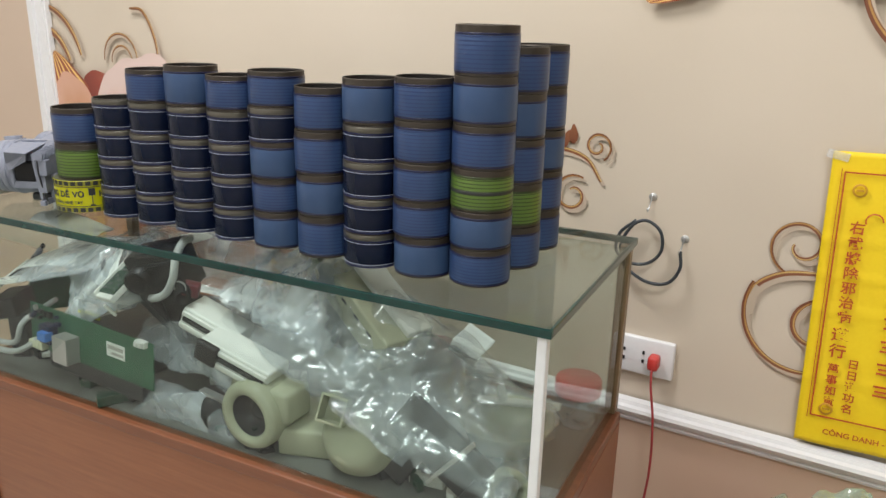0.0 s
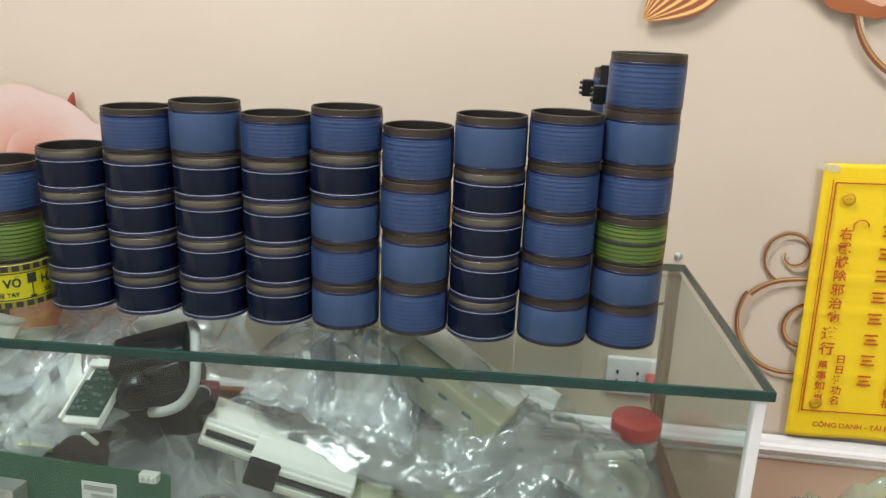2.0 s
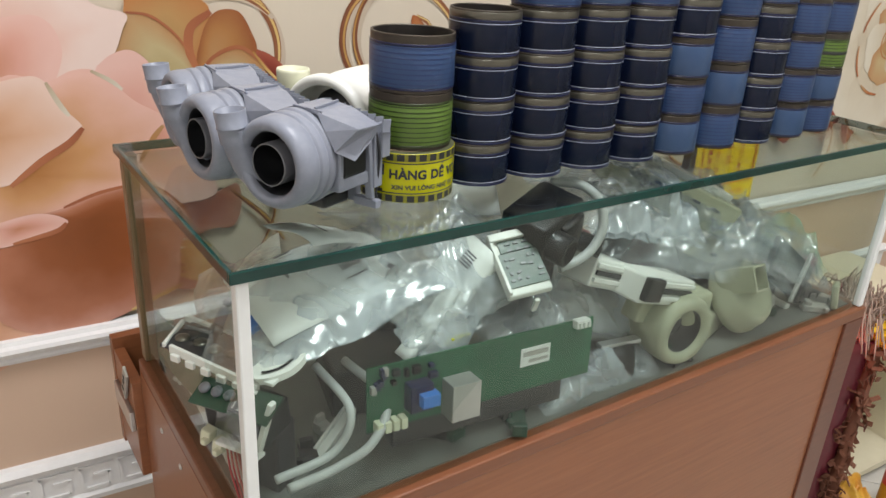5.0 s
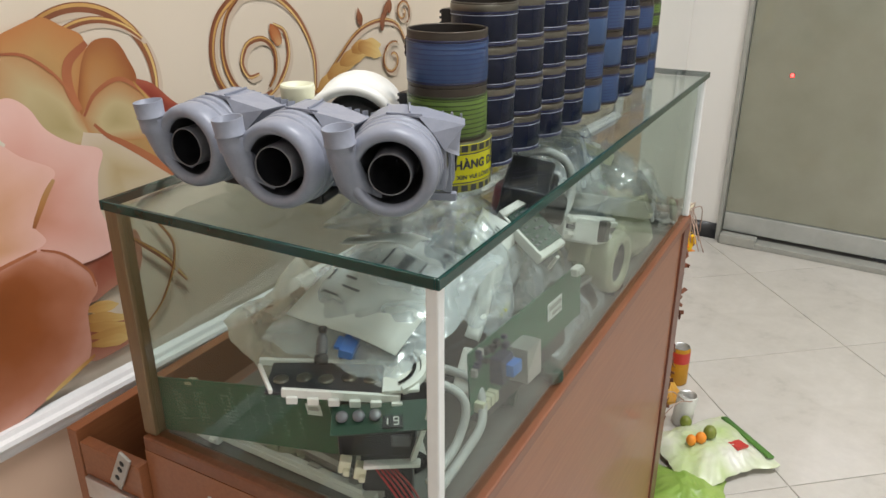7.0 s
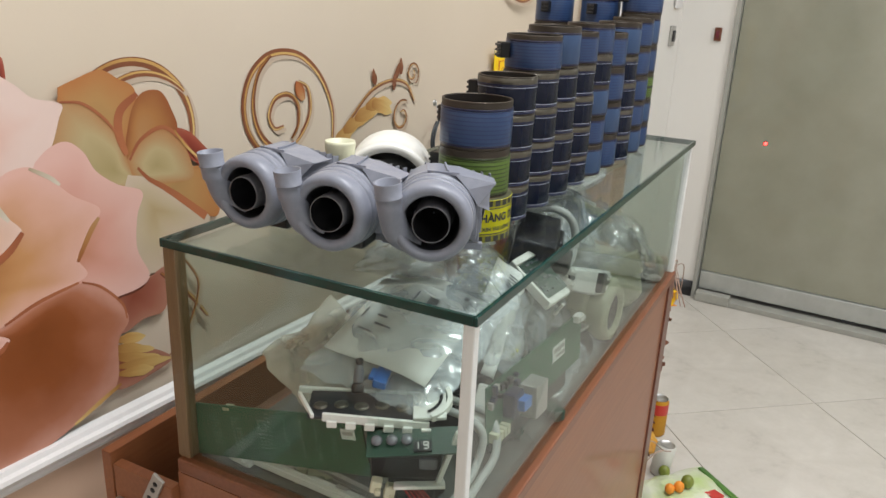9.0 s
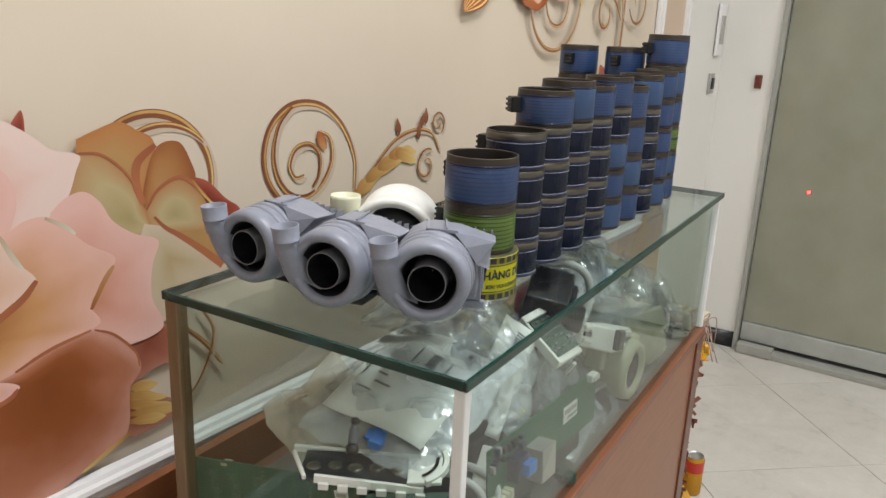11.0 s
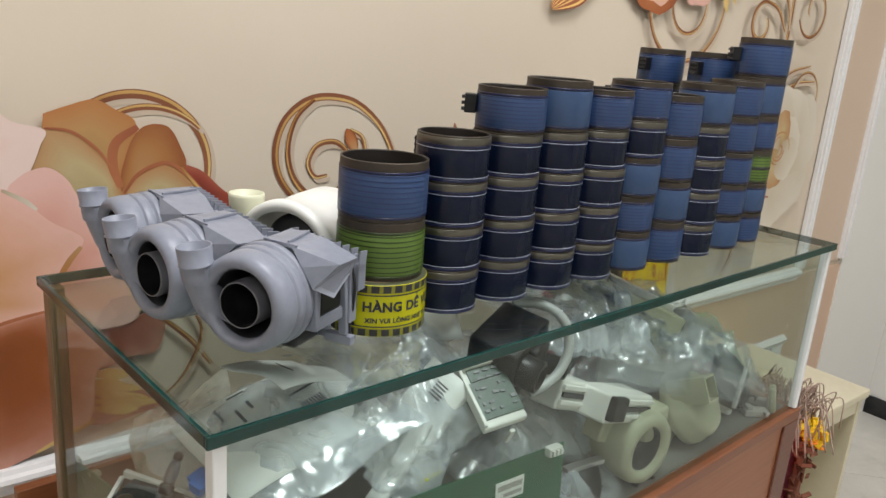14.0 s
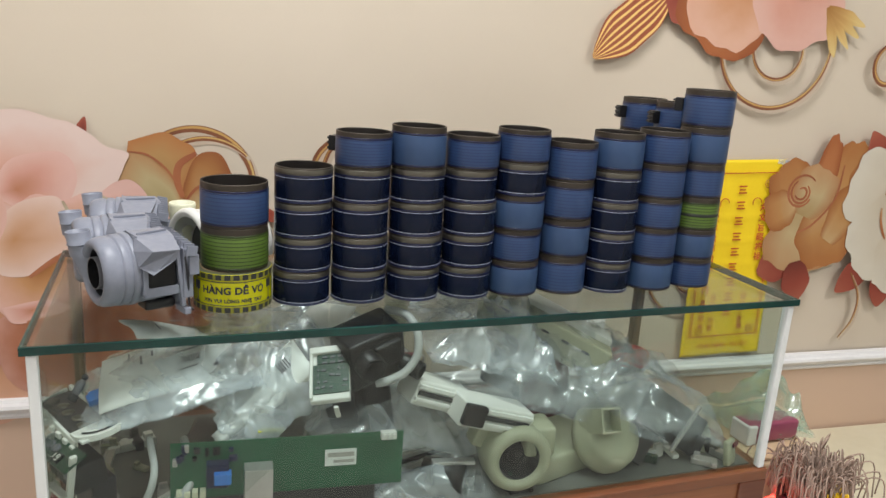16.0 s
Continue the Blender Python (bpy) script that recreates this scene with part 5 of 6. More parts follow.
def build_panel_unit():
    t = thing("control_panel", pose(-1.219, 0.784, SHELF, 0, 0, -57.7), "white and black appliance control panel with a digit display", "control panel")
    part("black_body", box((-0.010, 0.018, 0.090), (0.072, 0.040, 0.034), rot(8, 0, 0), 0.003), M_BLACKPL, t, smooth=False)
    part("leg", box((-0.004, 0.036, 0.038), (0.050, 0.030, 0.076), bevel=0.003), M_GREYDK, t, smooth=False)
    part("lens", box((0.012, -0.003, 0.092), (0.018, 0.004, 0.014), rot(8, 0, 0), 0.002), M_GREYPIPE, t, "grey clear lens", False)
    # white frame: front lip, clips, curved end with its slot
    fr = bmesh.new()
    add_box(fr, (-0.042, 0.010, 0.131), (0.108, 0.004, 0.009), rot(0, 4, 0), 0.0008)
    for k in range(6):
        add_box(fr, (-0.086 + 0.019 * k, 0.006, 0.129 - 0.0012 * k), (0.010, 0.004, 0.007), None, 0.0006)
    add_box(fr, (0.012, 0.030, 0.1385), (0.034, 0.042, 0.004), rot(8, -4, 0), 0.001)
    add_box(fr, (-0.062, 0.058, 0.136), (0.130, 0.005, 0.007), rot(0, 0, -3), 0.001)
    add_box(fr, (-0.116, 0.034, 0.134), (0.004, 0.050, 0.005), rot(0, 0, 24), 0.001)
    add_lathe(fr, [(0.031, 0.0), (0.036, 0.0), (0.036, 0.007), (0.031, 0.007), (0.031, 0.0)], 24, pose(0.0, 0.040, 0.137, 8, -4, 0), -1.15, 0.75)
    part("white_frame", fr, M_WHITEPL, t, "white plastic frame with clips and a curved end", False)
    part("arch_slot", lathe([(0.024, 0.0), (0.0275, 0.0)], 20, pose(-0.002, 0.040, 0.1425, 8, -4, 0), -1.1, 0.7), M_BLACKPL, t, "dark curved slot")
    part("switch_board", box((-0.056, 0.034, 0.134), (0.112, 0.044, 0.003), rot(6, 0, 0)), M_GREYDK, t, "dark board with brown switches", False)
    for k in range(5):
        part("switch", lathe([(0.0075, 0), (0.0072, 0.0015), (0.005, 0.0022), (0.0001, 0.0022)], 16, pose(-0.100 + 0.021 * k, 0.030 + 0.003 * (k % 2), 0.135)), M_TAN, t)
    part("display_board", box((-0.004, -0.004, 0.1175), (0.092, 0.030, 0.002), rot(28, -5, 0)), M_PCBDK, t, smooth=False)
    part("display", box((0.006, -0.010, 0.1165), (0.018, 0.012, 0.005), rot(28, -5, 0), 0.0005), M_BLACKPL, t, "black digit display", False)
    dm = pose(0.006, -0.0115, 0.1192, 28, -5, 0)
    bars = ((0, 0.0036), (0, 0.0), (0, -0.0036))
    sides = ((0.0022, 0.0018), (0.0022, -0.0018), (-0.0022, 0.0018))
    d = bmesh.new()
    for dx, dy in ((-0.0022, 0.0018), (-0.0022, -0.0018)):
        add_box(d, dm @ Vector((-0.0046 + 0.0022 + dx, dy, 0)), (0.0010, 0.0030, 0.0006), rot(28, -5, 0))
    for dx, dy in bars:
        add_box(d, dm @ Vector((0.0030 + dx, dy, 0)), (0.0040, 0.0010, 0.0006), rot(28, -5, 0))
    for dx, dy in sides:
        add_box(d, dm @ Vector((0.0030 + dx, dy, 0)), (0.0010, 0.0030, 0.0006), rot(28, -5, 0))
    part("digit_bars", d, M_WHITEPL, t, "pale digit segments", False)
    for k in range(3):
        part("button", lathe([(0.0056, 0), (0.0056, 0.002), (0.004, 0.003), (0.0001, 0.003)], 16, pose(-0.040 + 0.015 * k, -0.004, 0.1175 + 0.001 * k, 28, 0, 0)), M_GREYPIPE, t, "grey round button")
    part("white_lever", box((0.031, -0.006, 0.100), (0.005, 0.008, 0.066), rot(0, 17, 0), 0.001), M_WHITEPL, t, smooth=False)
    part("white_lever", box((0.004, -0.010, 0.071), (0.052, 0.010, 0.004), rot(0, -3, 0), 0.001), M_WHITEPL, t, smooth=False)
    for k, (x, z) in enumerate(((-0.040, 0.066), (-0.026, 0.059))):
        tb = box((x, -0.004, z), (0.011, 0.012, 0.014), rot(0, 12, 0), 0.0015)
        add_box(tb, (x + 0.002, -0.012, z - 0.003), (0.006, 0.006, 0.006), None, 0.001)
        part("terminal", tb, M_CREAMPL, t, "cream wire terminal", False)
    for k in range(5):
        part("red_wire", add_tube(bmesh.new(), curve_pts([(-0.016 + 0.004 * k, -0.006, 0.070), (0.002 + 0.005 * k, -0.022, 0.055), (0.020 + 0.004 * k, -0.030, 0.030), (0.036 + 0.002 * k, -0.036, 0.006)], 6), 0.0010, 6), M_REDCABLE, t)


build_panel_unit()


def build_strips():
    for k, (u, v_, a, L) in enumerate(((0.035, 0.20, 88, 0.22), (0.052, 0.17, 84, 0.17), (0.15, 0.12, 40, 0.12))):
        t = thing("white_strip", CM @ pose(u, v_, SHELF + 0.006, 0, 0, a), "long white plastic strip lying on the shelf", "strip")
        bm = box((0, 0, 0.004), (L, 0.014, 0.008), bevel=0.001)
        add_box(bm, (0, 0.004, 0.010), (L * 0.9, 0.003, 0.006), None, 0.0005)
        part("strip", bm, M_WHITEPL if k != 1 else M_ALU, t, smooth=False)


build_strips()


def hose(ctrl, r, label, material=None):
    t = thing("hose", pose(0, 0, 0), label, "hose")
    part("tube", add_tube(bmesh.new(), curve_pts(ctrl, 10), r, 12), material or M_HOSE, t)


hose([(-1.19, 0.745, 0.815), (-1.14, 0.75, 0.818), (-1.10, 0.752, 0.835), (-1.075, 0.78, 0.86), (-1.09, 0.85, 0.87)], 0.0048, "grey hose curling on the shelf")
hose([(-1.20, 0.752, 0.824), (-1.14, 0.757, 0.832), (-1.12, 0.765, 0.870), (-1.13, 0.83, 0.885)], 0.0045, "grey hose curling on the shelf")
hose([(-0.849, 0.800, 0.956), (-0.830, 0.796, 0.962), (-0.809, 0.795, 0.975), (-0.796, 0.797, 0.998), (-0.797, 0.806, 1.026), (-0.808, 0.83, 1.040), (-0.826, 0.86, 1.036)], 0.0056, "pale hose looped over a black valve")


def build_black_valve():
    t = thing("drain_valve", pose(-0.850, 0.842, 0.962, 10, -14, 20), "black plastic drain valve among the bags", "valve")
    part("body", box((0, 0, 0.03), (0.082, 0.058, 0.072), bevel=0.004), M_BLACKPL, t)
    part("cap", box((0.012, -0.032, 0.036), (0.042, 0.010, 0.036), bevel=0.004), M_BLACKPL, t)
    part("nozzle", lathe([(0.012, 0), (0.012, 0.03), (0.009, 0.031), (0.008, 0.0)], 20, pose(0.035, -0.03, 0.01, 100, 0, 20)), M_BLACKPL, t)
    part("clip", lathe([(0.009, 0), (0.010, 0.002), (0.009, 0.004)], 20, pose(0.045, -0.05, 0.02, 90, 0, 0)), M_SILVER, t, "steel hose clip")
    part("foot", box((0.0, 0.004, -0.06), (0.045, 0.04, 0.14), bevel=0.006), M_BLACKPL, t)
    part("port", lathe([(0.018, 0.0), (0.018, 0.022), (0.014, 0.024), (0.012, 0.004), (0.001, 0.003)], 24, pose(-0.02, -0.028, 0.036, 90, 0, 0)), M_BLACKPL, t)
    part("maroon_plug", box((0.046, -0.030, 0.004), (0.024, 0.016, 0.022), rot(0, 30, 10), 0.003), M_MAROON, t, "maroon plug")


build_black_valve()


def build_tray_board():
    t = thing("module_tray", pose(-0.908, 0.800, 0.968, 34, -9, -12), "white tray with a dark soldered circuit board", "circuit module")
    tr = box((0, 0, 0.003), (0.050, 0.074, 0.010), bevel=0.002)
    add_box(tr, (0.0, 0.034, 0.010), (0.050, 0.010, 0.010), None, 0.0015)
    add_box(tr, (-0.023, 0.0, 0.010), (0.004, 0.07, 0.007), None, 0.001)
    part("tray", tr, M_WHITEPL, t, smooth=False)
    part("board", box((0.001, -0.007, 0.009), (0.047, 0.042, 0.002)), M_PCBDK, t, smooth=False)
    part("upper_board", box((0.004, 0.022, 0.009), (0.040, 0.014, 0.002)), M_PCBDK, t, smooth=False)
    rnd = random.Random(3)
    bm = bmesh.new()
    for i in range(5):
        for j in range(4):
            if rnd.random() < 0.85:
                add_box(bm, (-0.015 + 0.0085 * i + rnd.uniform(-0.0015, 0.0015), -0.020 + 0.0085 * j + rnd.uniform(-0.001, 0.001), 0.0105), (rnd.uniform(0.002, 0.006), rnd.uniform(0.0015, 0.0035), 0.002), rot(0, 0, rnd.uniform(-14, 14)))
    for i in range(3):
        for j in range(2):
            add_box(bm, (-0.006 + 0.010 * i, 0.016 + 0.008 * j, 0.0105), (0.006, 0.0022, 0.002))
    part("solder_points", bm, M_GREYPIPE, t, "dull solder points", False)
    part("latch", box((0.006, -0.043, -0.012), (0.006, 0.004, 0.024), bevel=0.001), M_WHITEPL, t, smooth=False)
    part("under_block", box((0.0, 0.02, -0.075), (0.04, 0.04, 0.13), bevel=0.004), M_GREYDK, t, smooth=False)


build_tray_board()


def build_housing(m, L, label):
    t = thing("plastic_housing", m, label, "plastic housing")
    bm = box((0, 0, 0.018), (L, 0.05, 0.036), bevel=0.003)
    add_box(bm, (0, -0.026, 0.028), (L * 0.96, 0.006, 0.006), None, 0.001)
    add_box(bm, (0, -0.026, 0.010), (L * 0.96, 0.006, 0.006), None, 0.001)
    part("body", bm, M_WHITEPL, t, smooth=False)
    part("groove", box((0, -0.0265, 0.019), (L * 0.9, 0.003, 0.006)), M_GREYDK, t, smooth=False)
    return t


h1 = build_housing(pose(-0.69, 0.81, 0.880, 0, 18, 8), 0.115, "white plastic housing with grooves and a black plug")
part("black_plug", box((-0.040, -0.028, 0.020), (0.034, 0.012, 0.030), bevel=0.003), M_BLACKPL, h1, "black plug", False)
build_housing(pose(-0.765, 0.835, 0.905, 0, 22, 12), 0.09, "white grooved plastic housing")
build_housing(pose(-0.745, 0.90, SHELF + 0.004, 0, 0, 20), 0.14, "white plastic housing under the heap")


def build_volute():
    t = thing("pump_volute", pose(-0.646, 0.808, SHELF + 0.055, 0, 0, 0), "cream plastic pump casing with a round mouth", "pump casing")
    ax = pose(0, 0, 0, 90, 0, 0)
    part("ring", lathe([(0.030, 0.030), (0.034, 0.036), (0.044, 0.036), (0.048, 0.028), (0.049, 0.0), (0.045, -0.03), (0.038, -0.034)], 48, ax), M_CREAMOLD, t)
    part("mouth", lathe([(0.030, 0.030), (0.029, 0.005), (0.016, 0.0), (0.014, 0.012), (0.010, 0.012), (0.009, -0.01), (0.001, -0.01)], 40, ax), M_GREYDK, t, "dark inside of the mouth")
    part("side_box", box((0.036, 0.005, 0.018), (0.045, 0.05, 0.045), bevel=0.006), M_CREAMOLD, t)
    part("flange", box((-0.036, 0.012, 0.030), (0.04, 0.03, 0.05), rot(0, 20, 0), 0.004), M_CREAMOLD, t)


build_volute()


def build_round_cover():
    t = thing("round_cover", pose(-0.490, 0.815, SHELF + 0.060, 55, 0, 14), "cream round pump cover with a square elbow", "pump cover")
    part("dome", lathe([(0.050, -0.022), (0.053, -0.020), (0.053, -0.008), (0.049, -0.004), (0.047, 0.010), (0.040, 0.020), (0.026, 0.026), (0.001, 0.028)], 48), M_CREAMOLD, t)
    e = bmesh.new()
    add_lathe(e, [(0.023, -0.02), (0.025, 0.034), (0.0255, 0.037), (0.0215, 0.0375), (0.021, 0.016), (0.001, 0.014)], 4, pose(-0.026, 0.026, 0.012, 8, -6, 38))
    part("elbow", e, M_CREAMOLD, t, "open square elbow", False)
    part("tab", box((0.046, 0.018, 0.0), (0.018, 0.016, 0.012), bevel=0.002), M_CREAMOLD, t, smooth=False)
    part("under_block", box((0, 0, -0.026), (0.05, 0.05, 0.02), bevel=0.003), M_CREAMOLD, t, smooth=False)


build_round_cover()


def build_long_box():
    t = thing("detergent_drawer", pose(-0.560, 0.930, 0.972, 0, 24, -22), "long cream plastic dispenser body lying aslant", "plastic part")
    L = 0.21
    bm = box((0, 0, 0), (L, 0.075, 0.050), bevel=0.003)
    part("body", bm, M_CREAMOLD, t, smooth=False)
    part("lid", box((0.004, 0.016, 0.029), (L * 0.94, 0.040, 0.010), bevel=0.002), M_WHITEPL, t, smooth=False)
    for k in range(5):
        part("slot", box((-0.07 + 0.034 * k, -0.0378, 0.008), (0.012, 0.001, 0.004)), M_GREYDK, t, smooth=False)
    part("leg", box((-0.02, 0.02, -0.075), (0.05, 0.03, 0.11), bevel=0.004), M_GREYDK, t, smooth=False)


build_long_box()


def build_jar():
    t = thing("jar", pose(-0.299, 1.095, SHELF + 0.002, 0, 0, 0), "clear plastic jar with a red screw lid", "jar")
    part("jar_body", lathe([(0.001, 0), (0.030, 0.0), (0.032, 0.003), (0.032, 0.045), (0.030, 0.050)], 40), M_FILMMILK, t)
    part("lid", lathe([(0.0335, 0.047), (0.034, 0.049), (0.034, 0.066), (0.032, 0.069), (0.001, 0.069)], 48), M_REDPL, t, "red screw lid")


build_jar()


def build_scraps():
    """Small parts at the right end of the case."""
    t = thing("dark_bracket", pose(-0.378, 0.828, SHELF + 0.070, -10, 34, 4), "dark grey metal bracket plate", "bracket")
    bm = box((0, 0, 0), (0.135, 0.010, 0.062), bevel=0.002)
    add_box(bm, (0.066, 0, -0.012), (0.02, 0.02, 0.034), None, 0.002)
    add_box(bm, (-0.02, 0.02, -0.055), (0.03, 0.03, 0.06), None, 0.002)
    part("plate", bm, M_GREYDK, t, smooth=False)
    part("arm", box((0.022, -0.012, 0.0), (0.006, 0.006, 0.085), rot(0, 8, 0), 0.001), M_ALU, t, "grey metal arm", False)
    t = thing("cream_lever", pose(-0.36, 1.01, SHELF + 0.052, 0, -6, 10), "thin cream plastic lever", "lever")
    bm = box((0, 0, 0), (0.13, 0.016, 0.006), bevel=0.002)
    add_lathe(bm, [(0.001, 0.026), (0.005, 0.024), (0.008, 0.0)], 12, pose(-0.02, 0, 0))
    part("lever", bm, M_WHITEPL, t)
    t = thing("cream_tray", pose(-0.36, 0.98, SHELF + 0.002, 0, 0, 12), "cream plastic tray with raised rims", "tray")
    bm = lathe([(0.001, 0.004), (0.050, 0.004), (0.060, 0.030), (0.068, 0.040), (0.066, 0.042), (0.056, 0.032), (0.046, 0.008), (0.001, 0.008)], 40)
    part("tray", bm, M_CREAMOLD, t)
    t = thing("maroon_cap", pose(-0.50, 1.03, SHELF + 0.002, 0, 0, 30), "maroon plastic cap part", "cap")
    part("cap", lathe([(0.040, 0.0), (0.042, 0.05), (0.036, 0.09), (0.020, 0.104), (0.001, 0.106)], 32), M_MAROON, t)
    t = thing("pink_packet", pose(-0.285, 0.80, SHELF + 0.003, 0, 0, 30), "pale pink packet at the corner of the case", "packet")
    part("packet", box((0, 0, 0.020), (0.026, 0.010, 0.04), rot(-8, 0, 0), 0.003), M_CREAMOLD, t)
    part("pink_end", box((0.004, -0.0058, 0.034), (0.016, 0.002, 0.007), rot(-8, 0, 0)), M_MAROON, t, smooth=False)
    t = thing("cream_ring", pose(-0.30, 0.86, SHELF + 0.018, 70, 0, 40), "cream plastic ring fitting", "fitting")
    part("ring", lathe([(0.018, -0.012), (0.026, -0.012), (0.028, 0.0), (0.026, 0.012), (0.018, 0.012), (0.018, -0.012)], 32), M_CREAMOLD, t)
    t = thing("motor", pose(-0.98, 0.98, SHELF + 0.002, 0, 0, 15), "dark motor under the plastic bags", "motor")
    part("can", lathe([(0.001, 0), (0.05, 0.0), (0.052, 0.004), (0.052, 0.07), (0.046, 0.076), (0.001, 0.078)], 32), M_GREYDK, t)
    t = thing("dark_motor", pose(-0.745, 0.808, SHELF + 0.024, 90, 0, 60), "black motor drum with a silver bracket", "motor")
    part("drum", lathe([(0.001, -0.03), (0.022, -0.03), (0.024, 0.0), (0.022, 0.03), (0.001, 0.03)], 28), M_BLACKPL, t)
    part("bracket", box((0.0, 0.024, 0.012), (0.012, 0.006, 0.06), rot(0, 24, 0), 0.001), M_SILVER, t, "bright metal bracket", False)
    t = thing("yellow_tag", pose(-0.985, 0.79, SHELF + 0.12, 30, 10, 20), "small yellow tag in a bag", "tag")
    part("tag", box((0, 0, 0), (0.034, 0.004, 0.012), bevel=0.001), M_TAPEY, t, smooth=False)
    t = thing("cream_block", pose(-1.045, 0.79, SHELF + 0.06, 0, 45, 10), "pale plastic block leaning among the bags", "plastic part")
    part("block", box((0, 0, 0), (0.07, 0.03, 0.05), bevel=0.003), M_WHITEPL, t, smooth=False)
    t = thing("grey_case", pose(-1.01, 0.90, SHELF + 0.002, 0, 0, -10), "dark grey plastic case at the bottom of the heap", "case")
    part("case", box((0, 0, 0.03), (0.16, 0.10, 0.06), bevel=0.005), M_GREYDK, t)
    t = thing("grey_case", pose(-0.56, 0.86, SHELF + 0.002, 0, 0, 20), "grey plastic case at the bottom of the heap", "case")
    part("case", box((0, 0, 0.02), (0.14, 0.10, 0.04), bevel=0.005), M_CREAMOLD, t)


build_scraps()


def bag(name, m, lx, ly, h, material, seed, label, fold=1.0, cells=(64, 46)):
    """A crumpled plastic bag: two creased skins."""
    t = thing(name, m, label, "plastic bag")
    off = Vector((seed * 7.3, seed * 3.1, seed * 1.7))

    def crumple(x, y):
        q = Vector((x * 9, y * 9, 0)) + off
        w = Vector((noise.noise(q * 0.9), noise.noise(q * 0.9 + Vector((5, 2, 9))), 0)) * 0.8
        r1 = 1 - abs(noise.noise((q + w) * 1.1)) * 1.6
        r2 = 1 - abs(noise.noise((q + w) * 2.6 + off)) * 1.6
        r3 = 1 - abs(noise.noise((q + w) * 6.0)) * 1.6
        return 0.50 * r1 + 0.30 * r2 + 0.14 * r3

    for skin, k in (("top_skin", 1.0), ("under_skin", 0.35)):
        def at(u, v_):
            x, y = (u - 0.5) * lx, (v_ - 0.5) * ly
            rim = min(1.0, 4 * min(u, 1 - u, v_, 1 - v_))
            dome = (4 * u * (1 - u)) ** 0.8 * (4 * v_ * (1 - v_)) ** 0.8
            z = h * k * (dome * 0.45 + fold * 0.85 * crumple(x, y) * (0.30 + 0.70 * rim))
            edge = 1 + 0.16 * noise.noise(Vector((math.atan2(y, x) * 1.7, seed, 0))) + 0.05 * noise.noise(Vector((math.atan2(y, x) * 6, seed, 4)))
            wob = 0.014 * noise.noise(Vector((x * 14, y * 14, 3)) + off)
            return (x * edge + wob, y * edge + 0.8 * wob, z)
        part(skin, grid_sheet(*cells, at), material, t)
    return t


M_FILMBEIGE = film("beige_plastic_bag", (0.62, 0.58, 0.50), 0.60, 0.2, 0.2)
# the leaflet bag's milky film paints in the ceiling light's glare on clear plastic
bag("plastic_bag", pose(-1.105, 0.866, 0.948, 8, -15, 2), 0.22, 0.165, 0.040, M_FILMMILK, 1, "clear bag holding a white instruction leaflet", 0.45)
bag("plastic_bag", pose(-1.172, 0.938, 0.925, 20, -30, -20), 0.110, 0.115, 0.026, M_FILMBEIGE, 2, "flat beige plastic bag by the side glass", 0.35)
bag("plastic_bag", pose(-0.980, 0.834, 0.950, 46, -24, 18), 0.17, 0.12, 0.045, M_FILMMILK, 3, "clear creased plastic bag")
bag("plastic_bag", pose(-0.56, 0.915, 0.905, 14, 14, -8), 0.36, 0.22, 0.09, M_FILM, 4, "large clear bag over cream plastic parts")
bag("plastic_bag", pose(-0.665, 0.92, 0.950, 8, 14, 0), 0.20, 0.17, 0.085, M_FILMMILK, 5, "milky plastic bag over parts")
bag("plastic_bag", pose(-0.80, 0.885, 0.86, 24, 8, 6), 0.28, 0.14, 0.06, M_FILMMILK, 6, "clear bag lying over the heap")
bag("plastic_bag", pose(-0.41, 0.885, 0.870, 14, 22, 10), 0.27, 0.20, 0.06, M_FILM, 7, "clear crumpled bag at the end of the case")
bag("plastic_bag", pose(-0.775, 0.805, 0.792, 30, 0, 4), 0.19, 0.06, 0.045, M_FILMMILK, 8, "milky bag along the front glass")
bag("plastic_bag", pose(-0.92, 0.95, 0.96, 6, 8, 30), 0.24, 0.20, 0.06, M_FILMMILK, 10, "clear crumpled bag on top of the heap", 0.7)


def leaflet(m, w, d, label, marks):
    t = thing("leaflet", m, label, "paper")
    bm = grid_sheet(10, 8, lambda u, v_: ((u - 0.5) * w, (v_ - 0.5) * d, 0.006 * math.sin(3 * u + 1) + 0.004 * math.sin(5 * v_)))
    thicken(bm, 0.0006)
    part("sheet", bm, M_PAPER, t)
    for (x, y, ww, dd) in marks:
        part("print_bar", box((x, y, 0.011), (ww, dd, 0.0006)), M_GREYPIPE, t, smooth=False)
    return t


BARCODE = [(0.02 + 0.003 * k, -0.01, 0.0016, 0.012) for k in range(8)]
leaflet(pose(-1.108, 0.868, 0.963, 9, -15, 4), 0.165, 0.125, "white instruction leaflet with a barcode in a bag", BARCODE + [(0.03, 0.012, 0.03, 0.002), (-0.03, 0.020, 0.003, 0.020), (-0.016, 0.028, 0.003, 0.012), (-0.045, 0.034, 0.002, 0.018), (0.028, -0.030, 0.024, 0.002), (0.06, -0.042, 0.006, 0.006), (-0.02, 0.048, 0.018, 0.002)])
leaflet(pose(-0.987, 0.818, 0.950, 60, -42, 0), 0.125, 0.055, "white paper label standing in a clear bag", [(0.030 + 0.0035 * k, 0.006, 0.0018, 0.014) for k in range(5)])
leaflet(pose(-1.012, 0.803, 0.925, 66, -44, 6), 0.10, 0.020, "long white paper strip in a clear bag", [])
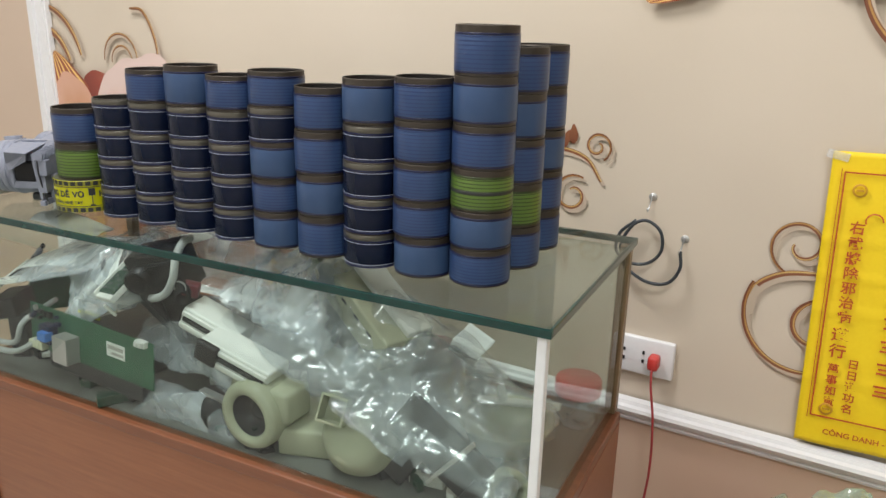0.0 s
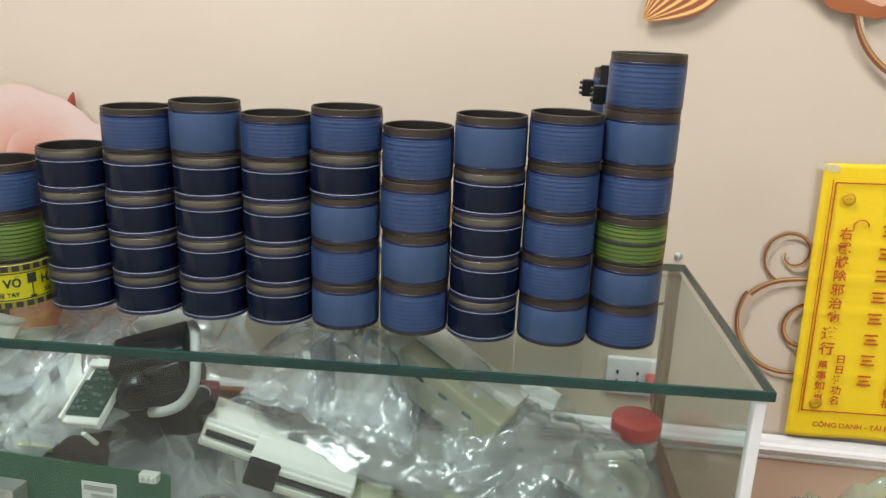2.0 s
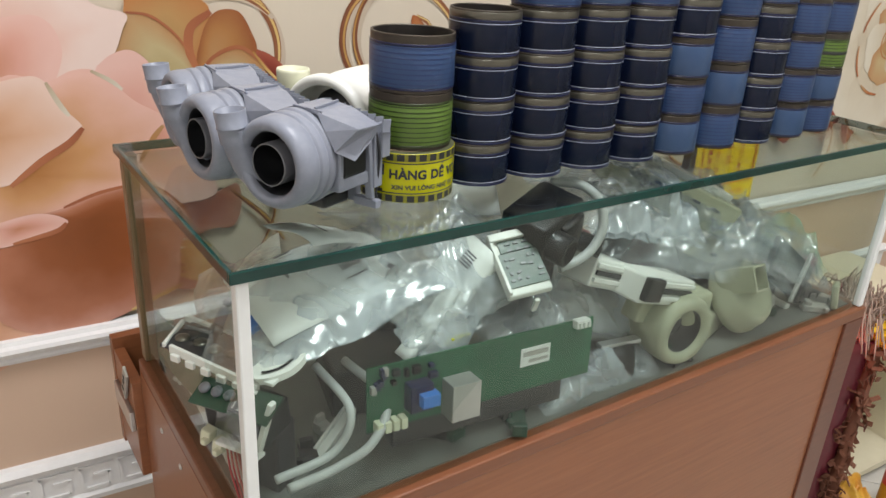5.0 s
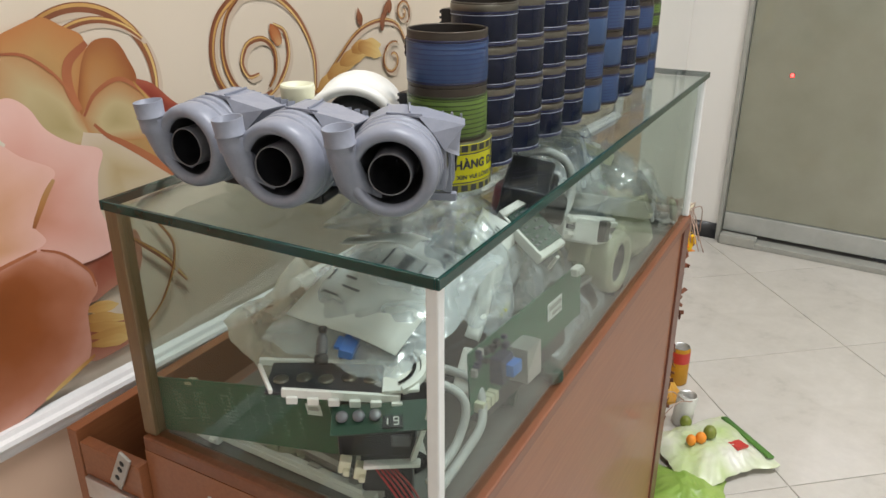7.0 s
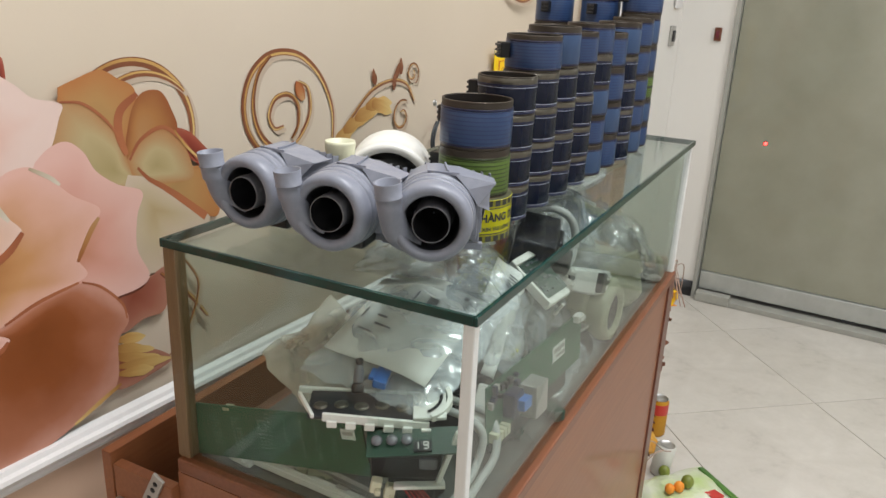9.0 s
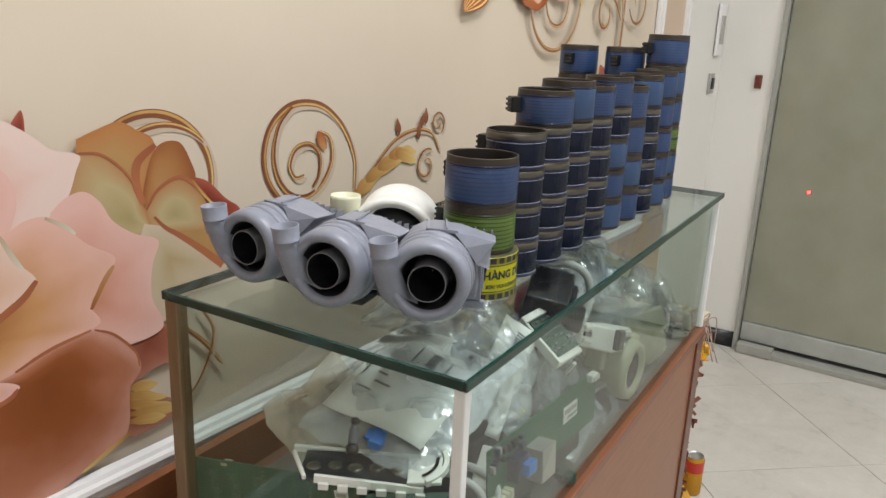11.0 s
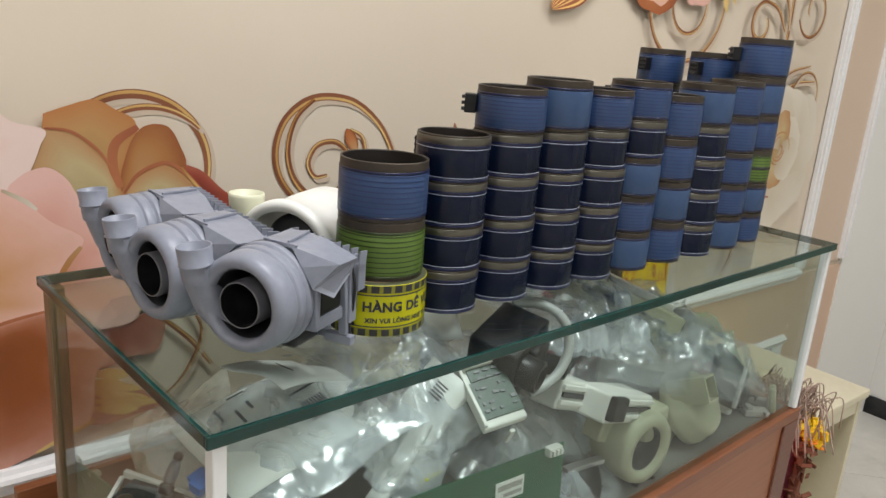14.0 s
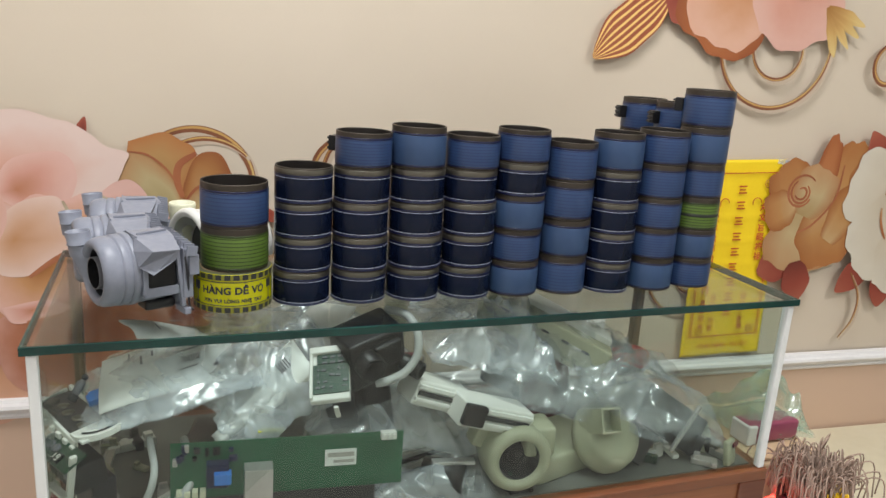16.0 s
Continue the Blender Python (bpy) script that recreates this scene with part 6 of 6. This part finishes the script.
leaflet(pose(-1.105, 0.862, 1.014, 4, 12, 24), 0.105, 0.070, "white folded paper on the heap", [(0.01, 0.012, 0.016, 0.0016), (-0.02, -0.008, 0.0016, 0.02)])


def build_fitting():
    t = thing("valve_fitting", pose(-1.213, 0.862, 0.945, 0, -54, 31), "clear and grey hose fitting in a plastic bag", "fitting")
    ax = pose(0, 0, 0, 0, 90, 0)
    part("barrel", lathe([(0.001, -0.020), (0.010, -0.020), (0.0115, -0.016), (0.0115, 0.012), (0.009, 0.016), (0.006, 0.022), (0.001, 0.022)], 24, ax), M_GREYPIPE, t, "grey barrel")
    part("end_ring", lathe([(0.006, -0.040), (0.012, -0.040), (0.014, -0.036), (0.014, -0.024), (0.010, -0.020), (0.006, -0.022), (0.006, -0.040)], 28, ax), M_GREYDK, t, "dark end ring")
    part("knob", lathe([(0.001, 0.022), (0.007, 0.023), (0.009, 0.028), (0.009, 0.034), (0.006, 0.038), (0.001, 0.038)], 24, ax), M_GREYDK, t, "dark end knob")
    t.scale = (0.46, 0.46, 0.46)
    t = thing("blue_clip", pose(-1.190, 0.849, 0.935, 12, -10, 20), "small bright blue plastic clip in a bag", "clip")
    bm = box((0, 0, 0), (0.024, 0.014, 0.010), bevel=0.001)
    add_box(bm, (0, 0.010, 0.002), (0.016, 0.006, 0.004), None, 0.0008)
    part("clip", bm, M_BLUEPL, t, smooth=False)


build_fitting()
leaflet(pose(-0.90, 0.92, 1.005, 24, -12, -30), 0.07, 0.06, "white crumpled paper by the black valve", [])
leaflet(pose(-0.44, 1.02, 0.90, 50, 10, -20), 0.05, 0.05, "scrap of white paper", [])


def loose_bits():
    """Small pieces that lie about on the shelf."""
    rnd = random.Random(77)
    mats = (M_WHITEPL, M_CREAMOLD, M_GREYDK, M_ALU, M_PCBDK, M_BLACKPL)
    words = ("white plastic clip on the shelf", "cream plastic scrap on the shelf", "dark plastic scrap on the shelf", "metal bracket on the shelf", "scrap of circuit board on the shelf", "black plastic cap on the shelf")
    spots = [(rnd.uniform(0.03, 0.16), rnd.uniform(0.03, 0.32)) for _ in range(12)] + [(rnd.uniform(0.18, 0.97), rnd.uniform(0.030, 0.07)) for _ in range(16)] + [(rnd.uniform(0.70, 0.97), rnd.uniform(0.05, 0.33)) for _ in range(10)]
    for k, (u, v_) in enumerate(spots):
        i = rnd.randrange(6)
        t = thing("loose_part", CM @ pose(u, v_, SHELF + 0.003, 0, 0, rnd.uniform(0, 180)), words[i], "small part", "loose parts on the case's shelf")
        L, w, h = rnd.uniform(0.02, 0.055), rnd.uniform(0.008, 0.02), rnd.uniform(0.006, 0.016)
        bm = box((0, 0, h / 2), (L, w, h), None, 0.0015)
        add_box(bm, (L * 0.3, 0, h * 1.2), (L * 0.25, w * 0.8, h * 0.8), None, 0.001)
        add_box(bm, (-L * 0.3, w * 0.3, h * 0.8), (L * 0.2, w, h * 0.5), rot(0, 0, 20), 0.001)
        part("piece", bm, mats[i], t, smooth=False)


loose_bits()

# ---- on the wall: banner, hooks, socket ----
def build_banner():
    t = thing("banner", pose(0.083, WALL_Y - 0.014, 0.954, 0, -1.8, 0), "yellow cloth banner with red Chinese characters", "banner")
    W, H = 0.214, 0.464

    def cloth(u, v_):
        x, z = (u - 0.5) * W, (v_ - 0.5) * H
        fold = sum(0.0016 * math.exp(-((v_ - c) / 0.012) ** 2) for c in (0.24, 0.48, 0.60, 0.72))
        return (x, -fold - 0.002 * math.sin(9 * u + 4 * v_) * (1 - v_), z)

    bm = grid_sheet(24, 60, cloth)
    thicken(bm, 0.0008)
    part("cloth", bm, M_BANNER, t)
    yy = -0.0052
    for (x, z, w, h) in ((0, 0.203, 0.176, 0.0022), (0, -0.182, 0.176, 0.0022), (-0.088, 0.0105, 0.0022, 0.387), (0.088, 0.0105, 0.0022, 0.387), (-0.0925, 0.0105, 0.001, 0.396), (0.0925, 0.0105, 0.001, 0.396)):
        part("border_line", box((x, yy, z), (w, 0.0006, h)), M_REDINK, t, smooth=False)

    def column(chars, x, z0, size, ink):
        for k, ch in enumerate(chars):
            if ch == " ":
                continue
            me = text_mesh(ch, size, ink, "character", 1.0, 1.0)
            ob = new("character", me)
            ob.parent = t
            ob.matrix_local = pose(x, yy - 0.0004, z0 - k * size * 1.12, 90, 0, 0)

    column("右武將除邪治病", -0.062, 0.122, 0.0205, M_REDINK)
    column("遵行", -0.064, -0.045, 0.0235, M_REDINK)
    column("萬事如意", -0.066, -0.100, 0.0165, M_REDINK)
    column("日日進功名", -0.040, -0.088, 0.0165, M_REDINK)
    column("左文官賜福祿", 0.062, 0.122, 0.0205, M_REDINK)
    column("日日進財祿", 0.040, -0.088, 0.0165, M_REDINK)
    for k in range(9):
        for dx, dz, w, h in ((0, 0.008, 0.020, 0.003), (0, 0.0, 0.015, 0.0028), (0.001, -0.007, 0.021, 0.003)):
            part("character_bar", box((dx, yy, 0.165 - 0.036 * k + dz), (w, 0.0006, h)), M_REDINK, t, smooth=False)
    for x, z in ((-0.066, 0.178), (0.066, 0.178), (-0.068, -0.168), (0.068, -0.168)):
        part("seal", lathe([(0.007, 0), (0.010, 0), (0.010, 0.0006), (0.007, 0.0006)], 16, pose(x, yy, z, 90, 0, 0)), M_OCHREINK, t, "ochre round seal")
        part("seal", box((x, yy, z), (0.010, 0.0006, 0.003)), M_OCHREINK, t, smooth=False)
    for x in (-0.042, 0.042):
        part("flourish", lathe([(0.010, 0), (0.012, 0), (0.012, 0.0006), (0.010, 0.0006)], 16, pose(x, yy, 0.135, 90, 0, 0), 0, 3.6), M_REDINK, t)
    me = text_mesh("CÔNG DANH - TÀI LỘC", 0.0125, M_REDINK, "lettering", 1.0, 1.0)
    ob = new("lettering", me)
    ob.parent = t
    ob.matrix_local = pose(0, yy - 0.0004, -0.207, 90, 0, 0)
    for x in (-0.10, 0.10):
        part("tape_strip", box((x, -0.002, 0.226), (0.03, 0.001, 0.012), rot(0, 12, 0)), M_FILMMILK, t, smooth=False)


build_banner()


def build_hooks():
    for x, z in ((-0.285, 1.076), (-0.226, 1.013)):
        t = thing("adhesive_hook", pose(x, WALL_Y, z), "small clear adhesive hook on the wall", "hook")
        part("pad", lathe([(0.001, 0.002), (0.006, 0.002), (0.007, 0.0)], 20, pose(0, 0, 0, 90, 0, 0)), M_ALU, t)
        part("wire", add_tube(bmesh.new(), curve_pts([(0, -0.004, 0.004), (-0.002, -0.008, -0.012), (-0.003, -0.014, -0.022), (-0.003, -0.020, -0.016)], 6), 0.0012, 6), M_SILVER, t)
    t = thing("cable", pose(0.014, -0.012, -0.007), "black cable looped over two wall hooks", "cable")
    part("loop", add_tube(bmesh.new(), curve_pts([(-0.242, 1.352, 1.003), (-0.238, 1.345, 0.975), (-0.255, 1.342, 0.948), (-0.29, 1.34, 0.945), (-0.325, 1.34, 0.965), (-0.338, 1.342, 1.00), (-0.322, 1.345, 1.036), (-0.300, 1.350, 1.046),
                                                     (-0.276, 1.350, 1.03), (-0.272, 1.348, 0.998), (-0.292, 1.345, 0.975), (-0.325, 1.343, 0.972), (-0.345, 1.342, 0.99), (-0.342, 1.344, 1.02), (-0.318, 1.348, 1.045)], 8), 0.0028, 8), M_CABLE, t)


build_hooks()


def build_socket():
    t = thing("wall_socket", pose(-0.270, WALL_Y, 0.795), "white double wall socket plate", "socket")
    part("plate", box((0, -0.006, 0), (0.104, 0.012, 0.068), bevel=0.003), M_TRIM, t)
    for x in (-0.034, 0.0):
        for dz in (-0.008, 0.008):
            part("slot", box((x, -0.0125, dz), (0.004, 0.002, 0.006)), M_INK, t, smooth=False)
    p_ = thing("plug", pose(-0.248, WALL_Y - 0.013, 0.795), "red plug in the socket with a red cord", "plug")
    part("plug_body", box((0, -0.012, 0), (0.018, 0.024, 0.026), bevel=0.005), M_REDPL, p_)
    part("cord", add_tube(bmesh.new(), curve_pts([(0, -0.022, -0.01), (0.004, -0.03, -0.04), (0.016, -0.04, -0.10), (0.020, -0.045, -0.20), (0.008, -0.05, -0.35), (0.0, -0.05, -0.55), (-0.02, -0.06, -0.775)], 8), 0.0022, 8), M_REDCABLE, p_)


build_socket()


# ---- altar corner beside the counter ----
def build_altar():
    t = thing("altar_cabinet", pose(0.43, 1.165, 0), "cream lacquered low altar cabinet by the wall", "cabinet")
    w, d, h = 0.46, 0.33, 0.50
    part("top", box((0, 0, h - 0.011), (w + 0.03, d + 0.02, 0.022), bevel=0.003), M_CREAMCAB, t, smooth=False)
    for x in (-w / 2 + 0.009, w / 2 - 0.009):
        part("side", box((x, 0, (h - 0.022) / 2), (0.018, d, h - 0.022), bevel=0.001), M_CREAMCAB, t, smooth=False)
    part("back", box((0, d / 2 - 0.006, (h - 0.022) / 2), (w - 0.036, 0.010, h - 0.022)), M_CREAMCAB, t, smooth=False)
    part("floor_board", box((0, 0, 0.03), (w - 0.036, d - 0.012, 0.016)), M_CREAMCAB, t, smooth=False)
    part("fascia", box((0, -d / 2 + 0.008, h - 0.045), (w - 0.036, 0.012, 0.045), bevel=0.002), M_CREAMCAB, t, smooth=False)


build_altar()


def build_incense():
    t = thing("incense_pot", pose(0.012, 0.915, 0.0), "tall pot crammed with burnt incense sticks", "incense pot")
    part("pot", lathe([(0.001, 0.0), (0.055, 0.0), (0.06, 0.02), (0.045, 0.30), (0.055, 0.58), (0.060, 0.62), (0.054, 0.62), (0.045, 0.60), (0.001, 0.59)], 36), M_MAROON, t, "dark red pot")
    rnd = random.Random(21)

    def stick(bm):
        a, rr = rnd.uniform(0, 6.28), 0.042 * math.sqrt(rnd.random())
        x0, y0 = rr * math.cos(a), rr * math.sin(a)
        ln, lean = rnd.uniform(0.05, 0.110), rnd.uniform(0.12, 0.80)
        cx, cy = math.cos(a + rnd.uniform(-0.7, 0.7)), math.sin(a + rnd.uniform(-0.7, 0.7))
        curl = rnd.uniform(-0.024, 0.024)
        p = [(x0, y0, 0.60), (x0 + cx * lean * ln * 0.35, y0 + cy * lean * ln * 0.35, 0.615 + ln * 0.65), (x0 + cx * lean * ln * 0.7 + curl, y0 + cy * lean * ln * 0.7, 0.615 + ln * (1.05 - 0.35 * lean)), (x0 + cx * lean * ln * 0.85 + 1.6 * curl, y0 + cy * lean * ln * 0.85 + curl, 0.60 + ln * (0.95 - 0.95 * lean))]
        return add_tube(bm, curve_pts(p, 4), 0.0013, 5)

    for k in range(60):
        part("incense_stick", stick(bmesh.new()), M_STICK, t)
    bm = bmesh.new()
    for k in range(220):
        stick(bm)
    part("stick_tangle", bm, M_STICK, t, "tangle of burnt pale sticks")["kind"] = "stuff"


build_incense()


# ---- offerings on the floor and on the cabinet ----
def build_offerings():
    t = thing("drink_can", pose(0.422, 0.912, 0.0), "red and gold drink can on the floor", "can")
    part("can_body", lathe([(0.001, 0.003), (0.024, 0.0), (0.029, 0.006), (0.029, 0.115), (0.025, 0.124), (0.026, 0.127)], 36), M_OCHREINK, t, "gold printed can body")
    part("can_band", lathe([(0.0295, 0.078), (0.0295, 0.115)], 36), M_REDPL, t, "red printed band")
    part("can_top", lathe([(0.026, 0.127), (0.024, 0.124), (0.001, 0.124)], 36), M_SILVER, t)
    t = thing("drink_can", pose(0.215, 0.838, 0.0, 6, 0, 30), "silver topped white can standing on the floor", "can")
    part("can_body", lathe([(0.001, 0.003), (0.024, 0.0), (0.028, 0.006), (0.028, 0.09), (0.024, 0.098)], 36), M_WHITEPL, t)
    part("can_top", lathe([(0.024, 0.098), (0.022, 0.095), (0.001, 0.095)], 36), M_SILVER, t)
    bag("green_bag", pose(-0.085, 0.735, 0.0, 0, 0, 10), 0.20, 0.18, 0.05, M_LIME, 14, "lime green plastic bag on the floor", 0.5)
    sb = bag("snack_bag", pose(0.105, 0.735, 0.02, 0, 0, -38), 0.27, 0.22, 0.060, M_SNACK, 15, "white and green snack packet on the floor", 0.28)
    part("green_end", box((0.124, 0.0, 0.012), (0.022, 0.19, 0.008), rot(0, 14, 0), 0.003), M_GREENBAG, sb, "crimped green end")
    part("red_print", box((0.060, -0.040, 0.030), (0.040, 0.034, 0.006), rot(-4, 6, 8)), M_REDPL, sb, "red printed patch", False)
    for k, (x, y, z, rr, mm, nm, lb) in enumerate(((0.112, 0.738, 0.072, 0.017, M_GREENFR, "green_fruit", "small green fruit on the packet"), (0.17, 0.815, 0.040, 0.016, M_GREENFR, "green_fruit", "small green fruit beside the can"), (0.078, 0.752, 0.070, 0.014, M_ORANGE, "orange_fruit", "small orange fruit on the packet"), (0.060, 0.772, 0.066, 0.013, M_ORANGE, "orange_fruit", "small orange fruit on the packet"))):
        f_ = thing(nm, pose(x, y, z), lb, "fruit")
        part("fruit", lathe([(rr * math.sin(math.pi * i / 10) + 0.0002, -rr * 1.15 * math.cos(math.pi * i / 10)) for i in range(11)], 18), mm, f_)
    for k, ctrl in enumerate((((0.0, 0.90, 0.02), (0.06, 0.83, 0.15), (0.14, 0.80, 0.13)), ((0.02, 0.92, 0.02), (0.09, 0.86, 0.16), (0.18, 0.83, 0.10)))):
        f_ = thing("dry_stalk", pose(0, 0, 0), "thin dry plant stalk over the packet", "stalk")
        part("stalk", add_tube(bmesh.new(), curve_pts(ctrl, 8), 0.0018, 6), M_STICK, f_)
    bag("snack_bag", pose(0.32, 0.97, 0.0, 0, 0, 60), 0.16, 0.12, 0.10, M_SNACKG, 16, "gold snack packet on the floor", 0.8)
    t = thing("carton", pose(0.03, 1.13, 0.0), "tall pale orange carton beside the altar cabinet", "carton")
    part("carton_body", box((0, 0, 0.32), (0.17, 0.26, 0.64), bevel=0.004), M_CARTON, t)
    part("carton_flap", box((0.0, -0.06, 0.642), (0.16, 0.12, 0.003), rot(-3, 0, 0)), M_CARTON, t, smooth=False)
    t = thing("magenta_pack", pose(0.035, 1.09, 0.645, 0, 0, 4), "magenta gift pack lying on the carton", "package")
    part("pack", box((0, 0, 0.024), (0.13, 0.05, 0.042), bevel=0.006), M_MAGENTA, t)
    part("pack_end", box((-0.055, -0.001, 0.022), (0.024, 0.053, 0.043), bevel=0.004), M_PAPER, t, "white printed end", False)
    bag("green_bag", pose(0.06, 1.15, 0.645, 0, 0, 0), 0.18, 0.16, 0.10, M_FILMGREEN, 17, "pale green plastic bag on the carton", 1.1)


M_SNACK = grained("snack_print", (0.42, 0.58, 0.16), (0.78, 0.76, 0.72), 6, 0.3, bump=0.03, big=9)
M_LIME = grained("lime_bag_print", (0.20, 0.36, 0.05), (0.36, 0.50, 0.13), 8, 0.35)
M_GREENBAG = grained("green_bag_print", (0.045, 0.14, 0.025), (0.10, 0.24, 0.045), 12, 0.35)
M_GREENFR = grained("green_fruit_skin", (0.16, 0.20, 0.03), (0.26, 0.30, 0.06), 30, 0.4)
M_SNACKG = grained("gold_snack_print", (0.55, 0.22, 0.03), (0.75, 0.5, 0.08), 14, 0.3, big=18)
M_CARTON = grained("orange_carton", (0.56, 0.40, 0.24), (0.64, 0.47, 0.30), 20, 0.6)
M_MAGENTA = grained("magenta_wrap", (0.20, 0.03, 0.07), (0.32, 0.08, 0.13), 14, 0.3)
build_offerings()


def build_flowers():
    t = thing("dried_bouquet", pose(0.006, 0.856, 0.0), "dried bouquet with a few yellow flowers", "bouquet")
    rnd = random.Random(31)
    part("stems", add_tube(bmesh.new(), [(0, 0, 0.0), (0.004, 0, 0.3), (0.0, 0, 0.60)], 0.012, 8), M_DRIED, t)
    bm, by, bo = bmesh.new(), bmesh.new(), bmesh.new()
    for k in range(260):
        z = rnd.uniform(0.12, 0.62)
        a, r = rnd.uniform(0, 6.28), rnd.uniform(0.004, 0.026)
        add_box(bm, (r * math.cos(a), r * math.sin(a), z), (0.018, 0.002, 0.010), rot(rnd.uniform(0, 360), rnd.uniform(0, 360), rnd.uniform(0, 360)))
    for bb, zc, n in ((by, 0.635, 60), (bo, 0.615, 30)):
        for k in range(n):
            a, r = rnd.uniform(0, 6.28), rnd.uniform(0.0, 0.026)
            add_box(bb, (0.01 + r * math.cos(a), r * math.sin(a) - 0.005, zc + rnd.uniform(-0.02, 0.025)), (0.016, 0.0016, 0.012), rot(rnd.uniform(0, 360), rnd.uniform(0, 360), rnd.uniform(0, 360)))
    part("dried_leaves", bm, M_DRIED, t, "brown dried leaves", False)["kind"] = "stuff"
    part("yellow_flower", by, M_FLOWERY, t, "bright yellow flower head", False)["kind"] = "stuff"
    part("orange_flower", bo, M_ORANGE, t, "orange flower head", False)["kind"] = "stuff"


build_flowers()


def build_red_lamp():
    m = Mat("red_lamp_glow")
    m.b.inputs["Emission Color"].default_value = (1.0, 0.03, 0.02, 1)
    m.b.inputs["Emission Strength"].default_value = 9.0
    glow = m.set(0.4, 0, (0.5, 0.02, 0.02))
    t = thing("altar_lamp", pose(-0.105, 0.885, 0.0), "red glowing electric candle on a tall stick", "lamp")
    part("candle", lathe([(0.001, 0), (0.024, 0.0), (0.024, 0.004), (0.007, 0.010), (0.007, 0.60), (0.012, 0.605), (0.001, 0.607)], 20), M_MAROON, t)
    part("bulb", lathe([(0.008, 0.606), (0.017, 0.620), (0.015, 0.640), (0.001, 0.655)], 16), glow, t, "glowing red bulb")


build_red_lamp()


# ---- floor: square marble tiles laid diagonally ----
tagged(mesh_ob("floor", box((-0.7, -0.6, -0.054), (5.0, 4.4, 0.10)), M_GROUT, False), "pale marble tiled floor", "floor", **S)
FLOOR = bpy.data.objects["floor"]


def tile_mesh(s):
    bm = box((0, 0, 0), (s, s, 0.008), bevel=0.0012)
    me = bpy.data.meshes.new("floor_tile")
    bm.to_mesh(me)
    bm.free()
    me.materials.append(M_TILE)
    return me


TS = 0.6
TM = tile_mesh(TS - 0.003)
A45 = Matrix.Rotation(radians(43), 4, "Z")
for i in range(-8, 9):
    for j in range(-8, 9):
        c = A45 @ Vector((i * TS + 0.13, j * TS + 0.02, 0))
        if -3.3 < c.x < 1.98 and -2.8 < c.y < 1.7:
            tl = new("floor_tile", TM)
            tl.matrix_world = Matrix.Translation((c.x, c.y, -0.004)) @ A45
            tl.parent = FLOOR
